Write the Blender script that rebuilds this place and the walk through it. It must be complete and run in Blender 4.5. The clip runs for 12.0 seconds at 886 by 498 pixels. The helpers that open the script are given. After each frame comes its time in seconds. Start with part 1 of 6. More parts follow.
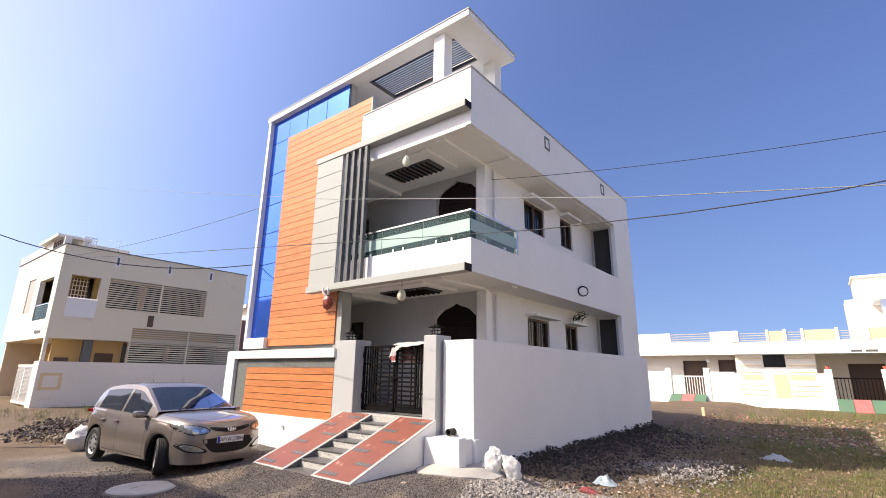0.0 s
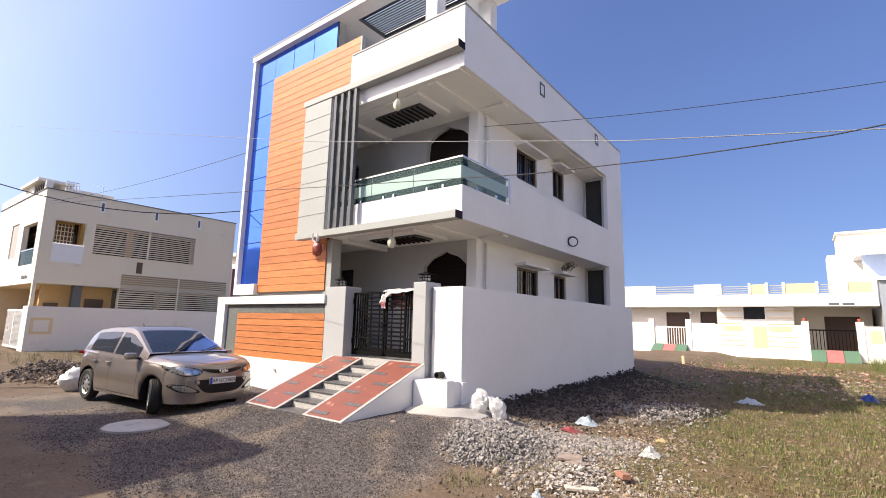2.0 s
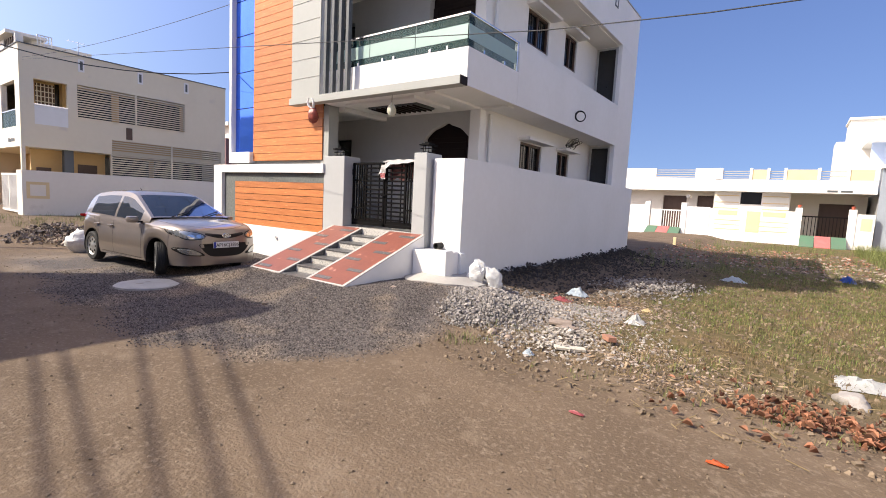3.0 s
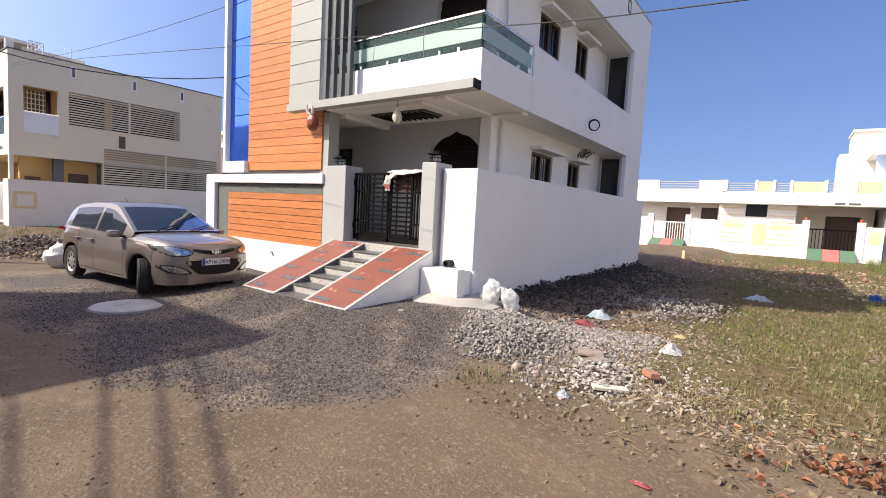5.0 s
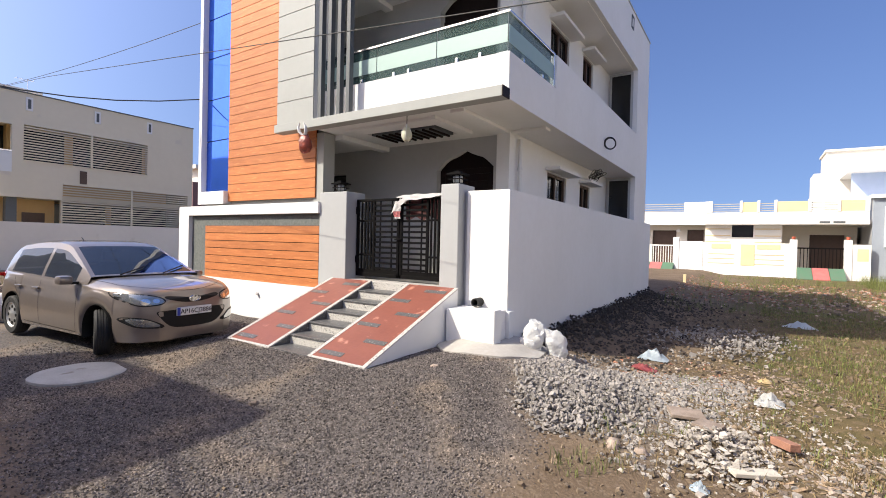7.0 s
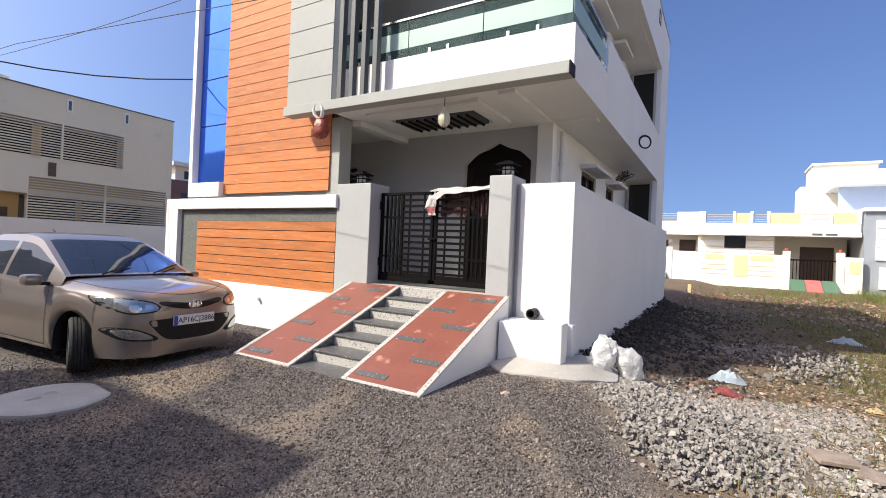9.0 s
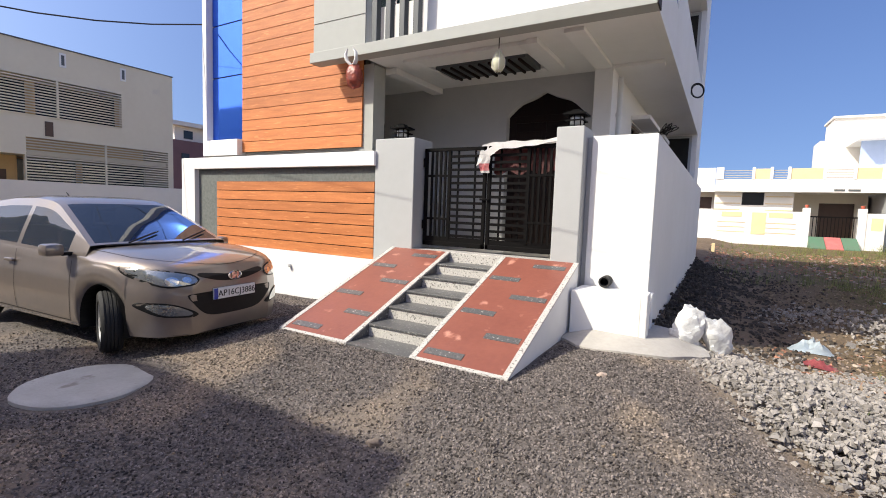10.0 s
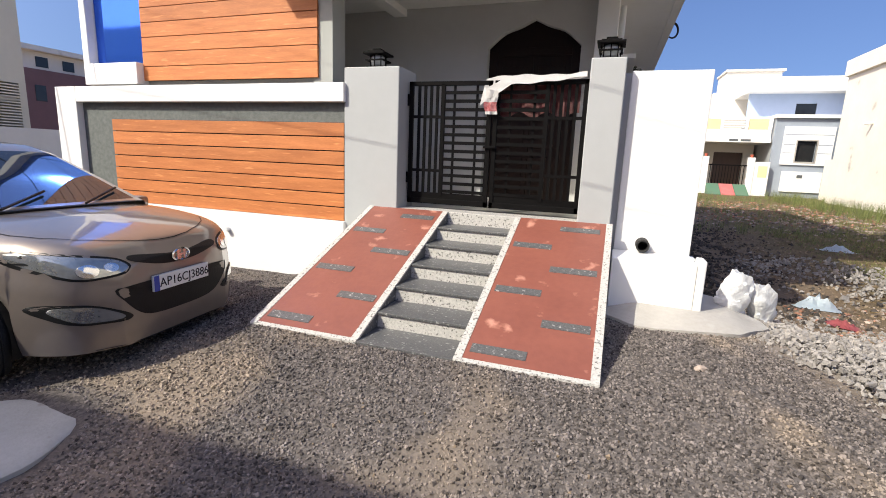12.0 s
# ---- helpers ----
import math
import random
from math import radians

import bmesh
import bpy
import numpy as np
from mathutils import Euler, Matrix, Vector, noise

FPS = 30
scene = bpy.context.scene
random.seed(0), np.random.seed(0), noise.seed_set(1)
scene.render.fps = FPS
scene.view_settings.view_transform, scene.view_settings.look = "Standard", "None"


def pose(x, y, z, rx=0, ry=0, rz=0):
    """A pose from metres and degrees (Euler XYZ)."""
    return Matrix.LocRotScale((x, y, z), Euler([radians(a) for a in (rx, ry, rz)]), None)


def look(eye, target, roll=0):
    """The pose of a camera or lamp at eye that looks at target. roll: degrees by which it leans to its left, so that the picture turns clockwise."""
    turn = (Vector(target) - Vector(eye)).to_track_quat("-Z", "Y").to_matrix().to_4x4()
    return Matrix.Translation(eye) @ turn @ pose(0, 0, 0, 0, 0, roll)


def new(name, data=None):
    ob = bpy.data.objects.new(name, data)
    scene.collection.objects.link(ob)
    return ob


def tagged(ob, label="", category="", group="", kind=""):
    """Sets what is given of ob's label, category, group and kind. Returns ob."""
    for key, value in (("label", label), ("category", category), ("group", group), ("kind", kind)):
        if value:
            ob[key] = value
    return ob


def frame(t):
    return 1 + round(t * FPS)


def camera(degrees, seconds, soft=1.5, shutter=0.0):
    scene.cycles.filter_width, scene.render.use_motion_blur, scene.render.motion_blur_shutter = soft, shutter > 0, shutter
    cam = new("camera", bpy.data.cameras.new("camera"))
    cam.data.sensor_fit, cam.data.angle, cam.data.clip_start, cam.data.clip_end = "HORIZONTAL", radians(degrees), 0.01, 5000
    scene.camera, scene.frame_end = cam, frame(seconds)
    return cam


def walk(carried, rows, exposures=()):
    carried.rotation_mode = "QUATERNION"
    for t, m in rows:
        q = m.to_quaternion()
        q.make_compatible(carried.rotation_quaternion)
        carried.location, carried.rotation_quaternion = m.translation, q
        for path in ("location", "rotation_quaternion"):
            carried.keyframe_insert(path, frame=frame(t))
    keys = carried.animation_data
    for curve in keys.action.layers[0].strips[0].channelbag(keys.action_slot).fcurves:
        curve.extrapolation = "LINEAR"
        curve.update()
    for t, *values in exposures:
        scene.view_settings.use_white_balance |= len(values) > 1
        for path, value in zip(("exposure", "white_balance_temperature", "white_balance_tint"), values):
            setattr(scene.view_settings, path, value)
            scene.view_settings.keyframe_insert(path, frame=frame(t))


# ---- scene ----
cam = camera(86.3, 12.0, soft=0.95)
PATH = [
    (0, (4.861, -7.019, 1.555), (3.513, -5.323, 2.125), 0.8),
    (0.5, (4.862, -7.020, 1.555), (3.527, -5.324, 2.155), 0.8),
    (1, (4.842, -6.990, 1.536), (3.517, -5.280, 2.115), 0.9),
    (1.5, (4.840, -6.969, 1.528), (3.510, -5.236, 2.026), 1.1),
    (2, (4.820, -6.950, 1.483), (3.481, -5.189, 1.831), 1.3),
    (2.5, (4.764, -6.914, 1.427), (3.415, -5.126, 1.493), 2.1),
    (3, (4.720, -6.903, 1.378), (3.396, -5.109, 1.154), 2.9),
    (5, (4.106, -6.461, 1.424), (2.790, -4.657, 1.249), 3.1),
    (5.5, (3.786, -6.360, 1.416), (2.471, -4.551, 1.301), 3.1),
    (6, (3.502, -6.268, 1.400), (2.202, -4.445, 1.338), 2.3),
    (6.5, (3.130, -6.077, 1.412), (1.865, -4.229, 1.373), 1.7),
    (8.3, (1.979, -5.569, 1.331), (0.838, -3.641, 1.325), 1.7),
    (8.5, (1.840, -5.545, 1.346), (0.706, -3.614, 1.368), 2.0),
    (9, (1.513, -5.518, 1.295), (0.372, -3.591, 1.297), 2.5),
    (9.5, (1.032, -5.505, 1.328), (-0.138, -3.596, 1.242), 2.2),
    (10, (0.629, -5.364, 1.298), (-0.503, -3.441, 1.108), 2.0),
    (10.5, (0.253, -5.188, 1.298), (-0.781, -3.220, 1.018), 2.2),
    (11, (-0.152, -5.095, 1.303), (-1.058, -3.079, 0.937), 2.4),
    (11.5, (-0.454, -5.005, 1.279), (-1.250, -2.952, 0.868), 2.4),
    (12, (-0.759, -4.837, 1.301), (-1.476, -2.757, 0.879), 2.3),
]
walk(cam, [(t, look(eye, target, roll)) for t, eye, target, roll in PATH], exposures=((0, 0.47, 6980, 9), (12, 0.24, 6620, 4)))

# ---- world, sun, exposure ----
SUN_WAY = Vector((0.64, 0.77, -0.90)).normalized()
world = bpy.data.worlds.new("sky")
scene.world = world
world.use_nodes = True
wn = world.node_tree
sky = wn.nodes.new("ShaderNodeTexSky")
sky.sky_type = "NISHITA"
sky.sun_disc = False
sky.sun_elevation = math.asin(-SUN_WAY.z)
sky.sun_rotation = math.atan2(-SUN_WAY.x, -SUN_WAY.y)
sky.air_density, sky.dust_density, sky.ozone_density = 1.2, 1.7, 3.3
wn.nodes["Background"].inputs[1].default_value = 0.130
grade = wn.nodes.new("ShaderNodeHueSaturation")
grade.inputs["Hue"].default_value, grade.inputs["Saturation"].default_value = 0.518, 1.16
# the haze near the horizon is thin: look a little higher into the sky
way, apart, lift, join = (wn.nodes.new(n) for n in ("ShaderNodeTexCoord", "ShaderNodeSeparateXYZ", "ShaderNodeMath", "ShaderNodeCombineXYZ"))
lift.operation = "MULTIPLY_ADD"
lift.inputs[1].default_value, lift.inputs[2].default_value = 0.72, 0.20
wn.links.new(way.outputs["Generated"], apart.inputs[0])
wn.links.new(apart.outputs[2], lift.inputs[0])
for k, o in enumerate((apart.outputs[0], apart.outputs[1], lift.outputs[0])):
    wn.links.new(o, join.inputs[k])
wn.links.new(join.outputs[0], sky.inputs["Vector"])
wn.links.new(sky.outputs[0], grade.inputs["Color"])
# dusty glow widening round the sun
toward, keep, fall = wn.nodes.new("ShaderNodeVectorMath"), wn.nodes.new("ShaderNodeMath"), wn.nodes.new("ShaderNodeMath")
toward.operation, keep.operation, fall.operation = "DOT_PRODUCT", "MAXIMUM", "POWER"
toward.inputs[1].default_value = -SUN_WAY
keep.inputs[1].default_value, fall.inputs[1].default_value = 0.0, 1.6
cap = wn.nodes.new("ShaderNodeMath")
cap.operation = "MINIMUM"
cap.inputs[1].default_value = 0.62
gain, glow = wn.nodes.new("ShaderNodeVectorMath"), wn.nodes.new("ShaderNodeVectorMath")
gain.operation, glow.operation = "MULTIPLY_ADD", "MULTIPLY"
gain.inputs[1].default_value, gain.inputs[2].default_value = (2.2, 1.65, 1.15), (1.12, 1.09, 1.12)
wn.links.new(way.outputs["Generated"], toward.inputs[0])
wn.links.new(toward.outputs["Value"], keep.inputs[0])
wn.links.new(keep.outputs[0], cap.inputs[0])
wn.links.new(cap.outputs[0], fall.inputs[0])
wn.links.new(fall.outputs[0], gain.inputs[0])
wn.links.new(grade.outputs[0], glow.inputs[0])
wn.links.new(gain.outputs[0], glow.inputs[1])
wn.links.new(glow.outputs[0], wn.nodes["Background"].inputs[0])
sun = new("sun", bpy.data.lights.new("sun", "SUN"))
sun.data.energy, sun.data.angle, sun.data.color = 4.9, radians(0.53), (1.0, 0.95, 0.87)
sun.matrix_world = look((0, 0, 30), Vector((0, 0, 30)) + SUN_WAY)


# ---- materials ----
def mat(name, col, col2=None, rough=0.7, scale=6.0, mix=0.5, bump=0.0, bscale=60.0, metal=0.0, vary=0.0, stretch=(1, 1, 1), spots=None, spot_scale=3.0, spot_at=0.62, coat=0.0, island=0.0, spec=0.5):
    """Two colours mixed by coarse and fine noise, fine relief, variation from piece to piece, stains."""
    m = bpy.data.materials.new(name)
    m.use_nodes = True
    nt, b = m.node_tree, m.node_tree.nodes["Principled BSDF"]
    b.inputs["Roughness"].default_value, b.inputs["Metallic"].default_value = rough, metal
    b.inputs["Coat Weight"].default_value = coat
    b.inputs["Specular IOR Level"].default_value = spec
    if col2 is None:
        col2 = tuple(c * 0.82 for c in col)
    tc = nt.nodes.new("ShaderNodeTexCoord")
    mp = nt.nodes.new("ShaderNodeMapping")
    mp.inputs["Scale"].default_value = stretch
    nt.links.new(tc.outputs["Object"], mp.inputs[0])

    def noise_tex(s, detail=5.0):
        n = nt.nodes.new("ShaderNodeTexNoise")
        n.inputs["Scale"].default_value, n.inputs["Detail"].default_value = s, detail
        nt.links.new(mp.outputs[0], n.inputs["Vector"])
        return n.outputs["Fac"]

    def math_node(op, a, c):
        n = nt.nodes.new("ShaderNodeMath")
        n.operation = op
        for i, v in enumerate((a, c)):
            if isinstance(v, (int, float)):
                n.inputs[i].default_value = v
            else:
                nt.links.new(v, n.inputs[i])
        return n.outputs[0]

    def mixed(f, a, c):
        n = nt.nodes.new("ShaderNodeMix")
        n.data_type = "RGBA"
        for i, v in ((0, f), (6, a), (7, c)):
            if isinstance(v, (int, float)):
                n.inputs[i].default_value = v
            elif isinstance(v, tuple):
                n.inputs[i].default_value = (*v, 1)
            else:
                nt.links.new(v, n.inputs[i])
        return n.outputs[2]

    def ramp(f, lo, hi):
        n = nt.nodes.new("ShaderNodeMapRange")
        n.inputs[1].default_value, n.inputs[2].default_value = lo, hi
        nt.links.new(f, n.inputs[0])
        return n.outputs[0]

    coarse, fine = noise_tex(scale), noise_tex(scale * 9, 3.0)
    f = math_node("ADD", math_node("MULTIPLY", ramp(coarse, 0.3, 0.7), 0.65), math_node("MULTIPLY", ramp(fine, 0.3, 0.7), 0.35))
    out = mixed(math_node("MULTIPLY", f, mix * 2), col, col2)
    if spots:
        out = mixed(ramp(noise_tex(spot_scale, 7.0), spot_at, spot_at + 0.1), out, spots)
    if vary or island:
        hs = nt.nodes.new("ShaderNodeHueSaturation")
        if vary:
            src = nt.nodes.new("ShaderNodeObjectInfo").outputs["Random"]
            amount = vary
        else:
            src = nt.nodes.new("ShaderNodeNewGeometry").outputs["Random Per Island"]
            amount = island
        nt.links.new(math_node("ADD", math_node("MULTIPLY", src, 2 * amount), 1 - amount), hs.inputs["Value"])
        nt.links.new(out, hs.inputs["Color"])
        out = hs.outputs[0]
    nt.links.new(out, b.inputs["Base Color"])
    if bump:
        bn = nt.nodes.new("ShaderNodeBump")
        bn.inputs["Strength"].default_value, bn.inputs["Distance"].default_value = bump, 0.02
        nt.links.new(noise_tex(bscale, 4.0), bn.inputs["Height"])
        nt.links.new(bn.outputs[0], b.inputs["Normal"])
    return m


def glass(name, tint, rough=0.03, alpha_mix=0.5, spec=0.5):
    """A tinted pane: part clear, part glossy film."""
    m = bpy.data.materials.new(name)
    m.use_nodes = True
    nt = m.node_tree
    b = nt.nodes["Principled BSDF"]
    b.inputs["Base Color"].default_value = (*tint, 1)
    b.inputs["Roughness"].default_value = rough
    b.inputs["Specular IOR Level"].default_value = spec
    tr = nt.nodes.new("ShaderNodeBsdfTransparent")
    tr.inputs[0].default_value = (*[min(1, 0.5 + 0.5 * c) for c in tint], 1)
    mx = nt.nodes.new("ShaderNodeMixShader")
    mx.inputs[0].default_value = alpha_mix
    nt.links.new(tr.outputs[0], mx.inputs[1])
    nt.links.new(b.outputs[0], mx.inputs[2])
    nt.links.new(mx.outputs[0], nt.nodes["Material Output"].inputs[0])
    return m


WHITE = mat("white_wall_paint", (0.80, 0.79, 0.77), (0.74, 0.73, 0.70), 0.75, 0.8, 0.5, 0.05, 90)
CREAM = mat("cream_wall_paint", (0.80, 0.75, 0.66), (0.74, 0.69, 0.60), 0.8, 0.6, 0.5, 0.05, 60, spots=(0.6, 0.55, 0.46), spot_scale=0.8)
# Wall white taken down to grey: porch shade is put into the colour.
SHADEDWHITE = mat("shade_darkened_white_paint", (0.51, 0.505, 0.49), (0.455, 0.45, 0.435), 0.75, 0.8, 0.5, 0.05, 90)
GREY = mat("light_grey_paint", (0.41, 0.415, 0.41), (0.375, 0.38, 0.375), 0.7, 1.2, 0.5, 0.05, 90)
PALE = mat("pale_grey_paint", (0.365, 0.37, 0.345), (0.33, 0.335, 0.31), 0.7, 1.2, 0.5, 0.05, 90)
DARKGREY = mat("dark_grey_paint", (0.10, 0.11, 0.11), (0.08, 0.085, 0.09), 0.6, 2.0, 0.5, 0.05, 80)
STUCCO = mat("grey_granite_stucco", (0.17, 0.18, 0.17), (0.10, 0.11, 0.10), 0.85, 20, 0.5, 0.4, 150)
PLANK = mat("orange_wood_cladding", (0.56, 0.20, 0.06), (0.38, 0.118, 0.032), 0.6, 2.2, 0.5, 0.12, 30, vary=0.10, stretch=(1, 5, 9), spots=(0.64, 0.255, 0.085), spot_scale=4.0, spot_at=0.60)
BLUEGLASS = mat("blue_reflective_glazing", (0.06, 0.20, 0.80), (0.045, 0.155, 0.70), 0.05, 0.7, 0.5, 0.02, 3.0, metal=0.8)
NAVY = mat("navy_louvre_paint", (0.008, 0.012, 0.06), (0.006, 0.009, 0.045), 0.5, 4, 0.5)
RAILGLASS = glass("green_rail_glass", (0.10, 0.20, 0.19), 0.03, 0.22)
FROST = mat("frosted_glass_band", (0.33, 0.45, 0.41), (0.29, 0.41, 0.37), 0.45, 1, 0.4)
STEEL = mat("brushed_steel", (0.72, 0.72, 0.72), (0.62, 0.62, 0.63), 0.25, 30, 0.4, metal=1.0)
BLACKMETAL = mat("black_gate_enamel", (0.004, 0.004, 0.004), (0.007, 0.006, 0.006), 0.62, 8, 0.5, 0.05, 60, spec=0.06)
DARKWOOD = mat("dark_door_wood", (0.016, 0.007, 0.005), (0.009, 0.004, 0.003), 0.6, 3, 0.5, 0.1, 40, stretch=(8, 8, 1), spec=0.2)
WINWOOD = mat("brown_window_wood", (0.10, 0.055, 0.035), (0.07, 0.036, 0.022), 0.5, 5, 0.5, 0.1, 40)
BLACKVOID = mat("dark_tinted_glazing", (0.012, 0.013, 0.014), (0.02, 0.02, 0.02), 0.12, 1, 0.5)
OXIDE = mat("red_oxide_floor", (0.25, 0.083, 0.056), (0.19, 0.06, 0.042), 0.5, 2.2, 0.5, 0.08, 40, spots=(0.52, 0.24, 0.17), spot_scale=5, spot_at=0.62)
GRANITE = mat("black_granite", (0.05, 0.05, 0.052), (0.14, 0.137, 0.134), 0.4, 70, 0.5, 0.05, 150, spots=(0.36, 0.35, 0.33), spot_scale=38.0, spot_at=0.60)
SPECKLE = mat("white_speckled_granite", (0.60, 0.57, 0.52), (0.36, 0.34, 0.315), 0.5, 60, 0.5, 0.05, 150, spots=(0.12, 0.11, 0.10), spot_scale=55, spot_at=0.56)
CEMENT = mat("bare_cement", (0.44, 0.41, 0.37), (0.35, 0.325, 0.29), 0.9, 3, 0.5, 0.3, 60, spots=(0.46, 0.44, 0.41), spot_scale=2.5)
PVC = mat("white_pvc", (0.74, 0.74, 0.72), (0.68, 0.68, 0.66), 0.4, 3, 0.4)
RUBBER = mat("black_rubber", (0.012, 0.012, 0.012), (0.022, 0.02, 0.018), 0.8, 20, 0.5, 0.3, 90)
YELLOW = mat("yellow_ochre_paint", (0.74, 0.59, 0.34), (0.69, 0.54, 0.30), 0.8, 2, 0.5)
BLUEPAINT = mat("pale_blue_paint", (0.42, 0.50, 0.66), (0.37, 0.45, 0.60), 0.8, 2, 0.5)
PORCHTILE = mat("pale_porch_tile", (0.62, 0.59, 0.54), (0.54, 0.51, 0.46), 0.3, 3, 0.5)
GREENPAINT = mat("green_ramp_paint", (0.07, 0.17, 0.10), (0.10, 0.15, 0.10), 0.7, 3, 0.5)
REDPAINT = mat("red_step_paint", (0.50, 0.16, 0.15), (0.42, 0.10, 0.09), 0.7, 3, 0.5)
PINKWALL = mat("faded_maroon_paint", (0.22, 0.12, 0.12), (0.18, 0.10, 0.10), 0.85, 1, 0.5)


# ---- building tools ----
def world_of(ob):
    if ob is None:
        return Matrix()
    return (world_of(ob.parent) @ ob.matrix_parent_inverse if ob.parent else Matrix()) @ ob.matrix_basis


def thing(name, at, label="", category="", group="", kind="", turn=0.0):
    ob = new(name)
    ob.empty_display_size = 0.2
    ob.matrix_basis = pose(*at, 0, 0, turn)
    return tagged(ob, label, category, group, kind)


def finish(bm, name, material, smooth=False):
    me = bpy.data.meshes.new(name)
    bm.normal_update()
    bm.to_mesh(me)
    bm.free()
    for m in material if isinstance(material, (list, tuple)) else (material,):
        me.materials.append(m)
    if smooth:
        me.shade_smooth()
        me.set_sharp_from_angle(angle=radians(38))
    return me


def part(name, bm, material, parent, label="", smooth=False, local=False):
    """One mesh under a thing or a part; its coordinates are the world's, or the parent's own if local."""
    ob = new(name, finish(bm, name, material, smooth))
    if parent is not None:
        ob.parent = parent
        if not local:
            ob.matrix_parent_inverse = world_of(parent).inverted()
    if label:
        ob["label"] = label
    return ob


def piece(name, me, m, parent):
    """A further object on a mesh that already exists."""
    ob = new(name, me)
    ob.parent = parent
    ob.matrix_parent_inverse = world_of(parent).inverted()
    ob.matrix_basis = m
    return ob


def box(bm, lo, hi, bevel=0.0, m=None):
    lo, hi = Vector(lo), Vector(hi)
    c, s = (lo + hi) / 2, hi - lo
    r = bmesh.ops.create_cube(bm, size=1, matrix=Matrix.Translation(c) @ Matrix.Diagonal((abs(s.x), abs(s.y), abs(s.z), 1)))
    if bevel:
        es = list({e for v in r["verts"] for e in v.link_edges})
        got = bmesh.ops.bevel(bm, geom=es, offset=bevel, segments=2, affect="EDGES", profile=0.5)
        vs = list({v for f in got["faces"] for v in f.verts})
        vs = [v for v in bm.verts if v.is_valid] if m is not None else vs
    else:
        vs = r["verts"]
    if m is not None:
        bmesh.ops.transform(bm, matrix=m, verts=vs)
    return bm


def boxes(*list_of, bevel=0.0):
    bm = bmesh.new()
    for lo, hi in list_of:
        box(bm, lo, hi, bevel)
    return bm


def cyl(bm, p, q, r, r2=None, n=12, caps=True):
    p, q = Vector(p), Vector(q)
    d = q - p
    rot = d.to_track_quat("Z", "Y").to_matrix().to_4x4()
    bmesh.ops.create_cone(bm, cap_ends=caps, segments=n, radius1=r, radius2=r if r2 is None else r2, depth=d.length, matrix=Matrix.Translation((p + q) / 2) @ rot)
    return bm


def lathe(bm, profile, at=(0, 0, 0), n=20, m=None):
    """Turns (radius, height) pairs about the z axis."""
    rings = []
    for r, z in profile:
        ring = []
        for i in range(n):
            a = 2 * math.pi * i / n
            v = Vector((at[0] + r * math.cos(a), at[1] + r * math.sin(a), at[2] + z))
            ring.append(bm.verts.new(m @ v if m is not None else v))
        rings.append(ring)
    for a, b in zip(rings, rings[1:]):
        for i in range(n):
            bm.faces.new((a[i], a[(i + 1) % n], b[(i + 1) % n], b[i]))
    for ring, flip in ((rings[0], True), (rings[-1], False)):
        try:
            bm.faces.new(ring[::-1] if flip else ring)
        except ValueError:
            pass
    return bm


def prism(bm, outline, axis, a, b):
    """Extrudes a closed outline of two coordinates along an axis (0, 1 or 2) from a to b."""
    def full(p, t):
        c = list(p)
        c.insert(axis, t)
        return bm.verts.new(c)
    one, two = [full(p, a) for p in outline], [full(p, b) for p in outline]
    n = len(outline)
    fs = [bm.faces.new(one[::-1]), bm.faces.new(two)]
    for i in range(n):
        fs.append(bm.faces.new((one[i], one[(i + 1) % n], two[(i + 1) % n], two[i])))
    bmesh.ops.recalc_face_normals(bm, faces=fs)
    return bm


def holed(bm, axis, t0, t1, a0, a1, z0, z1, holes):
    """One connected wall skin of the thickness t0..t1 across an axis, with rectangular holes right through it."""
    us = sorted({a0, a1, *[h[0] for h in holes], *[h[1] for h in holes]})
    zs = sorted({z0, z1, *[max(z0, h[2]) for h in holes], *[min(z1, h[3]) for h in holes]})
    made = {}

    def solid(i, j):
        if not (0 <= i < len(us) - 1 and 0 <= j < len(zs) - 1):
            return False
        u, z = (us[i] + us[i + 1]) / 2, (zs[j] + zs[j + 1]) / 2
        return not any(h[0] < u < h[1] and h[2] < z < h[3] for h in holes)

    def vert(i, j, k):
        if (i, j, k) not in made:
            t = (t0, t1)[k]
            made[i, j, k] = bm.verts.new((us[i], t, zs[j]) if axis == 1 else (t, us[i], zs[j]))
        return made[i, j, k]
    for i in range(len(us) - 1):
        for j in range(len(zs) - 1):
            if not solid(i, j):
                continue
            for k in (0, 1):
                bm.faces.new((vert(i, j, k), vert(i + 1, j, k), vert(i + 1, j + 1, k), vert(i, j + 1, k)))
            for di, dj, p, q in ((-1, 0, (0, 0), (0, 1)), (1, 0, (1, 0), (1, 1)), (0, -1, (0, 0), (1, 0)), (0, 1, (0, 1), (1, 1))):
                if not solid(i + di, j + dj):
                    bm.faces.new((vert(i + p[0], j + p[1], 0), vert(i + q[0], j + q[1], 0), vert(i + q[0], j + q[1], 1), vert(i + p[0], j + p[1], 1)))
    bmesh.ops.recalc_face_normals(bm, faces=bm.faces[:])
    return bm


def wall_y(bm, y0, y1, x0, x1, z0, z1, holes=()):
    return holed(bm, 1, y0, y1, x0, x1, z0, z1, list(holes))


def wall_x(bm, x0, x1, y0, y1, z0, z1, holes=()):
    return holed(bm, 0, x0, x1, y0, y1, z0, z1, list(holes))


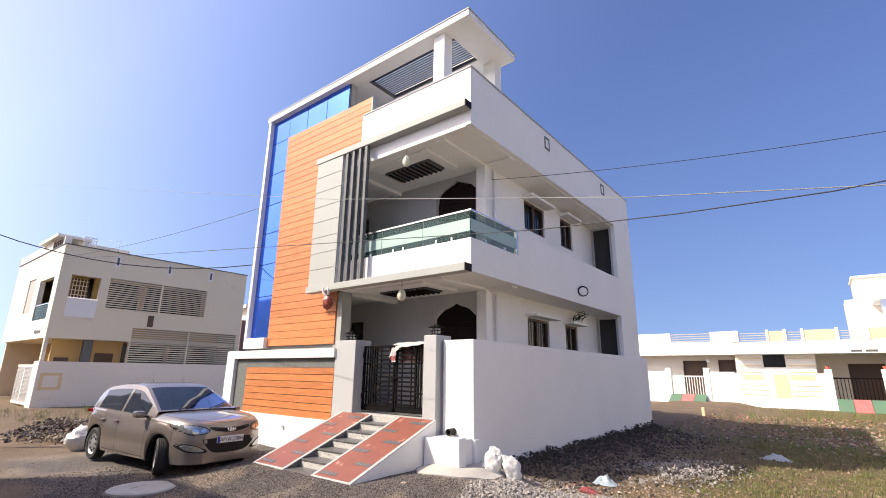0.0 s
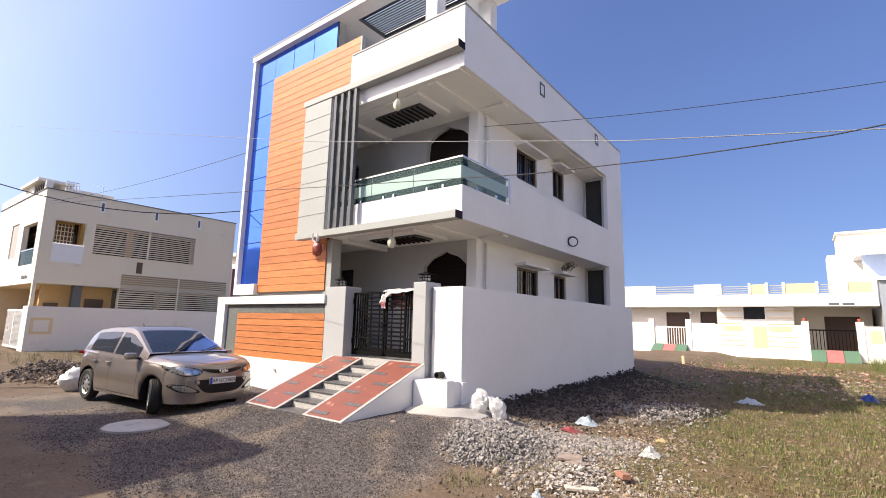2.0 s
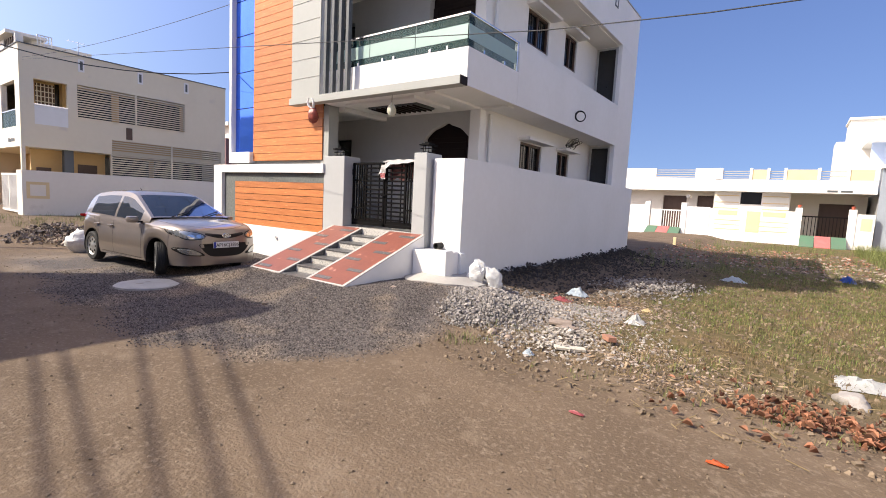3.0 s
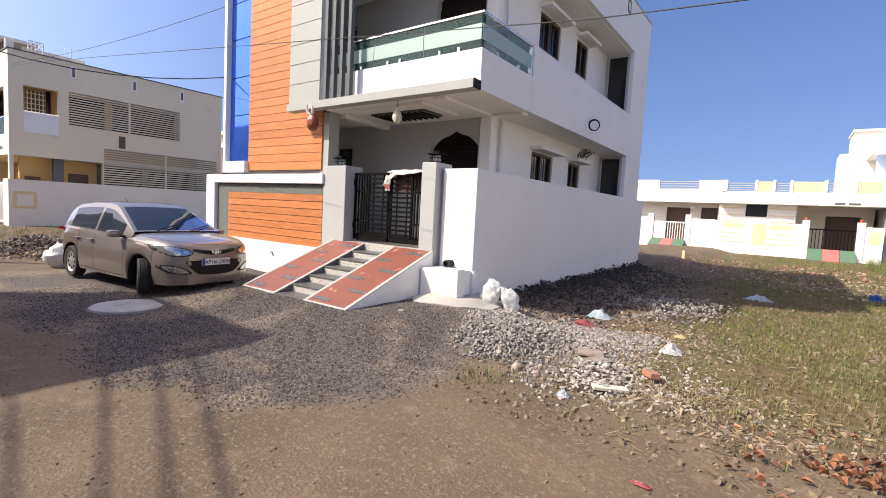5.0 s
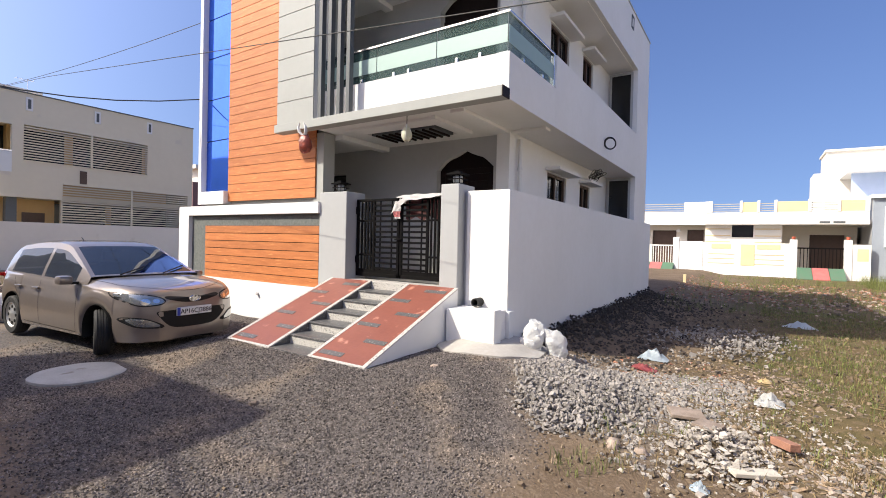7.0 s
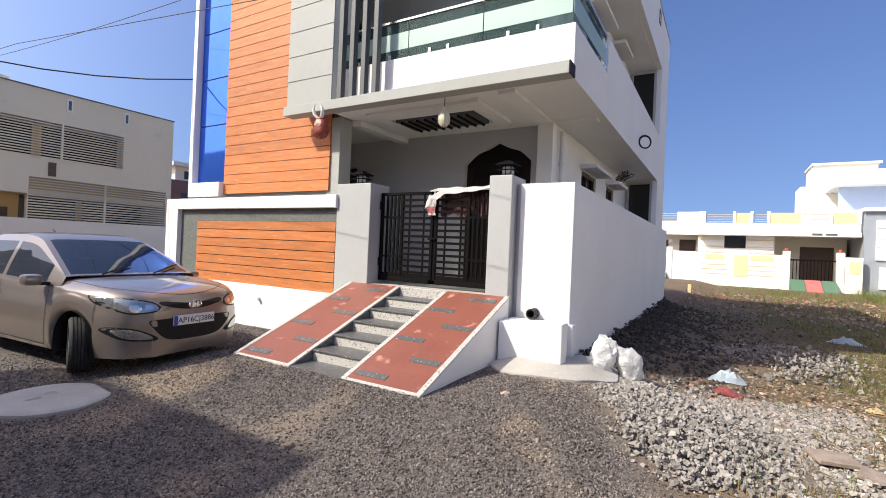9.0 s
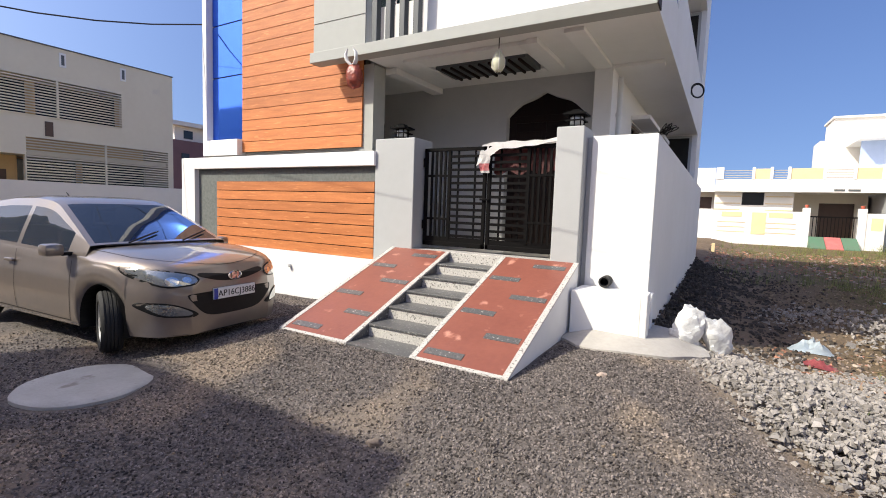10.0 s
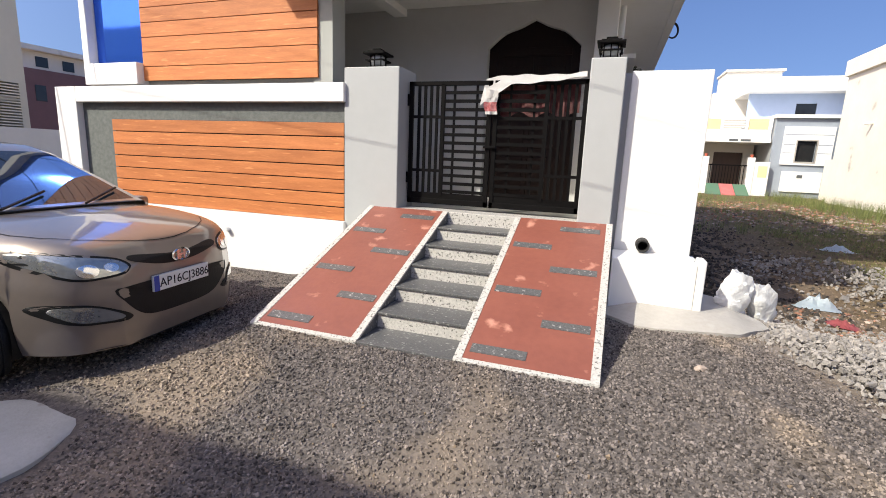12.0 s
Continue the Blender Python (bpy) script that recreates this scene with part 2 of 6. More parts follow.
def each(name, bm, material, parent, label=""):
    """Every loose piece of a mesh as a part of its own."""
    left = set(bm.verts)
    while left:
        seed = left.pop()
        group, todo = {seed}, [seed]
        while todo:
            for e in todo.pop().link_edges:
                for v in e.verts:
                    if v not in group:
                        group.add(v)
                        todo.append(v)
        left -= group
        one, at = bmesh.new(), {}
        for v in group:
            at[v] = one.verts.new(v.co)
        for f in {f for v in group for f in v.link_faces}:
            one.faces.new([at[v] for v in f.verts])
        part(name, one, material, parent, label)
    bm.free()


# ---- ground ----
def smooth01(a, b, v):
    t = np.clip((v - a) / (b - a), 0, 1)
    return t * t * (3 - 2 * t)


def waves(x, y):
    return (np.sin(x * 1.7 + 0.6 * np.sin(y * 1.1)) * np.cos(y * 1.3 + 0.5 * np.sin(x * 0.9)) * 0.5 + np.sin(x * 4.1 + y * 2.3) * 0.18 + np.sin(y * 5.3 - x * 3.1) * 0.15)


def gravel_zone(x, y):
    """1 where the dark road gravel lies, 0 elsewhere."""
    edge = -4.65 + 0.2 * smooth01(-0.7, 0.4, x) + 0.95 * smooth01(0.5, 1.4, x) + 0.3 * waves(x * 1.3, y)
    right = 1.35 - 0.95 * smooth01(-2.6, -0.4, y) + 0.15 * waves(x, y * 1.7)
    return smooth01(edge - 0.35, edge + 0.35, y) * (1 - smooth01(right - 0.25, right + 0.25, x)) * smooth01(-9.5, -7.5, x) * (1 - smooth01(0.3, 0.8, y))


def height(x, y):
    x, y = np.asarray(x, float), np.asarray(y, float)
    z = -0.24 + 0 * x
    z = z + 0.24 * smooth01(-3.6, -2.0, y) * smooth01(-4.4, -3.3, x) * (1 - smooth01(-0.2, 1.4, x)) * (1 - smooth01(0.2, 3.0, y) * 0)
    z = z + 0.09 * smooth01(-3.9, -2.0, y) * smooth01(-10, -7, x) * (1 - smooth01(-4.4, -3.3, x))
    z = z + 0.14 * np.exp(-((x - 1.0) ** 2 / 1.0 + (y + 1.2) ** 2 / 1.8))
    plot = smooth01(0.2, 0.9, x) * smooth01(-3.0, -1.6, y) * (1 - smooth01(19.0, 23.0, y)) * (1 - smooth01(9, 12, x))
    z = z + plot * (0.05 * waves(x * 0.9, y * 0.9) + 0.03 * waves(x * 2.6 + 3, y * 2.4))
    z = z + 0.012 * waves(x * 2.2, y * 2.2) * (np.hypot(x, y) < 40)
    return z


def axis_steps(a, b, fine, far):
    out = list(np.arange(a, b + 1e-6, fine))
    step, lo, hi = fine, a, b
    while hi < far:
        step *= 1.45
        lo, hi = lo - step, hi + step
        out = [lo] + out + [hi]
    return np.array(out)


GX, GY = axis_steps(-12, 10, 0.16, 900), axis_steps(-9, 14, 0.16, 900)
gx, gy = np.meshgrid(GX, GY, indexing="ij")
gz = height(gx, gy)
nx, ny = gx.shape
idx = np.arange(nx * ny).reshape(nx, ny)
quads = np.stack([idx[:-1, :-1], idx[1:, :-1], idx[1:, 1:], idx[:-1, 1:]], -1).reshape(-1, 4)
gm = bpy.data.meshes.new("ground")
gm.from_pydata(np.stack([gx, gy, gz], -1).reshape(-1, 3).tolist(), [], quads.tolist())
gm.shade_smooth()
for nm, field in (("gravel", gravel_zone(gx, gy)), ("grass", smooth01(1.6, 3.4, gx + 0.5 * waves(gx * 0.7, gy * 0.7)) * smooth01(-2.6, -0.9, gy + 0.4 * waves(gx, gy)) * 0.9),
                  ("dust", np.clip(1.25 - ((gx - 1.3 + 0.25 * (gy + 0.8)) / 0.95) ** 2 - ((gy + 0.75) / 1.25) ** 2 + 0.6 * waves(gx * 2, gy * 2), 0, 1) * 0.85)):
    at = gm.attributes.new(nm, "FLOAT", "POINT")
    at.data.foreach_set("value", np.ascontiguousarray(field, dtype=np.float32).ravel())


def ground_material():
    m = bpy.data.materials.new("dirt_gravel_and_grass_soil")
    m.use_nodes = True
    nt, b = m.node_tree, m.node_tree.nodes["Principled BSDF"]
    b.inputs["Roughness"].default_value = 0.95
    b.inputs["Specular IOR Level"].default_value = 0.2
    tc = nt.nodes.new("ShaderNodeTexCoord")

    def noise_tex(s, d=6.0):
        n = nt.nodes.new("ShaderNodeTexNoise")
        n.inputs["Scale"].default_value, n.inputs["Detail"].default_value = s, d
        nt.links.new(tc.outputs["Object"], n.inputs["Vector"])
        return n.outputs["Fac"]

    def mixed(f, a, c):
        n = nt.nodes.new("ShaderNodeMix")
        n.data_type = "RGBA"
        for i, v in ((0, f), (6, a), (7, c)):
            if isinstance(v, tuple):
                n.inputs[i].default_value = (*v, 1)
            else:
                nt.links.new(v, n.inputs[i])
        return n.outputs[2]

    def ramp(f, lo, hi):
        n = nt.nodes.new("ShaderNodeMapRange")
        n.inputs[1].default_value, n.inputs[2].default_value = lo, hi
        nt.links.new(f, n.inputs[0])
        return n.outputs[0]

    def attr(nm):
        n = nt.nodes.new("ShaderNodeAttribute")
        n.attribute_name = nm
        return n.outputs["Fac"]

    dirt = mixed(ramp(noise_tex(0.9), 0.35, 0.65), (0.168, 0.12, 0.08), (0.12, 0.085, 0.056))
    dirt = mixed(ramp(noise_tex(28, 4), 0.52, 0.72), dirt, (0.215, 0.162, 0.115))
    dirt = mixed(ramp(noise_tex(3.2), 0.58, 0.75), dirt, (0.205, 0.152, 0.105))
    vor = nt.nodes.new("ShaderNodeTexVoronoi")
    vor.inputs["Scale"].default_value = 60
    nt.links.new(tc.outputs["Object"], vor.inputs["Vector"])
    grav = mixed(vor.outputs["Color"], (0.05, 0.044, 0.04), (0.175, 0.15, 0.136))
    grav = mixed(ramp(noise_tex(0.9), 0.5, 0.66), grav, (0.22, 0.175, 0.135))
    soil = mixed(ramp(noise_tex(1.1), 0.4, 0.62), (0.135, 0.094, 0.046), (0.092, 0.082, 0.03))
    soil = mixed(ramp(noise_tex(9), 0.5, 0.7), soil, (0.17, 0.122, 0.07))
    out = mixed(attr("grass"), dirt, soil)
    out = mixed(attr("gravel"), out, grav)
    dust = mixed(ramp(noise_tex(5), 0.35, 0.65), (0.37, 0.33, 0.285), (0.24, 0.205, 0.17))
    out = mixed(attr("dust"), out, dust)
    nt.links.new(out, b.inputs["Base Color"])
    bn = nt.nodes.new("ShaderNodeBump")
    bn.inputs["Strength"].default_value, bn.inputs["Distance"].default_value = 0.7, 0.02
    nt.links.new(noise_tex(45, 5), bn.inputs["Height"])
    nt.links.new(bn.outputs[0], b.inputs["Normal"])
    return m


gm.materials.append(ground_material())
ground = tagged(new("ground", gm), "brown dirt street with grey gravel and weedy open plot", "ground", kind="structure")

# ---- main house ----
house = thing("house", (-4.2, 5.0, -0.2), "white two-storey house with orange wood cladding, blue glazing and glass balcony", "house")
FLOOR, SL1, TOP1, SL2, TOP2 = 0.75, 3.42, 3.55, 6.45, 7.79

# ground-floor, upper and side walls
ARCH = (-2.57, -1.30)
W = bmesh.new()
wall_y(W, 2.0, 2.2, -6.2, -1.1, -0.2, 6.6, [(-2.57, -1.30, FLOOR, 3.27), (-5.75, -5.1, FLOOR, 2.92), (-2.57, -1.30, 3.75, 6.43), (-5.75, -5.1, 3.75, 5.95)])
part("front_wall", W, SHADEDWHITE, house)
for z in (2.86, 6.02):
    bm = bmesh.new()
    xs = [ARCH[0] + (ARCH[1] - ARCH[0]) * i / 16 for i in range(17)]
    curve = []
    for i, x in enumerate(xs):
        u = abs(i / 16 - 0.5) * 2
        curve.append((x, z + 0.02 + 0.32 * (1 - u) ** 0.85 - 0.035 * math.sin(u * math.pi * 2.5) * u))
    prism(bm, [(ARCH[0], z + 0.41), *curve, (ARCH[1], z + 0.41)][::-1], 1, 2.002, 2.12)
    part("arch_head", bm, SHADEDWHITE, house, "white pointed scalloped arch over the entrance")
W = bmesh.new()
WINS = [(3.7, 4.9, 2.05, 2.95), (5.95, 6.8, 1.9, 2.95), (3.7, 4.88, 5.30, 6.13), (5.95, 6.8, 5.32, 6.22)]
wall_x(W, -1.1, -0.9, 2.0, 10.0, -0.2, 6.6, WINS)
part("side_wall", W, WHITE, house)
each("back_wall", boxes(((-8.05, 9.9, -0.2), (-0.093, 10.07, TOP2 - 0.002))), WHITE, house)
each("left_wall", boxes(((-8.05, 0.55, -0.2), (-7.9, 9.9, 9.2))), WHITE, house)
each("inner_wall", boxes(((-6.2, 0.55, -0.2), (-6.0, 2.0, 9.2)), ((-7.9, 2.1, 6.76), (-6.2, 2.2, 9.238)), ((-6.2, 2.0, 6.62), (-4.0, 2.15, 9.238))), WHITE, house)
each("corner_column", boxes(((-1.12, 1.75, FLOOR), (-0.86, 2.0, SL1)), ((-1.12, 1.75, TOP1), (-0.86, 2.0, SL2)), bevel=0.008), WHITE, house)

# slabs, bands and parapets
each("floor_slab", boxes(((-6.0, 0.16, 0.4), (-0.9, 2.0, FLOOR))), PORCHTILE, house, "pale tiled porch floor")
each("floor_slab", boxes(((-3.98, 0.065, SL1), (-0.21, 2.0, TOP1)), ((-6.0, 0.6, SL1), (-3.98, 2.0, TOP1)), ((-0.9, 2.0, SL1), (-0.21, 8.45, TOP1)), ((-7.9, 2.2, SL1), (-1.1, 9.9, TOP1))), WHITE, house)
each("roof_slab", boxes(((-3.98, 0.065, SL2), (-0.21, 2.0, 6.62)), ((-6.0, 0.6, SL2), (-3.98, 2.0, 6.62)), ((-0.9, 2.0, SL2), (-0.21, 8.45, 6.62)), ((-7.9, 2.2, SL2 + 0.15), (-1.1, 9.9, 6.75))), WHITE, house)
each("side_band", boxes(((-0.21, 0.06, 3.41), (-0.09, 1.9, 4.07)), ((-0.21, 1.9, 3.41), (-0.09, 8.45, 4.64)), bevel=0.006), WHITE, house, "white side parapet of the balcony")
each("side_band", boxes(((-0.21, 0.06, 6.47), (-0.09, 9.9, TOP2)), bevel=0.006), WHITE, house, "white terrace parapet")
part("end_column", boxes(((-0.9, 8.46, -0.2), (-0.093, 9.9, 6.47))), WHITE, house)
each("front_band", boxes(((-3.8, 0.06, TOP1 + 0.002), (-0.21, 0.18, 4.07)), bevel=0.006), WHITE, house, "white balcony parapet")
each("front_band", boxes(((-3.8, 0.06, 6.47), (-0.21, 0.18, 6.79)), ((-3.4, 0.06, 6.93), (-0.21, 0.18, TOP2)), bevel=0.006), WHITE, house, "white terrace parapet over the balcony")
each("coping", boxes(((-3.38, 0.04, TOP2), (-0.07, 0.2, TOP2 + 0.035)), ((-0.25, 0.2, TOP2), (-0.07, 10.09, TOP2 + 0.035)), bevel=0.006), GREY, house, "thin grey stone coping")
for z in (3.39, 6.78):
    lip = part("ledge", boxes(((-4.86, -0.16, z), (-0.085, 0.058, z + 0.15)), bevel=0.006), PALE, house, "grey projecting ledge")
    part("ledge_end", boxes(((-0.085, -0.158, z + 0.002), (-0.07, 0.056, z + 0.148))), DARKWOOD, lip, "dark painted ledge end")

# porch ceilings: beams, drop panel and dark slatted recess
for z in (SL1, SL2):
    each("ceiling_beam", boxes(((-1.12, 0.18, z - 0.05), (-0.88, 1.75, z)), ((-4.02, 0.6, z - 0.10), (-3.82, 2.0, z)), ((-0.88, 1.78, z - 0.05), (-0.21, 2.0, z)), bevel=0.008), WHITE, house)
    each("ceiling_beam", boxes(((-1.62, 0.3, z - 0.065), (-1.48, 1.5, z)), ((-3.52, 0.35, z - 0.045), (-3.3, 1.62, z)), ((-3.3, 0.35, z - 0.045), (-1.75, 0.7, z)), ((-3.3, 1.4, z - 0.045), (-1.75, 1.62, z)), ((-1.75, 0.35, z - 0.045), (-1.63, 1.62, z)), bevel=0.006), WHITE, house)
    rec = part("ceiling_recess", boxes(((-3.2, 0.74, z - 0.07), (-1.8, 1.36, z - 0.004))), DARKGREY, house, "dark slatted ceiling recess")
    for i in range(9):
        x = -3.1 + i * 0.15
        part("slat", boxes(((x, 0.74, z - 0.10), (x + 0.03, 1.36, z - 0.07))), DARKWOOD, rec)

# tower front: white frame, blue glazing, cladding
FY = 0.30
each("tower_frame", boxes(((-8.05, FY - 0.12, 2.14), (-7.93, 0.55, 9.238)), ((-7.93, FY - 0.12, 2.14), (-7.03, FY + 0.1, 2.43)), bevel=0.01), WHITE, house, "white vertical fin framing the glazing")
each("tower_wall", boxes(((-7.93, FY + 0.06, -0.2), (-4.28, 0.55, 9.236)), ((-4.28, FY + 0.06, 7.06), (-3.36, 0.4, 8.38)), ((-4.28, 0.32, -0.2), (-4.02, 0.6, SL1)), ((-4.28, 0.36, TOP1), (-3.99, 0.6, 6.78))), PALE, house)
glz = part("glazing", boxes(((-7.93, FY + 0.03, 2.43), (-7.05, FY + 0.058, 9.237)), ((-7.05, FY + 0.03, 8.44), (-4.29, FY + 0.058, 9.237))), DARKGREY, house, "black glazing backing")
PANES = [(-7.92, -7.05, a + 0.012, b - 0.012) for a, b in zip((2.43, 3.6, 4.55, 5.5, 6.4, 7.4, 8.45), (3.6, 4.55, 5.5, 6.4, 7.4, 8.45, 9.23))]
PANES += [(a + 0.012, b - 0.012, 8.46, 9.23) for a, b in ((-7.05, -6.15), (-6.15, -5.25), (-5.25, -4.30))]
for x0, x1, z0, z1 in PANES:
    part("pane", boxes(((x0, FY + 0.008, z0), (x1, FY + 0.03, z1))), BLUEGLASS, glz, "blue mirrored glass pane")

def holed_plate(xs, ys, z0, z1):
    """One flat plate over a three by three plan, open in the middle."""
    bm = bmesh.new()
    lo, hi = ([[bm.verts.new((x, y, z)) for y in ys] for x in xs] for z in (z0, z1))
    cells = {(i, j) for i in range(3) for j in range(3)} - {(1, 1)}
    for i, j in cells:
        ring = [(i, j), (i + 1, j), (i + 1, j + 1), (i, j + 1)]
        bm.faces.new([hi[a][b] for a, b in ring])
        bm.faces.new([lo[a][b] for a, b in reversed(ring)])
        for (a, b), (c, d), beside in zip(ring, ring[1:] + ring[:1], ((i, j - 1), (i + 1, j), (i, j + 1), (i - 1, j))):
            if beside not in cells:
                bm.faces.new((lo[a][b], lo[c][d], hi[c][d], hi[a][b]))
    return bm


bm = holed_plate((-8.08, -3.86, -0.95, -0.22), (FY - 0.14, 0.58, 1.6, 2.2), 9.24, 9.395)
roof = part("tower_roof", bm, WHITE, house, "flat white roof plate with a square opening")
each("roof_edge", boxes(((-8.1, FY - 0.16, 9.395), (-0.2, 0.3, 9.42)), ((-8.1, 2.1, 9.395), (-0.2, 2.22, 9.42)), ((-0.32, 0.3, 9.395), (-0.2, 2.1, 9.42)), ((-8.1, 0.3, 9.395), (-7.98, 2.1, 9.42))), GREY, roof, "thin grey roof edge")
part("opening_frame", boxes(((-3.86, 0.58, 9.25), (-3.8, 1.6, 9.34)), ((-3.8, 0.58, 9.25), (-0.95, 0.62, 9.34)), ((-3.8, 1.56, 9.25), (-0.95, 1.6, 9.34))), DARKGREY, roof, "dark opening frame")
for i in range(12):
    y = 0.66 + i * 0.077
    part("slat", boxes(((-3.8, y, 9.285), (-0.95, y + 0.05, 9.30))), NAVY, roof, "dark navy louvre slat")
part("roof_column", boxes(((-1.32, 0.30, 6.62), (-1.0, 0.6, 9.24)), bevel=0.01), WHITE, house)
part("roof_column", boxes(((-0.95, 1.85, 6.62), (-0.6, 2.15, 9.24)), bevel=0.01), WHITE, house)

# grey panel box beside the balcony and its dark bars
pb = part("panel_box", boxes(((-4.79, -0.125, TOP1 - 0.008), (-3.82, FY, 6.78))), WHITE, house, "pale panel box")
zs = [TOP1 - 0.008 + i * (6.788 - TOP1) / 8 for i in range(9)]
for a, b in zip(zs, zs[1:]):
    part("panel", boxes(((-4.80, -0.142, a), (-3.81, -0.122, b - 0.014)), bevel=0.003), PALE, pb, "pale grey fluted panel")
for x in (-3.70, -3.47, -3.24, -3.02):
    part("bar", boxes(((x, -0.14, TOP1 - 0.008), (x + 0.085, -0.045, 6.78)), bevel=0.006), DARKGREY, house, "dark grey vertical bar")

# balcony glass rail
rail = part("balcony_rail", boxes(((-3.78, 0.09, 4.625), (-0.11, 0.135, 4.66)), ((-0.165, 0.135, 4.625), (-0.11, 1.9, 4.66)), ((-0.18, 1.84, 4.07), (-0.11, 1.9, 4.625)), bevel=0.005), STEEL, house, "steel top rail")
for a, b in ((-3.78, -2.56), (-2.545, -1.35), (-1.335, -0.15)):
    g = part("rail_pane", boxes(((a, 0.108, 4.10), (b, 0.118, 4.625))), RAILGLASS, rail, "greenish glass pane")
    part("frosted_band", boxes(((a, 0.104, 4.22), (b, 0.1075, 4.47))), FROST, g, "frosted glass band")
g = part("rail_pane", boxes(((-0.148, 0.12, 4.10), (-0.138, 1.84, 4.625))), RAILGLASS, rail, "greenish glass pane")
part("frosted_band", boxes(((-0.1375, 0.12, 4.22), (-0.134, 1.84, 4.47))), FROST, g, "frosted glass band")
for x in (-3.5, -2.9, -2.2, -1.9, -1.0, -0.6):
    part("clamp", boxes(((x, 0.088, 4.07), (x + 0.045, 0.138, 4.15)), bevel=0.004), STEEL, rail)
for y in (0.6, 1.35):
    part("clamp", boxes(((-0.168, y, 4.07), (-0.118, y + 0.045, 4.15)), bevel=0.004), STEEL, rail)

# doors behind the arches and the left openings
for z in (FLOOR, 3.75):
    d = part("door", boxes(((-2.57, 2.13, z), (-2.45, 2.2, z + 2.11)), ((-1.42, 2.13, z), (-1.30, 2.2, z + 2.11)), ((-2.45, 2.13, z + 2.0), (-1.42, 2.2, z + 2.11)), bevel=0.006), DARKWOOD, house, "dark carved wooden door frame")
    for a, b in ((-2.45, -1.94), (-1.935, -1.42)):
        leaf = part("door_leaf", boxes(((a, 2.15, z), (b, 2.19, z + 2.0))), DARKWOOD, d)
        for k in range(3):
            part("door_panel", boxes(((a + 0.07, 2.135, z + 0.12 + 0.62 * k), (b - 0.07, 2.15, z + 0.62 + 0.62 * k)), bevel=0.008), DARKWOOD, leaf)
    part("door", boxes(((-5.75, 2.14, z), (-5.1, 2.19, z + 2.17))), BLACKVOID, house, "dark side door")
    # Flat dark sheet behind the arch supplies the shade inside it.
    part("arch_infill", boxes(((-2.57, 2.16, z + 2.11), (-1.3, 2.19, z + 2.55))), DARKWOOD, house, "dark wooden fanlight")

# side windows with wooden frames, bars and sunshades
for y0, y1, z0, z1 in WINS:
    w = part("window", boxes(((-1.02, y0, z0), (-0.94, y0 + 0.06, z1)), ((-1.02, y1 - 0.06, z0), (-0.94, y1, z1)), ((-1.02, y0, z1 - 0.06), (-0.94, y1, z1)), ((-1.02, y0, z0), (-0.94, y1, z0 + 0.06)), ((-1.02, (y0 + y1) / 2 - 0.03, z0), (-0.94, (y0 + y1) / 2 + 0.03, z1)), bevel=0.004), WINWOOD, house, "brown wooden window frame")
    part("pane", boxes(((-1.0, y0 + 0.06, z0 + 0.06), (-0.99, y1 - 0.06, z1 - 0.06))), BLACKVOID, w, "dark window glass")
    n = int((y1 - y0) / 0.13)
    for i in range(1, n):
        y = y0 + (y1 - y0) * i / n
        part("bar", cyl(bmesh.new(), (-0.965, y, z0 + 0.05), (-0.965, y, z1 - 0.05), 0.007, n=6), BLACKMETAL, w)
    part("sunshade", boxes(((-0.9, y0 - 0.12, z1 + 0.02), (-0.58, y1 + 0.12, z1 + 0.09)), bevel=0.006), WHITE, house, "white concrete sunshade")
for z0, z1 in ((FLOOR, 3.38), (TOP1 + 0.05, 6.42)):
    e = part("end_window", boxes(((-0.86, 8.40, z0), (-0.80, 8.45, z1)), ((-0.27, 8.40, z0), (-0.21, 8.45, z1)), ((-0.8, 8.40, z1 - 0.06), (-0.27, 8.45, z1)), bevel=0.004), GREY, house, "grey framed dark end window")
    part("pane", boxes(((-0.8, 8.42, z0), (-0.27, 8.445, z1 - 0.06))), BLACKVOID, e, "dark tinted pane")

# parapet vents and pipes
for y in (3.55, 7.55):
    v = part("vent", boxes(((-0.09, y - 0.13, 7.28), (-0.07, y + 0.13, 7.32)), ((-0.09, y - 0.13, 7.58), (-0.07, y + 0.13, 7.62)), ((-0.09, y - 0.13, 7.32), (-0.07, y - 0.1, 7.58)), ((-0.09, y + 0.1, 7.32), (-0.07, y + 0.13, 7.58))), DARKGREY, house, "small square parapet vent with dark rim")
    part("vent_opening", boxes(((-0.09, y - 0.1, 7.32), (-0.084, y + 0.1, 7.58))), WHITE, v)
for z0, z1 in ((FLOOR, SL1), (TOP1, SL2)):
    bm = cyl(bmesh.new(), (-0.82, 2.12, z0), (-0.82, 2.12, z1 - 0.1), 0.04)
    for k in (0.35, 0.75):
        cyl(bm, (-0.82, 2.12, z0 + (z1 - z0) * k), (-0.82, 2.12, z0 + (z1 - z0) * k + 0.05), 0.052)
    part("drain_pipe", bm, PVC, house, "white plastic drain pipe", smooth=True)

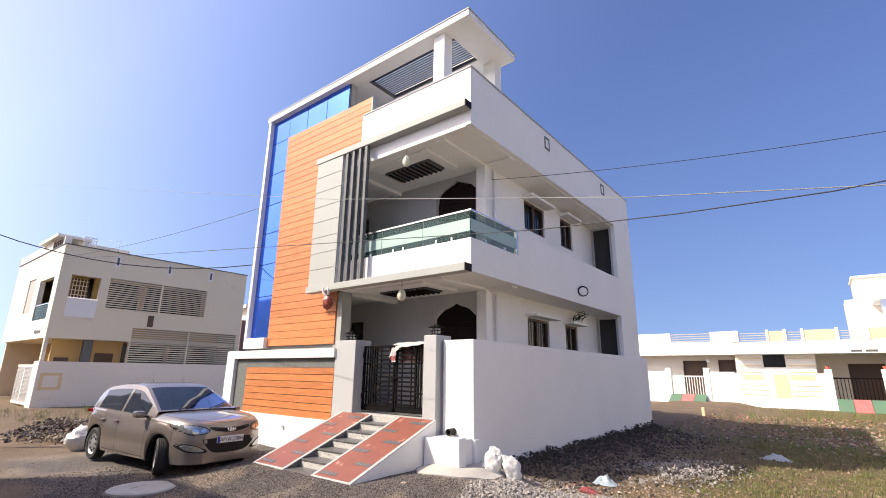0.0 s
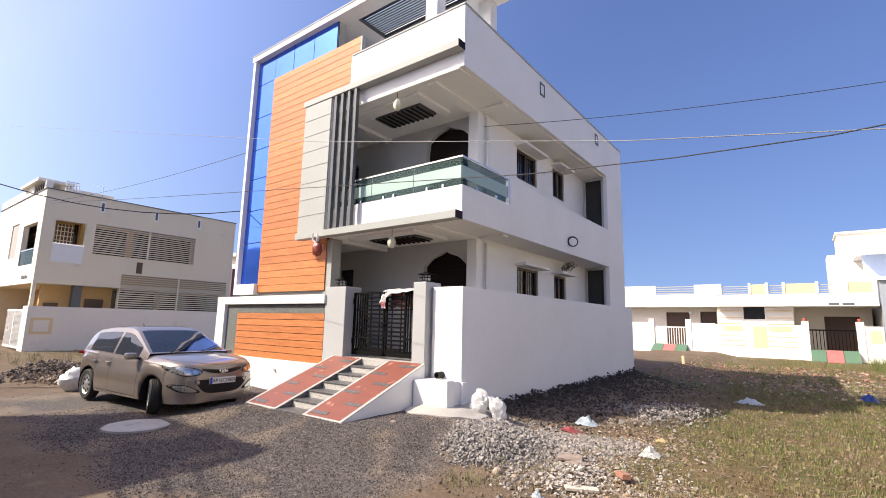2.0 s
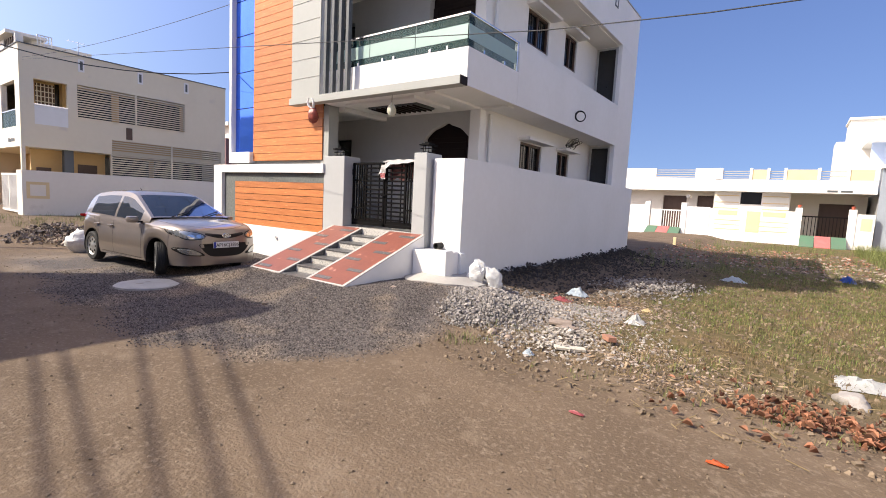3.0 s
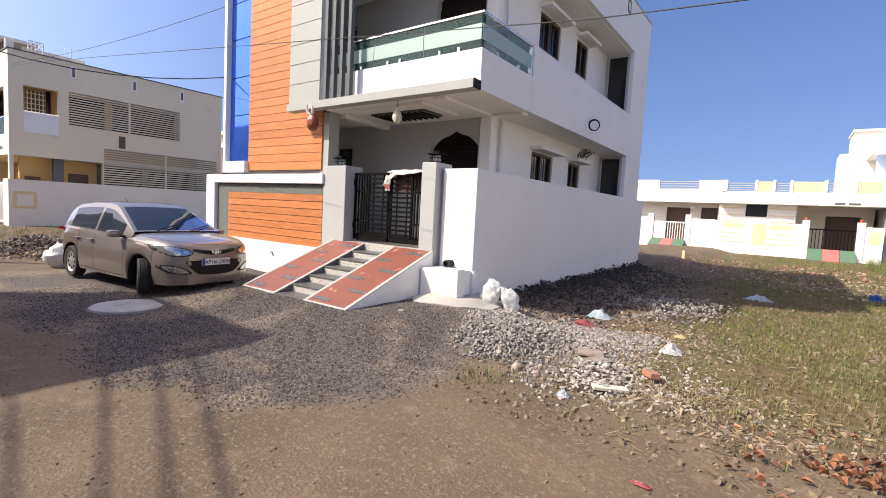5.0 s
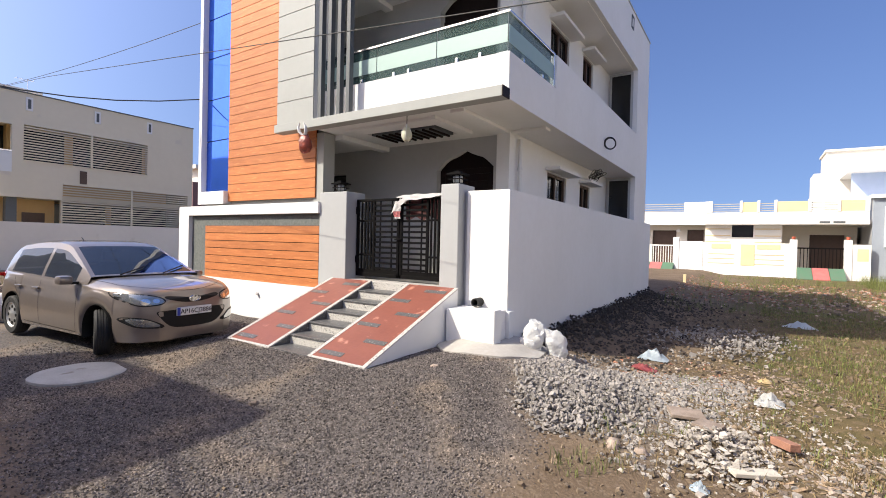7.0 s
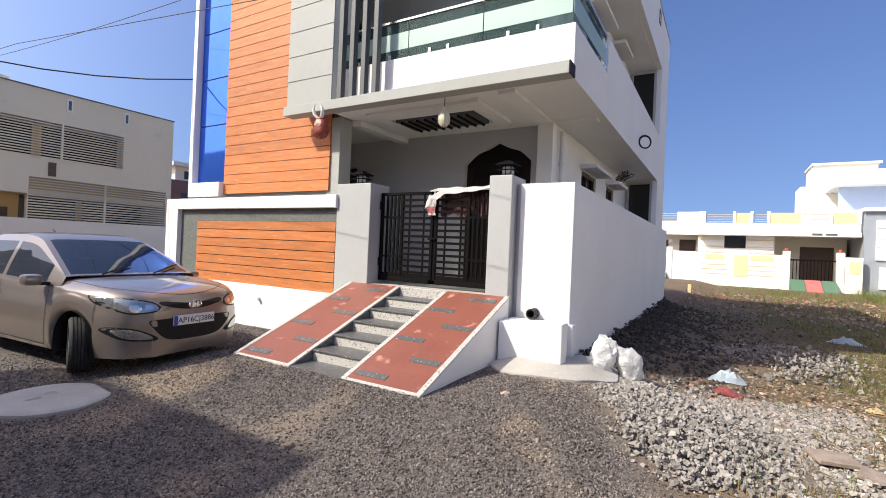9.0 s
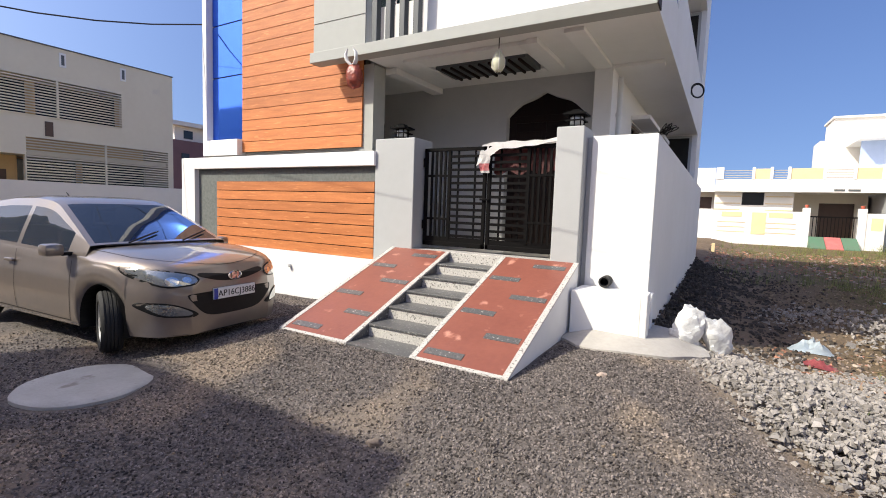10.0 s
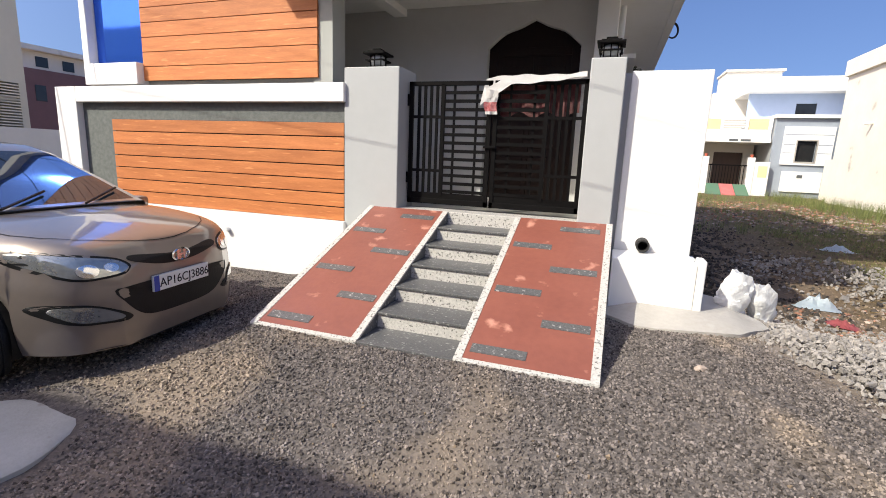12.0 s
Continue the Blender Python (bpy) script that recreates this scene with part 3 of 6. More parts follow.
# ---- boundary wall, gate, ramp ----
wall = thing("boundary_wall", (-5.8, -0.1, -0.2), "white street wall with orange planks and grey stucco recess", "boundary wall")
part("wall_frame", boxes(((-8.12, -0.2, -0.3), (-7.72, 0.1, 2.06)), ((-7.72, -0.2, 1.86), (-3.56, 0.1, 2.06)), ((-7.72, -0.2, -0.3), (-3.56, 0.1, 0.55)), bevel=0.008), WHITE, wall, "white frame with coping and plinth")
part("stucco_recess", boxes(((-7.72, -0.11, 0.55), (-3.56, 0.08, 1.86))), STUCCO, wall, "dark grey rough stucco")
part("spout", cyl(bmesh.new(), (-5.2, -0.26, 0.33), (-5.2, -0.1, 0.33), 0.03), PVC, wall, "small white drain spout")
pillar_l = thing("gate_pillar", (-3.25, 0.06, -0.2), "tall light grey painted gate pillar", "pillar", "gate pillars")
part("shaft", boxes(((-3.58, -0.15, -0.3), (-2.93, 0.3, 2.22)), bevel=0.01), GREY, pillar_l)
pillar_r = thing("gate_pillar", (-0.86, 0.06, -0.2), "slim light grey painted gate pillar", "pillar", "gate pillars")
part("shaft", boxes(((-1.03, -0.15, -0.3), (-0.725, 0.3, 2.245)), bevel=0.01), GREY, pillar_r)
sidewall = thing("boundary_wall", (-0.1, 5.2, -0.2), "plain white side boundary wall in shade", "boundary wall")
part("wall_front", boxes(((-0.668, 0.0, -0.3), (0.0, 0.16, 2.15)), bevel=0.008), WHITE, sidewall)
# Recess strip takes the darkened white in place of its shade.
part("wall_joint", boxes(((-0.724, 0.05, -0.3), (-0.669, 0.15, 2.14))), SHADEDWHITE, sidewall, "grey recessed joint")
part("wall_side", boxes(((-0.16, 0.15, -0.4), (-0.001, 10.5, 2.148))), WHITE, sidewall)
part("wall_plinth", boxes(((-0.1, -0.03, -0.3), (0.05, 0.12, 0.48)), bevel=0.01), WHITE, sidewall)

drain = thing("drain_box", (-0.3, -0.2, -0.1), "low white plastered drain box with black pipe mouth", "drain box")
each("box_body", boxes(((-0.68, -0.485, -0.2), (0.0, -0.035, 0.505)), ((0.003, -0.5, -0.2), (0.065, -0.3, 0.545)), bevel=0.012), WHITE, drain)
bm = bmesh.new()
lathe(bm, [(0.045, 0.0), (0.06, 0.0), (0.06, 0.16), (0.045, 0.16), (0.045, 0.02), (0.0, 0.02)], n=20, m=pose(-0.42, 0.0, 0.575, 90, 0, 0))
part("pipe", bm, RUBBER, drain, "black drain pipe mouth", smooth=True)
apron = bmesh.new()
for i in range(1):
    ring = [(-0.72, -0.02), (-0.74, -0.62), (-0.5, -0.86), (-0.1, -0.92), (0.3, -0.8), (0.62, -0.35), (0.5, 0.35), (0.0, 0.4)]
    lo = [apron.verts.new((x, y, -0.25)) for x, y in ring]
    mid = [apron.verts.new((x, y, float(height(x, y)) + 0.03)) for x, y in ring]
    cxy = Vector((-0.1, -0.2, 0))
    top = [apron.verts.new((cxy.x + (x - cxy.x) * 0.62, cxy.y + (y - cxy.y) * 0.62, 0.12)) for x, y in ring]
    n = len(ring)
    for a, b in ((lo, mid), (mid, top)):
        for k in range(n):
            apron.faces.new((a[k], a[(k + 1) % n], b[(k + 1) % n], b[k]))
    apron.faces.new(top)
bmesh.ops.subdivide_edges(apron, edges=apron.edges[:], cuts=3, use_grid_fill=True)
for v in apron.verts:
    v.co += Vector((0.02, 0.02, 0.025)) * noise.noise(v.co * 4)
apr = tagged(new("cement_apron", finish(apron, "cement_apron", CEMENT, True)), "rough bare cement apron at the wall foot", "apron")


def gate_leaf(parent, x0, x1, hinge_left):
    """A black gate leaf: tube frame, upright bars by the hinge, flat bars towards the middle."""
    z0, z1, y = 0.80, 2.10, 0.08
    f = part("gate_leaf", boxes(((x0, y, z0), (x0 + 0.045, y + 0.04, z1)), ((x1 - 0.045, y, z0), (x1, y + 0.04, z1)), ((x0, y, z1 - 0.045), (x1, y + 0.04, z1)), ((x0, y, z0), (x1, y + 0.04, z0 + 0.06)), bevel=0.005), BLACKMETAL, parent)
    w = x1 - x0
    split = x0 + w * 0.42 if hinge_left else x1 - w * 0.42
    a, b = (x0 + 0.045, split) if hinge_left else (split, x1 - 0.045)
    for i in range(1, 5):
        x = a + (b - a) * i / 5
        part("upright_bar", boxes(((x - 0.014, y + 0.008, z0 + 0.1), (x + 0.014, y + 0.03, z1 - 0.03))), BLACKMETAL, f)
    part("upright_bar", boxes(((split - 0.02, y, z0 + 0.1), (split + 0.02, y + 0.036, z1 - 0.03))), BLACKMETAL, f)
    for z in (1.15, 1.72):
        part("cross_bar", boxes(((a, y + 0.002, z), (b, y + 0.036, z + 0.03))), BLACKMETAL, f)
    a, b = (split, x1 - 0.045) if hinge_left else (x0 + 0.045, split)
    for i in range(13):
        z = z0 + 0.13 + i * (z1 - z0 - 0.22) / 12.5
        part("flat_bar", boxes(((a, y + 0.006, z), (b, y + 0.022, z + 0.034))), BLACKMETAL, f)
    for k in (0.25, 0.75):
        x = a + (b - a) * k
        part("upright_bar", boxes(((x - 0.012, y + 0.024, z0 + 0.1), (x + 0.012, y + 0.038, z1 - 0.03))), BLACKMETAL, f)
    part("kick_plate", boxes(((x0 + 0.045, y + 0.012, z0 + 0.06), (x1 - 0.045, y + 0.02, z0 + 0.125))), BLACKMETAL, f)
    hx = x0 if hinge_left else x1
    for z in (1.02, 1.85):
        part("hinge", cyl(bmesh.new(), (hx, y + 0.02, z), (hx, y + 0.02, z + 0.12), 0.028), BLACKMETAL, f)
    return f


gate = thing("gate", (-1.97, 0.1, 0.75), "closed black steel double gate with slatted leaves", "gate")
gl = gate_leaf(gate, -2.91, -1.985, True)
gr = gate_leaf(gate, -1.965, -1.04, False)
part("latch", boxes(((-2.05, 0.05, 1.42), (-1.92, 0.08, 1.445)), bevel=0.004), BLACKMETAL, gl)

# cloth hung over the gate
CLOTH = mat("white_cotton_cloth", (0.78, 0.76, 0.74), (0.70, 0.68, 0.66), 0.9, 6, 0.5, 0.3, 60)
CLOTHRED = mat("red_printed_cloth", (0.55, 0.06, 0.07), (0.7, 0.4, 0.4), 0.9, 30, 0.5)
bm = bmesh.new()
n, m_ = 26, 14
grid = []
for i in range(n + 1):
    u = i / n
    row = []
    for j in range(m_ + 1):
        v = j / m_
        drop = (0.115 + 0.13 * max(0, 1 - u * 3.2)) * (1 - 0.62 * u)
        s = (v - 0.5) * 2
        x = -2.06 + u * 0.99 - 0.04 * abs(s) * (1 - u)
        z = 2.125 + 0.05 * u + 0.012 * math.sin(u * 6) - abs(s) ** 1.3 * drop * (1.15 if s < 0 else 0.8) + 0.006 * math.sin(u * 23 + v * 9)
        y = 0.10 + (0.03 + 0.05 * abs(s)) * s + 0.010 * math.sin(u * 15 + v * 5) * abs(s)
        row.append(bm.verts.new((x, y, z)))
    grid.append(row)
for i in range(n):
    for j in range(m_):
        bm.faces.new((grid[i][j], grid[i + 1][j], grid[i + 1][j + 1], grid[i][j + 1]))
bmesh.ops.solidify(bm, geom=bm.faces[:], thickness=0.008)
cloth = thing("cloth", (-1.6, 0.1, 2.1), "rumpled white cloth draped over the gate top", "cloth")
part("drape", bm, CLOTH, cloth, smooth=True)
bm = bmesh.new()
grid = [[bm.verts.new((-2.05 + 0.13 * i / 5 + 0.01 * math.sin(j), 0.03 + 0.012 * math.sin(i * 2.1 + j), 2.0 - 0.24 * j / 8)) for j in range(9)] for i in range(6)]
for i in range(5):
    for j in range(8):
        f = bm.faces.new((grid[i][j], grid[i + 1][j], grid[i + 1][j + 1], grid[i][j + 1]))
        f.material_index = 1 if 4 <= j < 7 else 0
bmesh.ops.solidify(bm, geom=bm.faces[:], thickness=0.006)
part("corner_flap", bm, [CLOTH, CLOTHRED], cloth, "hanging corner with red print", smooth=True)
bm = bmesh.new()
grid = [[bm.verts.new((-1.92 + 0.80 * i / 20, 0.165 + 0.012 * math.sin(i * 1.3 + j * 0.4), 2.11 - (0.34 + 0.03 * math.sin(i * 0.9)) * j / 6)) for j in range(7)] for i in range(21)]
for i in range(20):
    for j in range(6):
        bm.faces.new((grid[i][j], grid[i + 1][j], grid[i + 1][j + 1], grid[i][j + 1]))
bmesh.ops.solidify(bm, geom=bm.faces[:], thickness=0.005)
part("back_fold", bm, mat("dark_red_printed_cloth", (0.16, 0.02, 0.025), (0.34, 0.20, 0.19), 0.9, 14, 0.5), cloth, "dark red printed cloth behind the bars", smooth=True)

# lamps on the pillars
LAMPGLASS = mat("milky_lamp_glass", (0.55, 0.56, 0.55), (0.48, 0.48, 0.47), 0.15, 4, 0.4)


def pillar_lamp(x, y, z):
    t = thing("pillar_lamp", (x, y, z), "square black lantern with clear glass on a gate pillar", "lamp", "pillar lamps")
    part("base", boxes(((x - 0.10, y - 0.10, z), (x + 0.10, y + 0.10, z + 0.03)), bevel=0.006), BLACKMETAL, t)
    bm = bmesh.new()
    lathe(bm, [(0.05, 0.03), (0.075, 0.05), (0.08, 0.09), (0.075, 0.13), (0.05, 0.15)], (x, y, z), 16)
    part("glass", bm, LAMPGLASS, t, "clear ribbed glass", smooth=True)
    for i in range(8):
        a = i * math.pi / 4
        part("bar", cyl(bmesh.new(), (x + 0.088 * math.cos(a), y + 0.088 * math.sin(a), z + 0.03), (x + 0.088 * math.cos(a), y + 0.088 * math.sin(a), z + 0.15), 0.006, n=6), BLACKMETAL, t)
    part("ring", boxes(((x - 0.105, y - 0.105, z + 0.085), (x + 0.105, y - 0.085, z + 0.1)), ((x - 0.105, y + 0.085, z + 0.085), (x + 0.105, y + 0.105, z + 0.1)), ((x - 0.105, y - 0.085, z + 0.085), (x - 0.085, y + 0.085, z + 0.1)), ((x + 0.085, y - 0.085, z + 0.085), (x + 0.105, y + 0.085, z + 0.1))), BLACKMETAL, t)
    bm = boxes(((x - 0.125, y - 0.125, z + 0.15), (x + 0.125, y + 0.125, z + 0.172)), ((x - 0.09, y - 0.09, z + 0.172), (x + 0.09, y + 0.09, z + 0.19)), ((x - 0.05, y - 0.05, z + 0.19), (x + 0.05, y + 0.05, z + 0.215)), bevel=0.004)
    part("cap", bm, BLACKMETAL, t)


pillar_lamp(-3.28, 0.06, 2.22)
pillar_lamp(-0.875, 0.06, 2.24)

# ---- entry ramp with steps ----
ramp_t = thing("entry_ramp", (-1.97, -1.1, -0.1), "red oxide vehicle ramps flanking grey granite steps", "ramp")
RY0, RY1, RZ = -2.06, -0.15, 0.74
SL = RZ / (RY1 - RY0)


def rz(y):
    return (y - RY0) * SL


for x0, x1 in ((-3.25, -2.34), (-1.615, -0.705)):
    bm = prism(bmesh.new(), [(RY0, -0.3), (RY1, -0.3), (RY1, RZ - 0.002), (RY0, -0.002)], 0, x0, x1)
    body = part("ramp_body", bm, WHITE, ramp_t, "white plastered ramp side")
    bm = prism(bmesh.new(), [(RY0 + 0.03, rz(RY0 + 0.03)), (RY1, RZ), (RY1, RZ + 0.012), (RY0 + 0.03, rz(RY0 + 0.03) + 0.012)], 0, x0 + 0.045, x1 - 0.045)
    part("ramp_surface", bm, OXIDE, body, "worn red oxide surface")
    for xe in (x0, x1 - 0.045):
        bm = prism(bmesh.new(), [(RY0, -0.002), (RY1, RZ - 0.002), (RY1, RZ + 0.016), (RY0, 0.016)], 0, xe - 0.005, xe + 0.05)
        part("edge_strip", bm, SPECKLE, body, "white speckled edge strip")
    part("toe_strip", prism(bmesh.new(), [(RY0 - 0.005, -0.05), (RY0 + 0.03, -0.05), (RY0 + 0.03, 0.022), (RY0 - 0.005, 0.01)], 0, x0, x1), SPECKLE, body, "white speckled toe strip")
    xi = x1 if x0 < -3 else x0
    part("inner_side", prism(bmesh.new(), [(RY0 + 0.01, -0.25), (RY1, -0.25), (RY1, RZ - 0.004), (RY0 + 0.01, 0.0)], 0, xi - 0.003, xi + 0.003), GRANITE, body, "dark granite inner side")
    w = x1 - x0
    for k, (u0, u1) in zip((0.02, 0.19, 0.36, 0.53, 0.70, 0.87), ((0.04, 0.5), (0.55, 0.96), (0.04, 0.48), (0.5, 0.96), (0.04, 0.46), (0.5, 0.94))):
        y = RY0 + 0.05 + k * (RY1 - RY0)
        bm = prism(bmesh.new(), [(y, rz(y) + 0.008), (y + 0.075, rz(y + 0.075) + 0.008), (y + 0.075, rz(y + 0.075) + 0.017), (y, rz(y) + 0.017)], 0, x0 + 0.05 + u0 * (w - 0.1), x0 + 0.05 + u1 * (w - 0.1))
        part("grip_strip", bm, GRANITE, body, "rough black granite grip strip")
N_STEP = 6
for i in range(N_STEP):
    y0 = RY0 + (RY1 - RY0) * i / N_STEP
    y1 = RY0 + (RY1 - RY0) * (i + 1) / N_STEP
    z = rz(y0) + 0.012
    st = part("step", boxes(((-2.34, y0 + 0.012, -0.3), (-1.615, y1 + 0.012, z - 0.02))), SPECKLE, ramp_t, "white speckled riser")
    part("tread", boxes(((-2.335, y0 - 0.004, z - 0.02), (-1.62, y1 + 0.011, z)), bevel=0.003), GRANITE, st, "dark granite tread")
part("landing", boxes(((-2.93, RY1, 0.45), (-1.02, 0.2, RZ + 0.01)), bevel=0.004), SPECKLE, ramp_t, "speckled granite landing under the gate")
part("landing", boxes(((-3.24, RY1 - 0.0, 0.3), (-2.93, RY1 + 0.004, RZ))), OXIDE, ramp_t)

# ---- cladding planks ----
clad = part("cladding", boxes(((-7.01, FY + 0.02, 2.2), (-4.22, FY + 0.058, 8.42)), ((-4.22, FY + 0.02, 7.06), (-3.37, FY + 0.058, 8.42))), DARKWOOD, house, "orange wood-look cladding backing")
PH = 0.1897
for i in range(33):
    z0 = 2.19 + i * PH
    x1 = -3.36 if z0 > 7.0 else -4.21
    part("plank", boxes(((-7.03, FY - 0.012, z0 + 0.009), (x1, FY + 0.02, z0 + PH)), bevel=0.003), PLANK, clad)
part("cladding_end", boxes(((-3.36, FY - 0.02, 7.06), (-3.31, 0.42, 8.44)), bevel=0.004), PALE, house, "pale end strip of the cladding")
low = part("cladding", boxes(((-7.12, -0.125, 0.552), (-3.582, -0.112, 1.645))), DARKWOOD, wall, "orange wood-look cladding backing")
for i in range(7):
    z0 = 0.552 + i * 0.1565
    part("plank", boxes(((-7.13, -0.155, z0 + 0.004), (-3.582, -0.125, z0 + 0.1485)), bevel=0.003), PLANK, low)

# ---- hung things on the house ----
GOURD = mat("pale_gourd_skin", (0.62, 0.60, 0.44), (0.5, 0.5, 0.36), 0.6, 8, 0.5, 0.1, 50)
GY = 0.12
for z in (3.42, 6.45):
    t = thing("hanging_gourd", (-1.9, GY, z - 0.42), "pale ash gourd hung in string netting under the ledge", "gourd", "hanging gourds")
    bm = lathe(bmesh.new(), [(0.001, 0), (0.05, 0.015), (0.085, 0.07), (0.085, 0.14), (0.055, 0.21), (0.025, 0.25), (0.01, 0.28)], (-1.9, GY, z - 0.42), 18)
    part("gourd", bm, GOURD, t, smooth=True)
    part("string", cyl(bmesh.new(), (-1.9, GY, z - 0.16), (-1.9, GY, z + 0.01), 0.006, n=6), DARKWOOD, t)
    for k in range(6):
        a = k * math.pi / 3
        bm = bmesh.new()
        pts = [(-1.9 + r * math.cos(a), GY + r * math.sin(a), z - 0.42 + h) for r, h in ((0.03, 0), (0.09, 0.07), (0.09, 0.14), (0.058, 0.21), (0.014, 0.28))]
        for p, q in zip(pts, pts[1:]):
            cyl(bm, p, q, 0.004, n=5)
        part("net_cord", bm, CLOTH, t)
MASKRED = mat("red_painted_clay", (0.40, 0.075, 0.04), (0.10, 0.02, 0.015), 0.4, 14, 0.5, 0.5, 30)
mask = thing("wall_mask", (-3.99, -0.15, 2.92), "small red clay wall mask with white horns under the ledge", "mask")
bm = bmesh.new()
bmesh.ops.create_uvsphere(bm, u_segments=20, v_segments=14, radius=1, matrix=Matrix.Translation((-3.99, -0.15, 3.12)) @ Matrix.Diagonal((0.13, 0.09, 0.19, 1)))
for v in bm.verts:
    v.co += Vector((0, -0.05, 0)) * noise.noise(v.co * 14)
part("face", bm, MASKRED, mask, smooth=True)
for side in (-1, 1):
    bm = bmesh.new()
    pts = [(-3.99 + side * 0.03, -0.18, 3.26), (-3.99 + side * 0.085, -0.21, 3.32), (-3.99 + side * 0.095, -0.23, 3.40), (-3.99 + side * 0.05, -0.24, 3.47)]
    rings = []
    for (x, y, z), r in zip(pts, (0.034, 0.030, 0.022, 0.008)):
        rings.append([bm.verts.new((x + r * math.cos(a), y + r * math.sin(a), z)) for a in np.linspace(0, 2 * math.pi, 10, endpoint=False)])
    for a, b in zip(rings, rings[1:]):
        for k in range(10):
            bm.faces.new((a[k], a[(k + 1) % 10], b[(k + 1) % 10], b[k]))
    bm.faces.new(rings[0][::-1])
    bm.faces.new(rings[-1])
    part("horn", bm, CLOTH, mask, "white curved horn", smooth=True)


def coil(name, centre, axis, r, turns, label, wire=0.012):
    bm = bmesh.new()
    c = Vector(centre)
    for k in range(turns):
        rr, off = r * (1 - 0.05 * k), 0.012 * k
        pts = []
        for i in range(28):
            a = 2 * math.pi * i / 28
            p = Vector((rr * math.cos(a) * 0.8, off + rr * math.cos(a) * 0.6, rr * math.sin(a)))
            pts.append(c + p)
        for p, q in zip(pts, pts[1:] + pts[:1]):
            cyl(bm, p, q, wire, n=6, caps=False)
    return tagged(new(name, finish(bm, name, RUBBER, True)), label, "cable coil")


coil("cable_coil", (0.02, 5.12, 3.735), 0, 0.135, 3, "black cable coil hung on the balcony band")
bm = bmesh.new()
random.seed(5)
for k in range(7):
    c = Vector((-0.6 + random.uniform(-0.06, 0.06), 6.3 + random.uniform(-0.2, 0.2), 3.2))
    r, tilt = random.uniform(0.12, 0.2), random.uniform(0.2, 1.2)
    pts = [c + Vector((r * math.cos(a) * math.cos(tilt), r * math.sin(a), r * math.cos(a) * math.sin(tilt))) for a in [2 * math.pi * i / 20 for i in range(20)]]
    for p, q in zip(pts, pts[1:] + pts[:1]):
        cyl(bm, p, q, 0.009, n=5, caps=False)
tagged(new("cable_bundle", finish(bm, "cable_bundle", RUBBER, True)), "tangled grey cable bundle on a window sunshade", "cable bundle")

# ---- car ----
from mathutils.bvhtree import BVHTree

PAINT = mat("brown_grey_metallic_paint", (0.225, 0.188, 0.16), (0.185, 0.155, 0.132), 0.30, 2, 0.4, metal=0.45, coat=1.0)
CARGLASS = glass("dark_car_glass", (0.012, 0.018, 0.028), 0.02, 0.86, 0.8)
CHROME = mat("chrome_trim", (0.8, 0.8, 0.8), (0.7, 0.7, 0.7), 0.12, 20, 0.3, metal=1.0)
BLACKTRIM = mat("black_plastic_trim", (0.008, 0.008, 0.008), (0.012, 0.012, 0.012), 0.5, 20, 0.4, 0.1, 80, spec=0.2)
RIM = mat("silver_wheel_cover", (0.52, 0.52, 0.51), (0.44, 0.43, 0.42), 0.35, 10, 0.4, metal=0.7)
LENS = mat("clear_headlight_lens", (0.44, 0.455, 0.44), (0.26, 0.27, 0.26), 0.08, 5, 0.5, 0.05, 8, metal=0.7, coat=1.0)
TAILRED = mat("red_tail_lens", (0.40, 0.012, 0.014), (0.3, 0.01, 0.012), 0.12, 8, 0.4, coat=0.6)
PLATE = mat("white_number_plate", (0.74, 0.74, 0.72), (0.68, 0.68, 0.66), 0.5, 8, 0.4)


def lerp_table(table, x):
    xs, ys = zip(*table)
    return float(np.interp(x, xs, ys))


def soft_table(table, x, w=0.07):
    return sum(lerp_table(table, x + d) * k for d, k in ((-w, 0.2), (-w / 2, 0.2), (0, 0.2), (w / 2, 0.2), (w, 0.2)))


HALF_W = [(-1.98, 0.60), (-1.93, 0.72), (-1.80, 0.80), (-1.4, 0.848), (-0.6, 0.855), (0.4, 0.855), (1.0, 0.850), (1.35, 0.835), (1.6, 0.80), (1.78, 0.74), (1.88, 0.67), (1.95, 0.55), (1.985, 0.38)]
TOPZ = [(-1.98, 0.78), (-1.90, 0.95), (-1.80, 0.99), (-1.0, 0.97), (0.2, 0.93), (0.80, 0.985), (0.95, 1.0), (1.25, 0.985), (1.55, 0.945), (1.75, 0.905), (1.88, 0.855), (1.95, 0.80), (1.985, 0.72)]
BELT = [(-1.98, 0.72), (-1.80, 0.98), (-1.0, 0.955), (0.2, 0.915), (0.9, 0.905), (1.25, 0.895), (1.55, 0.865), (1.78, 0.815), (1.9, 0.76), (1.985, 0.675)]
ROOF = [(-1.90, 0.99), (-1.74, 1.20), (-1.62, 1.335), (-1.40, 1.415), (-0.9, 1.475), (-0.4, 1.49), (-0.1, 1.47), (0.08, 1.42), (0.5, 1.215), (0.92, 1.0)]
AXF, AXR, WR = 1.17, -1.355, 0.298


def low_edge(x):
    z = 0.21 if x < 1.5 else 0.21 + 0.02 * (x - 1.5)
    if x < -1.6:
        z = 0.24 + (-1.6 - x) * 0.25
    for ax in (AXF, AXR):
        d = abs(x - ax)
        if d < 0.365:
            z = max(z, 0.30 + math.sqrt(0.365 ** 2 - d * d))
    return z


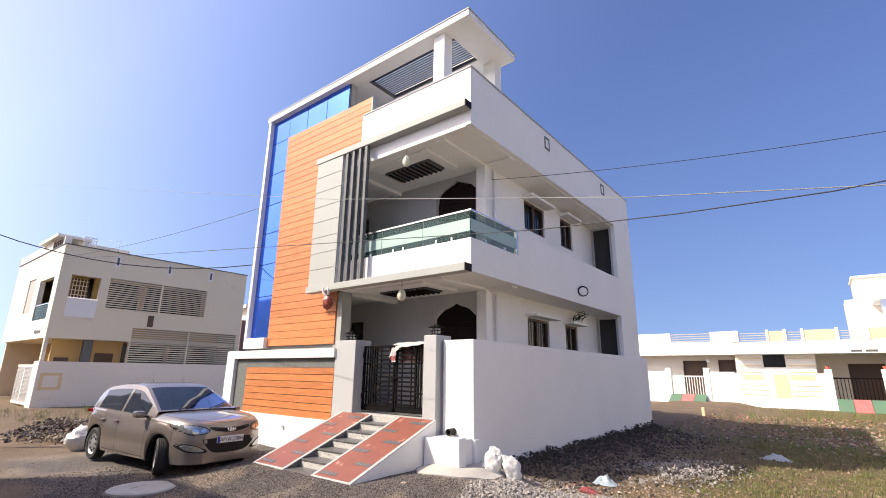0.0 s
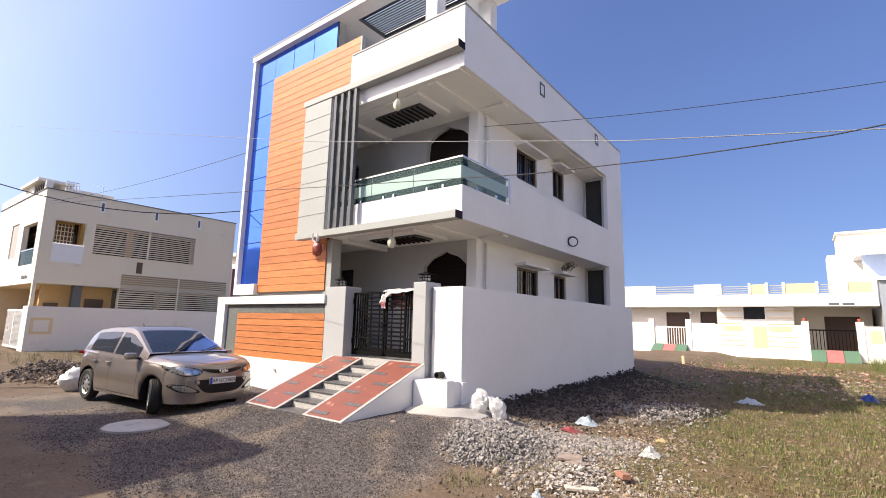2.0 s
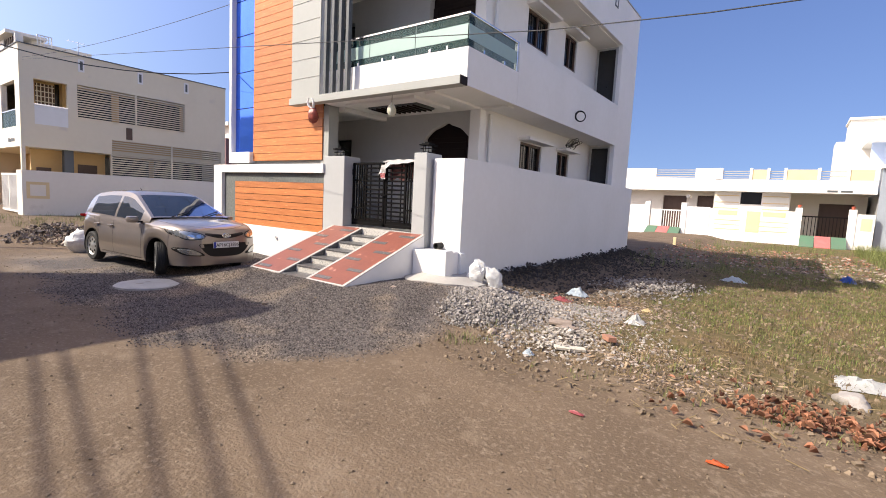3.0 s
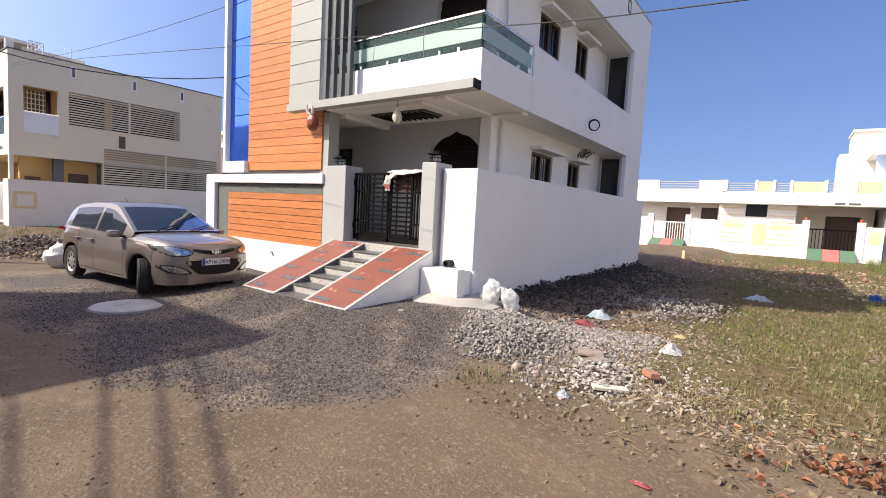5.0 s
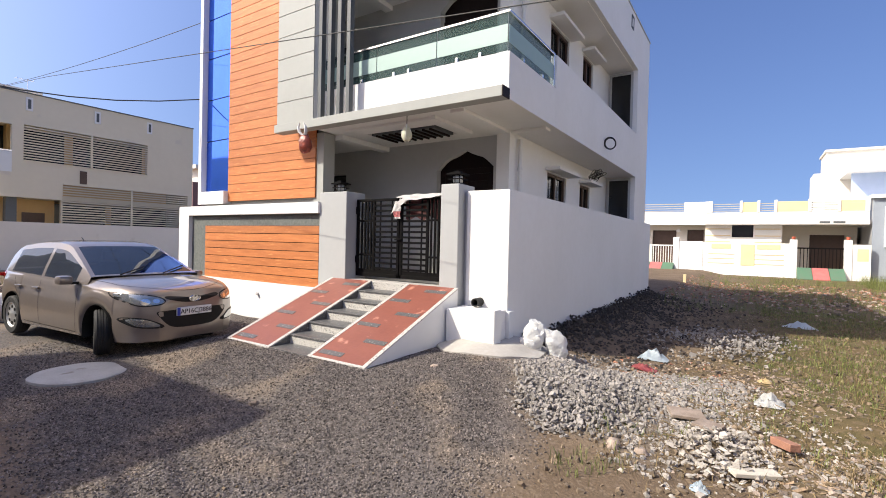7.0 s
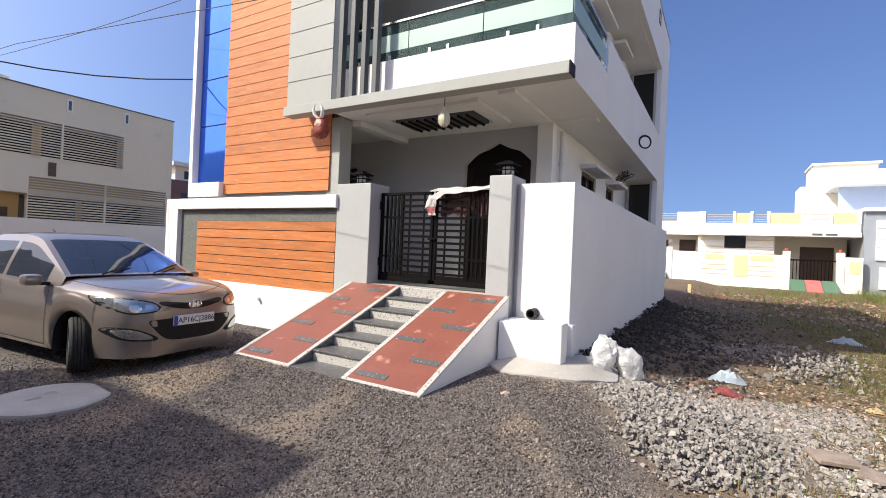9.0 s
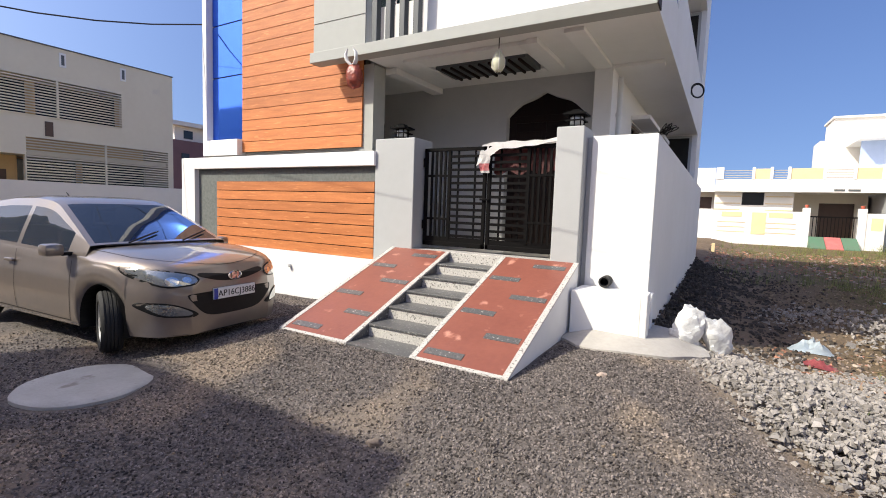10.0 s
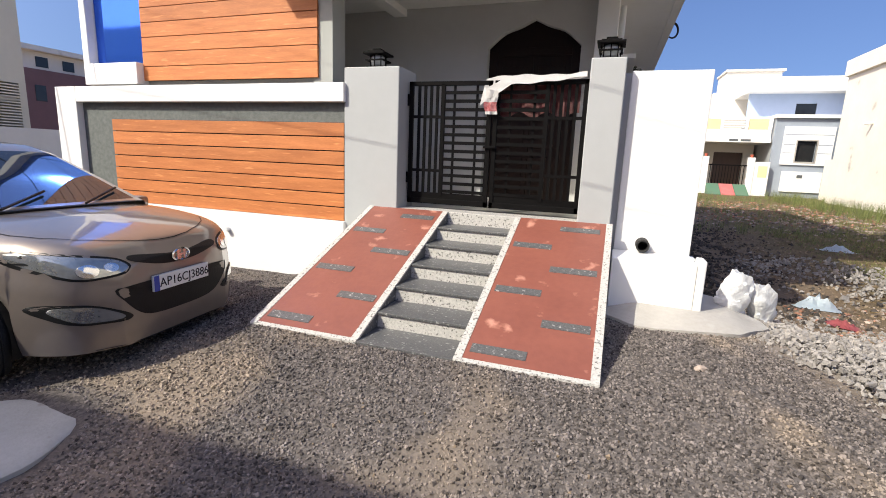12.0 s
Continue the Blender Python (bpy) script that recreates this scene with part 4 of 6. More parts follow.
def car_body():
    xs = sorted(set([round(v, 3) for v in np.arange(-1.98, 1.986, 0.035)] + [1.985] + [round(ax + 0.365 * math.cos(a), 3) for ax in (AXF, AXR) for a in np.linspace(0, math.pi, 19)]))
    bm = bmesh.new()
    rows = []
    for x in xs:
        w, zl = soft_table(HALF_W, x), low_edge(x)
        zb, zt = soft_table(BELT, x), soft_table(TOPZ, x)
        zl = min(zl, zb - 0.03)
        prof = []
        for k, f in ((0.0, 0.955), (0.10, 0.975), (0.22, 0.99), (0.36, 1.0), (0.5, 1.0), (0.62, 0.992), (0.72, 0.988), (0.76, 0.978), (0.86, 0.968), (0.95, 0.955), (1.0, 0.935)):
            prof.append((w * f, zl + (zb - zl) * k))
        for f, k in ((0.88, 0.55), (0.78, 0.80), (0.6, 0.92), (0.35, 0.98), (0.0, 1.0)):
            prof.append((w * f, zb + (zt - zb) * k + 0.004))
        row = [bm.verts.new((x, y, z)) for y, z in prof] + [bm.verts.new((x, -y, z)) for y, z in prof[-2::-1]]
        rows.append(row)
    for a, b in zip(rows, rows[1:]):
        for i in range(len(a) - 1):
            bm.faces.new((a[i], b[i], b[i + 1], a[i + 1]))
    bm.faces.new(rows[-1][::1])
    bm.faces.new(rows[0][::-1])
    bmesh.ops.recalc_face_normals(bm, faces=bm.faces[:])
    return bm


def car_cabin():
    """Roof, pillars and glass, split into lists of faces by kind."""
    xs = [round(v, 3) for v in np.arange(-1.90, 0.921, 0.04)]
    rows = []
    for x in xs:
        zb = soft_table(BELT, x) - 0.01
        zr = max(soft_table(ROOF, x, 0.05), zb + 0.004)
        wb = soft_table(HALF_W, x) * 0.94
        h = (zr - zb) / 0.53
        wt = wb - 0.215 * min(1, h)
        prof = [(wb, zb)]
        for k in (0.06, 0.3, 0.55, 0.78, 0.86, 0.93):
            prof.append((wb + (wt - wb) * (k ** 1.15), zb + (zr - zb) * k))
        for f, k in ((0.93, 0.965), (0.84, 0.985), (0.6, 0.997), (0.3, 1.0), (0.0, 1.002)):
            prof.append((wt * f, zb + (zr - zb) * k))
        rows.append([(x, y, z) for y, z in prof] + [(x, -y, z) for y, z in prof[-2::-1]])
    kinds = {}
    m = len(rows[0])
    for i in range(len(xs) - 1):
        x = (xs[i] + xs[i + 1]) / 2
        for j in range(m - 1):
            v = min(j, m - 2 - j)
            side = "l" if j < m / 2 - 1 else "r"
            kind = "roof"
            if 1 <= v <= 3 and -1.44 < x < -0.98:
                kind = "quarter_" + side
            elif 1 <= v <= 3 and -0.98 < x < -0.42:
                kind = "rear_" + side
            elif 1 <= v <= 3 and -0.34 < x < 0.58:
                kind = "front_" + side
            elif v >= 7 and 0.12 < x < 0.86:
                kind = "windshield"
            elif v >= 7 and -1.84 < x < -1.62:
                kind = "rear_window"
            kinds.setdefault(kind, []).append((rows[i][j], rows[i + 1][j], rows[i + 1][j + 1], rows[i][j + 1]))
    return kinds


def from_quads(qs):
    bm = bmesh.new()
    seen = {}
    for q in qs:
        vs = []
        for p in q:
            if p not in seen:
                seen[p] = bm.verts.new(p)
            if seen[p] not in vs:
                vs.append(seen[p])
        if len(vs) > 2:
            bm.faces.new(vs)
    bmesh.ops.recalc_face_normals(bm, faces=bm.faces[:])
    return bm


def pressed(bvh, outline, axis, sign, lift=0.006, rings=5):
    """A patch in the shape of an outline (two coordinates), laid on the body along an axis and standing slightly proud of it."""
    bm = bmesh.new()
    n = len(outline)
    cu, cv = sum(p[0] for p in outline) / n, sum(p[1] for p in outline) / n
    far = 4.0 * sign

    def lay(u, v, h):
        if axis == 0:
            o, d = Vector((far, u, v)), Vector((-sign, 0, 0))
        else:
            o, d = Vector((u, far, v)), Vector((0, -sign, 0))
        hit = bvh.ray_cast(o, d)[0]
        if hit is None:
            hit = Vector((1.6 * sign, u, v)) if axis == 0 else Vector((u, 0.8 * sign, v))
        return bm.verts.new(hit - d * h)
    loops = [[lay(u, v, -0.02) for u, v in outline]]
    for r in range(rings):
        s = 1 - r / rings
        loops.append([lay(cu + (u - cu) * s, cv + (v - cv) * s, lift) for u, v in outline])
    c = lay(cu, cv, lift)
    for a, b in zip(loops, loops[1:]):
        for i in range(n):
            bm.faces.new((a[i], a[(i + 1) % n], b[(i + 1) % n], b[i]))
    for i in range(n):
        bm.faces.new((loops[-1][i], loops[-1][(i + 1) % n], c))
    bmesh.ops.recalc_face_normals(bm, faces=bm.faces[:])
    return bm


def rounded(points, k=4):
    """Corner-cut refinement of a closed outline."""
    for _ in range(2):
        out = []
        for p, q in zip(points, points[1:] + points[:1]):
            out += [(p[0] * 0.78 + q[0] * 0.22, p[1] * 0.78 + q[1] * 0.22), (p[0] * 0.22 + q[0] * 0.78, p[1] * 0.22 + q[1] * 0.78)]
        points = out
    return points


def seam(bvh, points, axis, sign, width=0.007):
    bm = bmesh.new()
    prev = None
    for (u0, v0), (u1, v1) in zip(points, points[1:]):
        k = max(2, int(math.hypot(u1 - u0, v1 - v0) / 0.04))
        for i in range(k + 1):
            u, v = u0 + (u1 - u0) * i / k, v0 + (v1 - v0) * i / k
            l = math.hypot(u1 - u0, v1 - v0)
            nu, nv = -(v1 - v0) / l * width / 2, (u1 - u0) / l * width / 2
            pair = []
            for s in (-1, 1):
                o = Vector((u + s * nu, 4 * sign, v + s * nv)) if axis == 1 else Vector((4 * sign, u + s * nu, v + s * nv))
                if axis == 2:
                    o = Vector((u + s * nu, v + s * nv, 4))
                d = (Vector((0, -sign, 0)), Vector((-sign, 0, 0)), Vector((0, 0, -1)))[0 if axis == 1 else 1 if axis == 0 else 2]
                hit = bvh.ray_cast(o, d)[0]
                pair.append(None if hit is None else bm.verts.new(hit - d * 0.003))
            if None in pair:
                prev = None
                continue
            if prev:
                bm.faces.new((prev[0], pair[0], pair[1], prev[1]))
            prev = pair
    return bm


def wheel(parent, x, y, steer, name="wheel"):
    s = 1 if y > 0 else -1
    m = pose(x, y, WR, 0, 0, steer) @ pose(0, 0, 0, -90 * s, 0, 0)
    bm = lathe(bmesh.new(), [(0.20, -0.085), (0.27, -0.09), (0.29, -0.075), (WR - 0.002, -0.06), (WR, -0.048), (WR - 0.009, -0.046), (WR - 0.009, -0.040), (WR, -0.038), (WR, -0.016), (WR - 0.009, -0.014), (WR - 0.009, -0.008), (WR, -0.006), (WR, 0.012), (WR - 0.009, 0.014), (WR - 0.009, 0.020), (WR, 0.022), (WR, 0.040), (WR - 0.009, 0.042), (WR - 0.009, 0.047), (WR - 0.002, 0.06), (0.29, 0.075), (0.27, 0.09), (0.205, 0.085), (0.20, 0.05)], n=40, m=m)
    tyre = part(name, bm, RUBBER, parent, "black tyre", smooth=True, local=True)
    bm = lathe(bmesh.new(), [(0.205, 0.04), (0.205, 0.075), (0.19, 0.078), (0.17, 0.06), (0.06, 0.07), (0.03, 0.085), (0.001, 0.086)], n=32, m=m)
    rim = part("rim", bm, RIM, tyre, "silver wheel cover", smooth=True, local=True)
    for k in range(8):
        bm = bmesh.new()
        a = 2 * math.pi * k / 8
        lathe(bm, [(0.001, 0.0), (0.024, 0.0), (0.026, 0.004), (0.001, 0.006)], n=10, m=m @ Matrix.Rotation(a, 4, "Z") @ Matrix.Translation((0.125, 0, 0.066)))
        slot = new("slot", finish(bm, "slot", BLACKTRIM))
        slot.parent = tyre
    return tyre


def build_car():
    car = thing("car", (0, 0, 0), "dusty brown-grey metallic hatchback parked on gravel", "car")
    bm = car_body()
    kinds = car_cabin()
    both = bm.copy()
    bvh = BVHTree.FromBMesh(both)
    both.free()
    body = part("body", bm, PAINT, car, smooth=True, local=True)
    part("roof", from_quads(kinds.pop("roof")), PAINT, car, smooth=True, local=True)
    for k, qs in kinds.items():
        nm = "windshield" if k == "windshield" else "rear_window" if k == "rear_window" else "side_window"
        part(nm, from_quads(qs), CARGLASS, car, "dark reflective glass", smooth=True, local=True)
    part("floor_pan", boxes(((-1.75, -0.66, 0.19), (1.75, 0.66, 0.26))), BLACKTRIM, car, local=True)
    for ax in (AXF, AXR):
        for s in (-1, 1):
            bm = bmesh.new()
            pts = [(ax + 0.362 * math.cos(a), 0.30 + 0.362 * math.sin(a)) for a in np.linspace(-0.3, math.pi + 0.3, 22)]
            for (xa, za), (xb, zb) in zip(pts, pts[1:]):
                bm.faces.new([bm.verts.new(p) for p in ((xa, s * 0.82, za), (xb, s * 0.82, zb), (xb, s * 0.5, zb), (xa, s * 0.5, za))])
            bm.faces.new([bm.verts.new((x, s * 0.5, z)) for x, z in pts])
            part("wheel_arch", bm, BLACKTRIM, car, "dark wheel arch liner", local=True)
            wheel(car, ax, s * 0.745, -24 if ax == AXF else 0)
    part("cabin_floor", boxes(((-1.5, -0.7, 0.86), (0.72, 0.7, 0.885))), BLACKTRIM, car, local=True)
    # seats, seen dimly through the glass
    for sx, sy in ((0.0, -0.36), (0.0, 0.36), (-0.85, -0.36), (-0.85, 0.36)):
        seat = part("seat", boxes(((sx - 0.10, sy - 0.22, 0.84), (sx + 0.02, sy + 0.22, 1.12)), bevel=0.03), BLACKTRIM, car, local=True)
        part("headrest", boxes(((sx - 0.10, sy - 0.11, 1.15), (sx, sy + 0.11, 1.30)), bevel=0.025), BLACKTRIM, seat, local=True)
    # front
    for s in (-1, 1):
        rim_line = [(s * 0.375, 0.745), (s * 0.43, 0.685), (s * 0.66, 0.665), (s * 0.80, 0.765), (s * 0.80, 0.868), (s * 0.70, 0.85), (s * 0.44, 0.80)]
        part("headlight_surround", pressed(bvh, rounded(rim_line), 0, 1, 0.004), BLACKTRIM, car, "black headlight edge", smooth=True, local=True)
        lens_line = [(s * 0.40, 0.742), (s * 0.445, 0.70), (s * 0.655, 0.68), (s * 0.785, 0.775), (s * 0.785, 0.852), (s * 0.70, 0.836), (s * 0.45, 0.79)]
        lamp = part("headlight", pressed(bvh, rounded(lens_line), 0, 1, 0.009), LENS, car, "clear swept-back headlight", smooth=True, local=True)
        for cy, cz, cr in ((0.60, 0.735, 0.04), (0.49, 0.745, 0.028)):
            bowl = [(s * (cy + cr * 1.25 * math.cos(a)), cz + cr * math.sin(a)) for a in np.linspace(0, 2 * math.pi, 16, endpoint=False)]
            bowl = bowl if s > 0 else bowl[::-1]
            part("reflector", pressed(bvh, bowl, 0, 1, 0.012), CHROME, lamp, "chrome lamp bowl", smooth=True, local=True)
        part("fog_surround", pressed(bvh, rounded([(s * 0.385, 0.415), (s * 0.44, 0.385), (s * 0.70, 0.405), (s * 0.80, 0.50), (s * 0.78, 0.55), (s * 0.60, 0.53)]), 0, 1, 0.006), BLACKTRIM, car, "black fog lamp surround", smooth=True, local=True)
        part("fog_lamp", pressed(bvh, rounded([(s * 0.45, 0.43), (s * 0.49, 0.405), (s * 0.68, 0.42), (s * 0.76, 0.495), (s * 0.74, 0.53), (s * 0.59, 0.512)]), 0, 1, 0.013), LENS, car, "clear fog lamp", smooth=True, local=True)
        mirror = part("side_mirror", boxes(((0.52, s * 0.86 if s > 0 else -1.03, 0.90), (0.68, s * 1.03 if s > 0 else -0.86, 1.02)), bevel=0.035), PAINT, car, smooth=True, local=True)
        part("mirror_arm", boxes(((0.58, min(s * 0.78, s * 0.88), 0.90), (0.66, max(s * 0.78, s * 0.88), 0.935))), BLACKTRIM, mirror, local=True)
        for hx in (-0.52, -1.18 + 0.1):
            bm = boxes(((hx, min(s * 0.845, s * 0.885), 0.765), (hx + 0.17, max(s * 0.845, s * 0.885), 0.80)), bevel=0.012)
            part("door_handle", bm, PAINT, car, smooth=True, local=True)
        part("tail_light", pressed(bvh, rounded([(-1.93, 0.80), (-1.72, 0.86), (-1.62, 0.95), (-1.75, 0.985), (-1.93, 0.93)]), 1, s, 0.006), TAILRED, car, "red tail light", smooth=True, local=True)
        for pts in ([(0.66, 0.26), (0.70, 0.45), (0.70, 0.86)], [(-0.38, 0.24), (-0.38, 0.90)], [(-0.95, 0.42), (-1.02, 0.60), (-1.12, 0.74), (-1.2, 0.92)], [(-0.9, 0.265), (0.66, 0.255)]):
            part("door_seam", seam(bvh, pts, 1, s), BLACKTRIM, car, local=True)
        part("sill_trim", seam(bvh, [(-0.93, 0.235), (0.77, 0.23)], 1, s, 0.014), CHROME, car, "bright sill line", local=True)
        part("hood_seam", seam(bvh, [(0.93, s * 0.73), (1.25, s * 0.725), (1.45, s * 0.70), (1.60, s * 0.64), (1.72, s * 0.53), (1.80, s * 0.40), (1.86, s * 0.22), (1.88, s * 0.08), (1.882, 0.0)], 2, 1, 0.006), BLACKTRIM, car, local=True)
        w0 = bmesh.new()
        for p, q in (((0.92, s * 0.30 - 0.1, 1.025), (0.74, s * 0.30 + 0.32, 1.12)),):
            cyl(w0, p, q, 0.010, n=6)
        part("wiper", w0, BLACKTRIM, car, local=True)
    part("cowl", boxes(((0.84, -0.62, 1.0), (0.95, 0.62, 1.016)), bevel=0.006), BLACKTRIM, car, local=True)
    part("upper_grille", pressed(bvh, rounded([(-0.40, 0.765), (-0.14, 0.695), (0.14, 0.695), (0.40, 0.765), (0.36, 0.80), (0.12, 0.765), (-0.12, 0.765), (-0.36, 0.80)]), 0, 1, 0.006), BLACKTRIM, car, "black upper grille", smooth=True, local=True)
    grille = part("lower_grille", pressed(bvh, rounded([(-0.52, 0.60), (-0.36, 0.41), (-0.22, 0.365), (0.22, 0.365), (0.36, 0.41), (0.52, 0.60), (0.40, 0.61), (-0.40, 0.61)]), 0, 1, 0.006), BLACKTRIM, car, "black lower grille", smooth=True, local=True)
    part("air_dam", pressed(bvh, [(-0.6, 0.215), (0.6, 0.215), (0.6, 0.228), (-0.6, 0.228)], 0, 1, 0.01), BLACKTRIM, car, local=True)
    badge = bmesh.new()
    lathe(badge, [(0.062, 0.0), (0.066, 0.008), (0.056, 0.012), (0.052, 0.0)], n=28, m=pose(2.0, 0, 0.745, 0, 90, 0) @ Matrix.Diagonal((0.72, 1.25, 1, 1)))
    for y in (-0.028, 0.028):
        box(badge, (1.995, y - 0.008, 0.712), (2.01, y + 0.008, 0.778))
    box(badge, (1.995, -0.03, 0.738), (2.01, 0.03, 0.752))
    part("badge", badge, CHROME, car, "oval chrome badge", local=True)
    plate = part("number_plate", boxes(((1.992, -0.25, 0.525), (2.012, 0.25, 0.635)), bevel=0.004), PLATE, car, "white plate with black characters", local=True)
    part("plate_band", boxes(((2.012, -0.248, 0.527), (2.0135, -0.205, 0.633))), mat("blue_plate_band", (0.02, 0.05, 0.35), (0.015, 0.04, 0.3), 0.5), plate, local=True)
    cu = bpy.data.curves.new("plate_text", "FONT")
    cu.body, cu.size, cu.align_x, cu.extrude = "AP16CJ3886", 0.088, "CENTER", 0.001
    tmp = bpy.data.objects.new("plate_text", cu)
    scene.collection.objects.link(tmp)
    bpy.context.view_layer.update()
    me = bpy.data.meshes.new_from_object(tmp.evaluated_get(bpy.context.evaluated_depsgraph_get()))
    bpy.data.objects.remove(tmp)
    me.transform(Matrix(((0, 0, 1, 2.0135), (1, 0, 0, 0.022), (0, 1, 0, 0.549), (0, 0, 0, 1))))
    me.materials.clear()
    me.materials.append(BLACKTRIM)
    txt = new("plate_text", me)
    txt.parent = plate
    bm = bmesh.new()
    cyl(bm, (-1.0, 0, 1.47), (-1.08, 0, 1.53), 0.008, 0.004, n=6)
    part("antenna", bm, BLACKTRIM, car, local=True)
    return car


car = build_car()
CAR_TURN = 4.5
car.matrix_basis = pose(-3.63 - 1.99 * math.cos(radians(CAR_TURN)), -2.32 - 1.99 * math.sin(radians(CAR_TURN)), -0.19, 0, 0, CAR_TURN)

# ---- house across the side street ----
TAN = mat("beige_wall_paint", (0.74, 0.665, 0.51), (0.69, 0.615, 0.465), 0.85, 0.5, 0.5, 0.05, 40, spots=(0.58, 0.52, 0.44), spot_scale=0.6)
ORANGEIN = mat("orange_cream_paint", (0.62, 0.42, 0.20), (0.55, 0.37, 0.17), 0.85, 1, 0.5)
lh = thing("house", (-30.0, 5.0, -0.2), "beige two-storey house with louvred openings and roof parapet", "house")
part("side_wall", wall_x(bmesh.new(), -26.25, -26.0, -0.45, 9.88, -0.2, 7.95, [(-0.3, 3.35, -0.1, 3.05), (0.1, 1.45, 4.2, 6.4), (1.87, 7.3, 4.8, 6.5), (3.4, 9.6, 1.75, 3.85)]), TAN, lh)
part("front_wall", wall_y(bmesh.new(), -0.45, -0.2, -36.0, -26.25, 3.05, 7.95, [(-29.6, -26.8, 4.05, 6.3), (-32.2, -30.6, 4.6, 6.6)]), CREAM, lh)
each("back_wall", boxes(((-36, 9.68, -0.2), (-26.25, 9.88, 7.95)), ((-36, -0.2, -0.2), (-35.8, 9.68, 7.95))), TAN, lh)
part("floor_slab", boxes(((-35.8, -0.2, 3.05), (-26.25, 9.68, 3.25))), TAN, lh)
part("roof_slab", boxes(((-35.8, -0.2, 6.75), (-26.25, 9.68, 6.95))), TAN, lh)
each("inner_wall", boxes(((-27.6, 0.2, -0.2), (-27.4, 3.5, 3.05)), ((-28.9, 0.4, 3.25), (-28.7, 9.68, 6.75)), ((-28.9, 3.5, -0.2), (-28.7, 9.68, 3.05)), ((-35.8, 1.6, -0.2), (-27.6, 1.8, 3.05)), ((-35.8, 1.8, 3.25), (-28.2, 2.0, 6.75))), ORANGEIN, lh)
part("coping", boxes(((-26.3, -0.5, 7.95), (-25.95, 9.9, 8.0)), ((-36, -0.5, 7.95), (-26.3, -0.2, 8.0))), DARKGREY, lh, "thin dark parapet coping")
for y in (2.06, 4.84, 7.38):
    part("parapet_slit", boxes(((-26.0, y - 0.13, 7.15), (-25.95, y + 0.13, 7.78))), WHITE, lh, "white framed parapet slit")
    part("slit_opening", boxes(((-25.952, y - 0.06, 7.24), (-25.944, y + 0.06, 7.69))), DARKGREY, lh)
for y0, y1, z0, z1, dark in ((1.87, 7.3, 4.8, 6.5, True), (3.4, 9.6, 1.75, 3.85, False)):
    lv = part("louvre", boxes(((-25.98, (y0 + y1) / 2 - 0.04, z0), (-25.9, (y0 + y1) / 2 + 0.04, z1))), TAN, lh, "louvred screen")
    n, half = (14, 0.026) if dark else (17, 0.028)
    for i in range(n + 1):
        z = z0 + (z1 - z0) * i / n
        part("slat", boxes(((-26.0, y0, z - half), (-25.96, y1, z + half))), TAN, lv)
# Windows oversized so their dark glass stands in for shade inside the rooms.
for a, b, c, d in ((3.6, 6.3, 0.4, 3.0), (6.6, 9.7, 0.4, 3.0)):
    each("window", boxes(((-28.7, a, c), (-28.67, b, d))), BLACKVOID, lh, "dark window")
for a, b, c, d in ((1.6, 4.3, 4.2, 6.7), (4.7, 8.2, 4.2, 6.7)):
    each("window", boxes(((-28.7, a, c), (-28.67, b, d))), BLACKVOID, lh, "dark window")
part("side_door", boxes(((-27.4, 2.2, 0.2), (-27.36, 3.1, 2.4))), WINWOOD, lh, "brown wooden door")
part("electric_box", boxes(((-27.4, 0.4, 1.6), (-27.25, 1.0, 2.1))), WINWOOD, lh, "brown meter box")
part("pillar", boxes(((-26.6, 1.3, -0.2), (-26.2, 1.7, 3.05))), DARKGREY, lh, "dark porch pillar")
part("vent_hole", boxes(((-26.0, 4.1, 3.95), (-25.96, 4.4, 4.6))), WINWOOD, lh, "dark narrow vent")
for y0, y1 in ((0.1, 1.45),):
    part("balcony_glass", boxes(((-26.02, y0, 4.2), (-26.0, y1, 5.15))), PVC, lh, "frosted balcony glass")
    part("balcony_bar", boxes(((-26.04, y0, 5.15), (-25.98, y1, 5.2))), STEEL, lh)
part("balcony_glass", boxes(((-29.6, -0.42, 4.05), (-26.8, -0.40, 4.85))), RAILGLASS, lh, "greenish balcony glass")
part("balcony_bar", boxes(((-29.6, -0.44, 4.85), (-26.8, -0.38, 4.9))), STEEL, lh)
gw = part("grilled_window", boxes(((-28.0, 0.6, 5.2), (-27.95, 1.4, 6.5))), WINWOOD, lh, "brown grilled window")
part("grilled_window", boxes(((-32.2, -0.4, 4.6), (-30.6, -0.35, 6.6))), CEMENT, lh, "pale grilled window")
part("stair_head", boxes(((-30.5, 0.4, 6.95), (-27.5, 3.0, 8.5))), CREAM, lh)
part("stair_roof", boxes(((-30.6, -0.7, 8.5), (-26.9, 0.9, 8.66)), bevel=0.01), CREAM, lh, "projecting flat stair roof")
part("stair_wall", boxes(((-36.0, -0.45, 8.0), (-28.6, -0.2, 8.5))), CREAM, lh)
part("stair_post", boxes(((-26.9, -0.4, 7.95), (-26.6, -0.1, 8.5))), CREAM, lh)
for k in range(9):
    part("rail_bar", boxes(((-30.0 + k * 0.36, -0.42, 7.95), (-29.96 + k * 0.36, -0.38, 8.42))), WINWOOD, lh)
lattice = part("parapet_lattice", boxes(((-26.28, 0.35, 7.98), (-26.24, 0.39, 8.6)), ((-26.28, 0.91, 7.98), (-26.24, 0.95, 8.6)), ((-26.28, 0.39, 8.56), (-26.24, 0.91, 8.6))), WHITE, lh, "white parapet lattice")
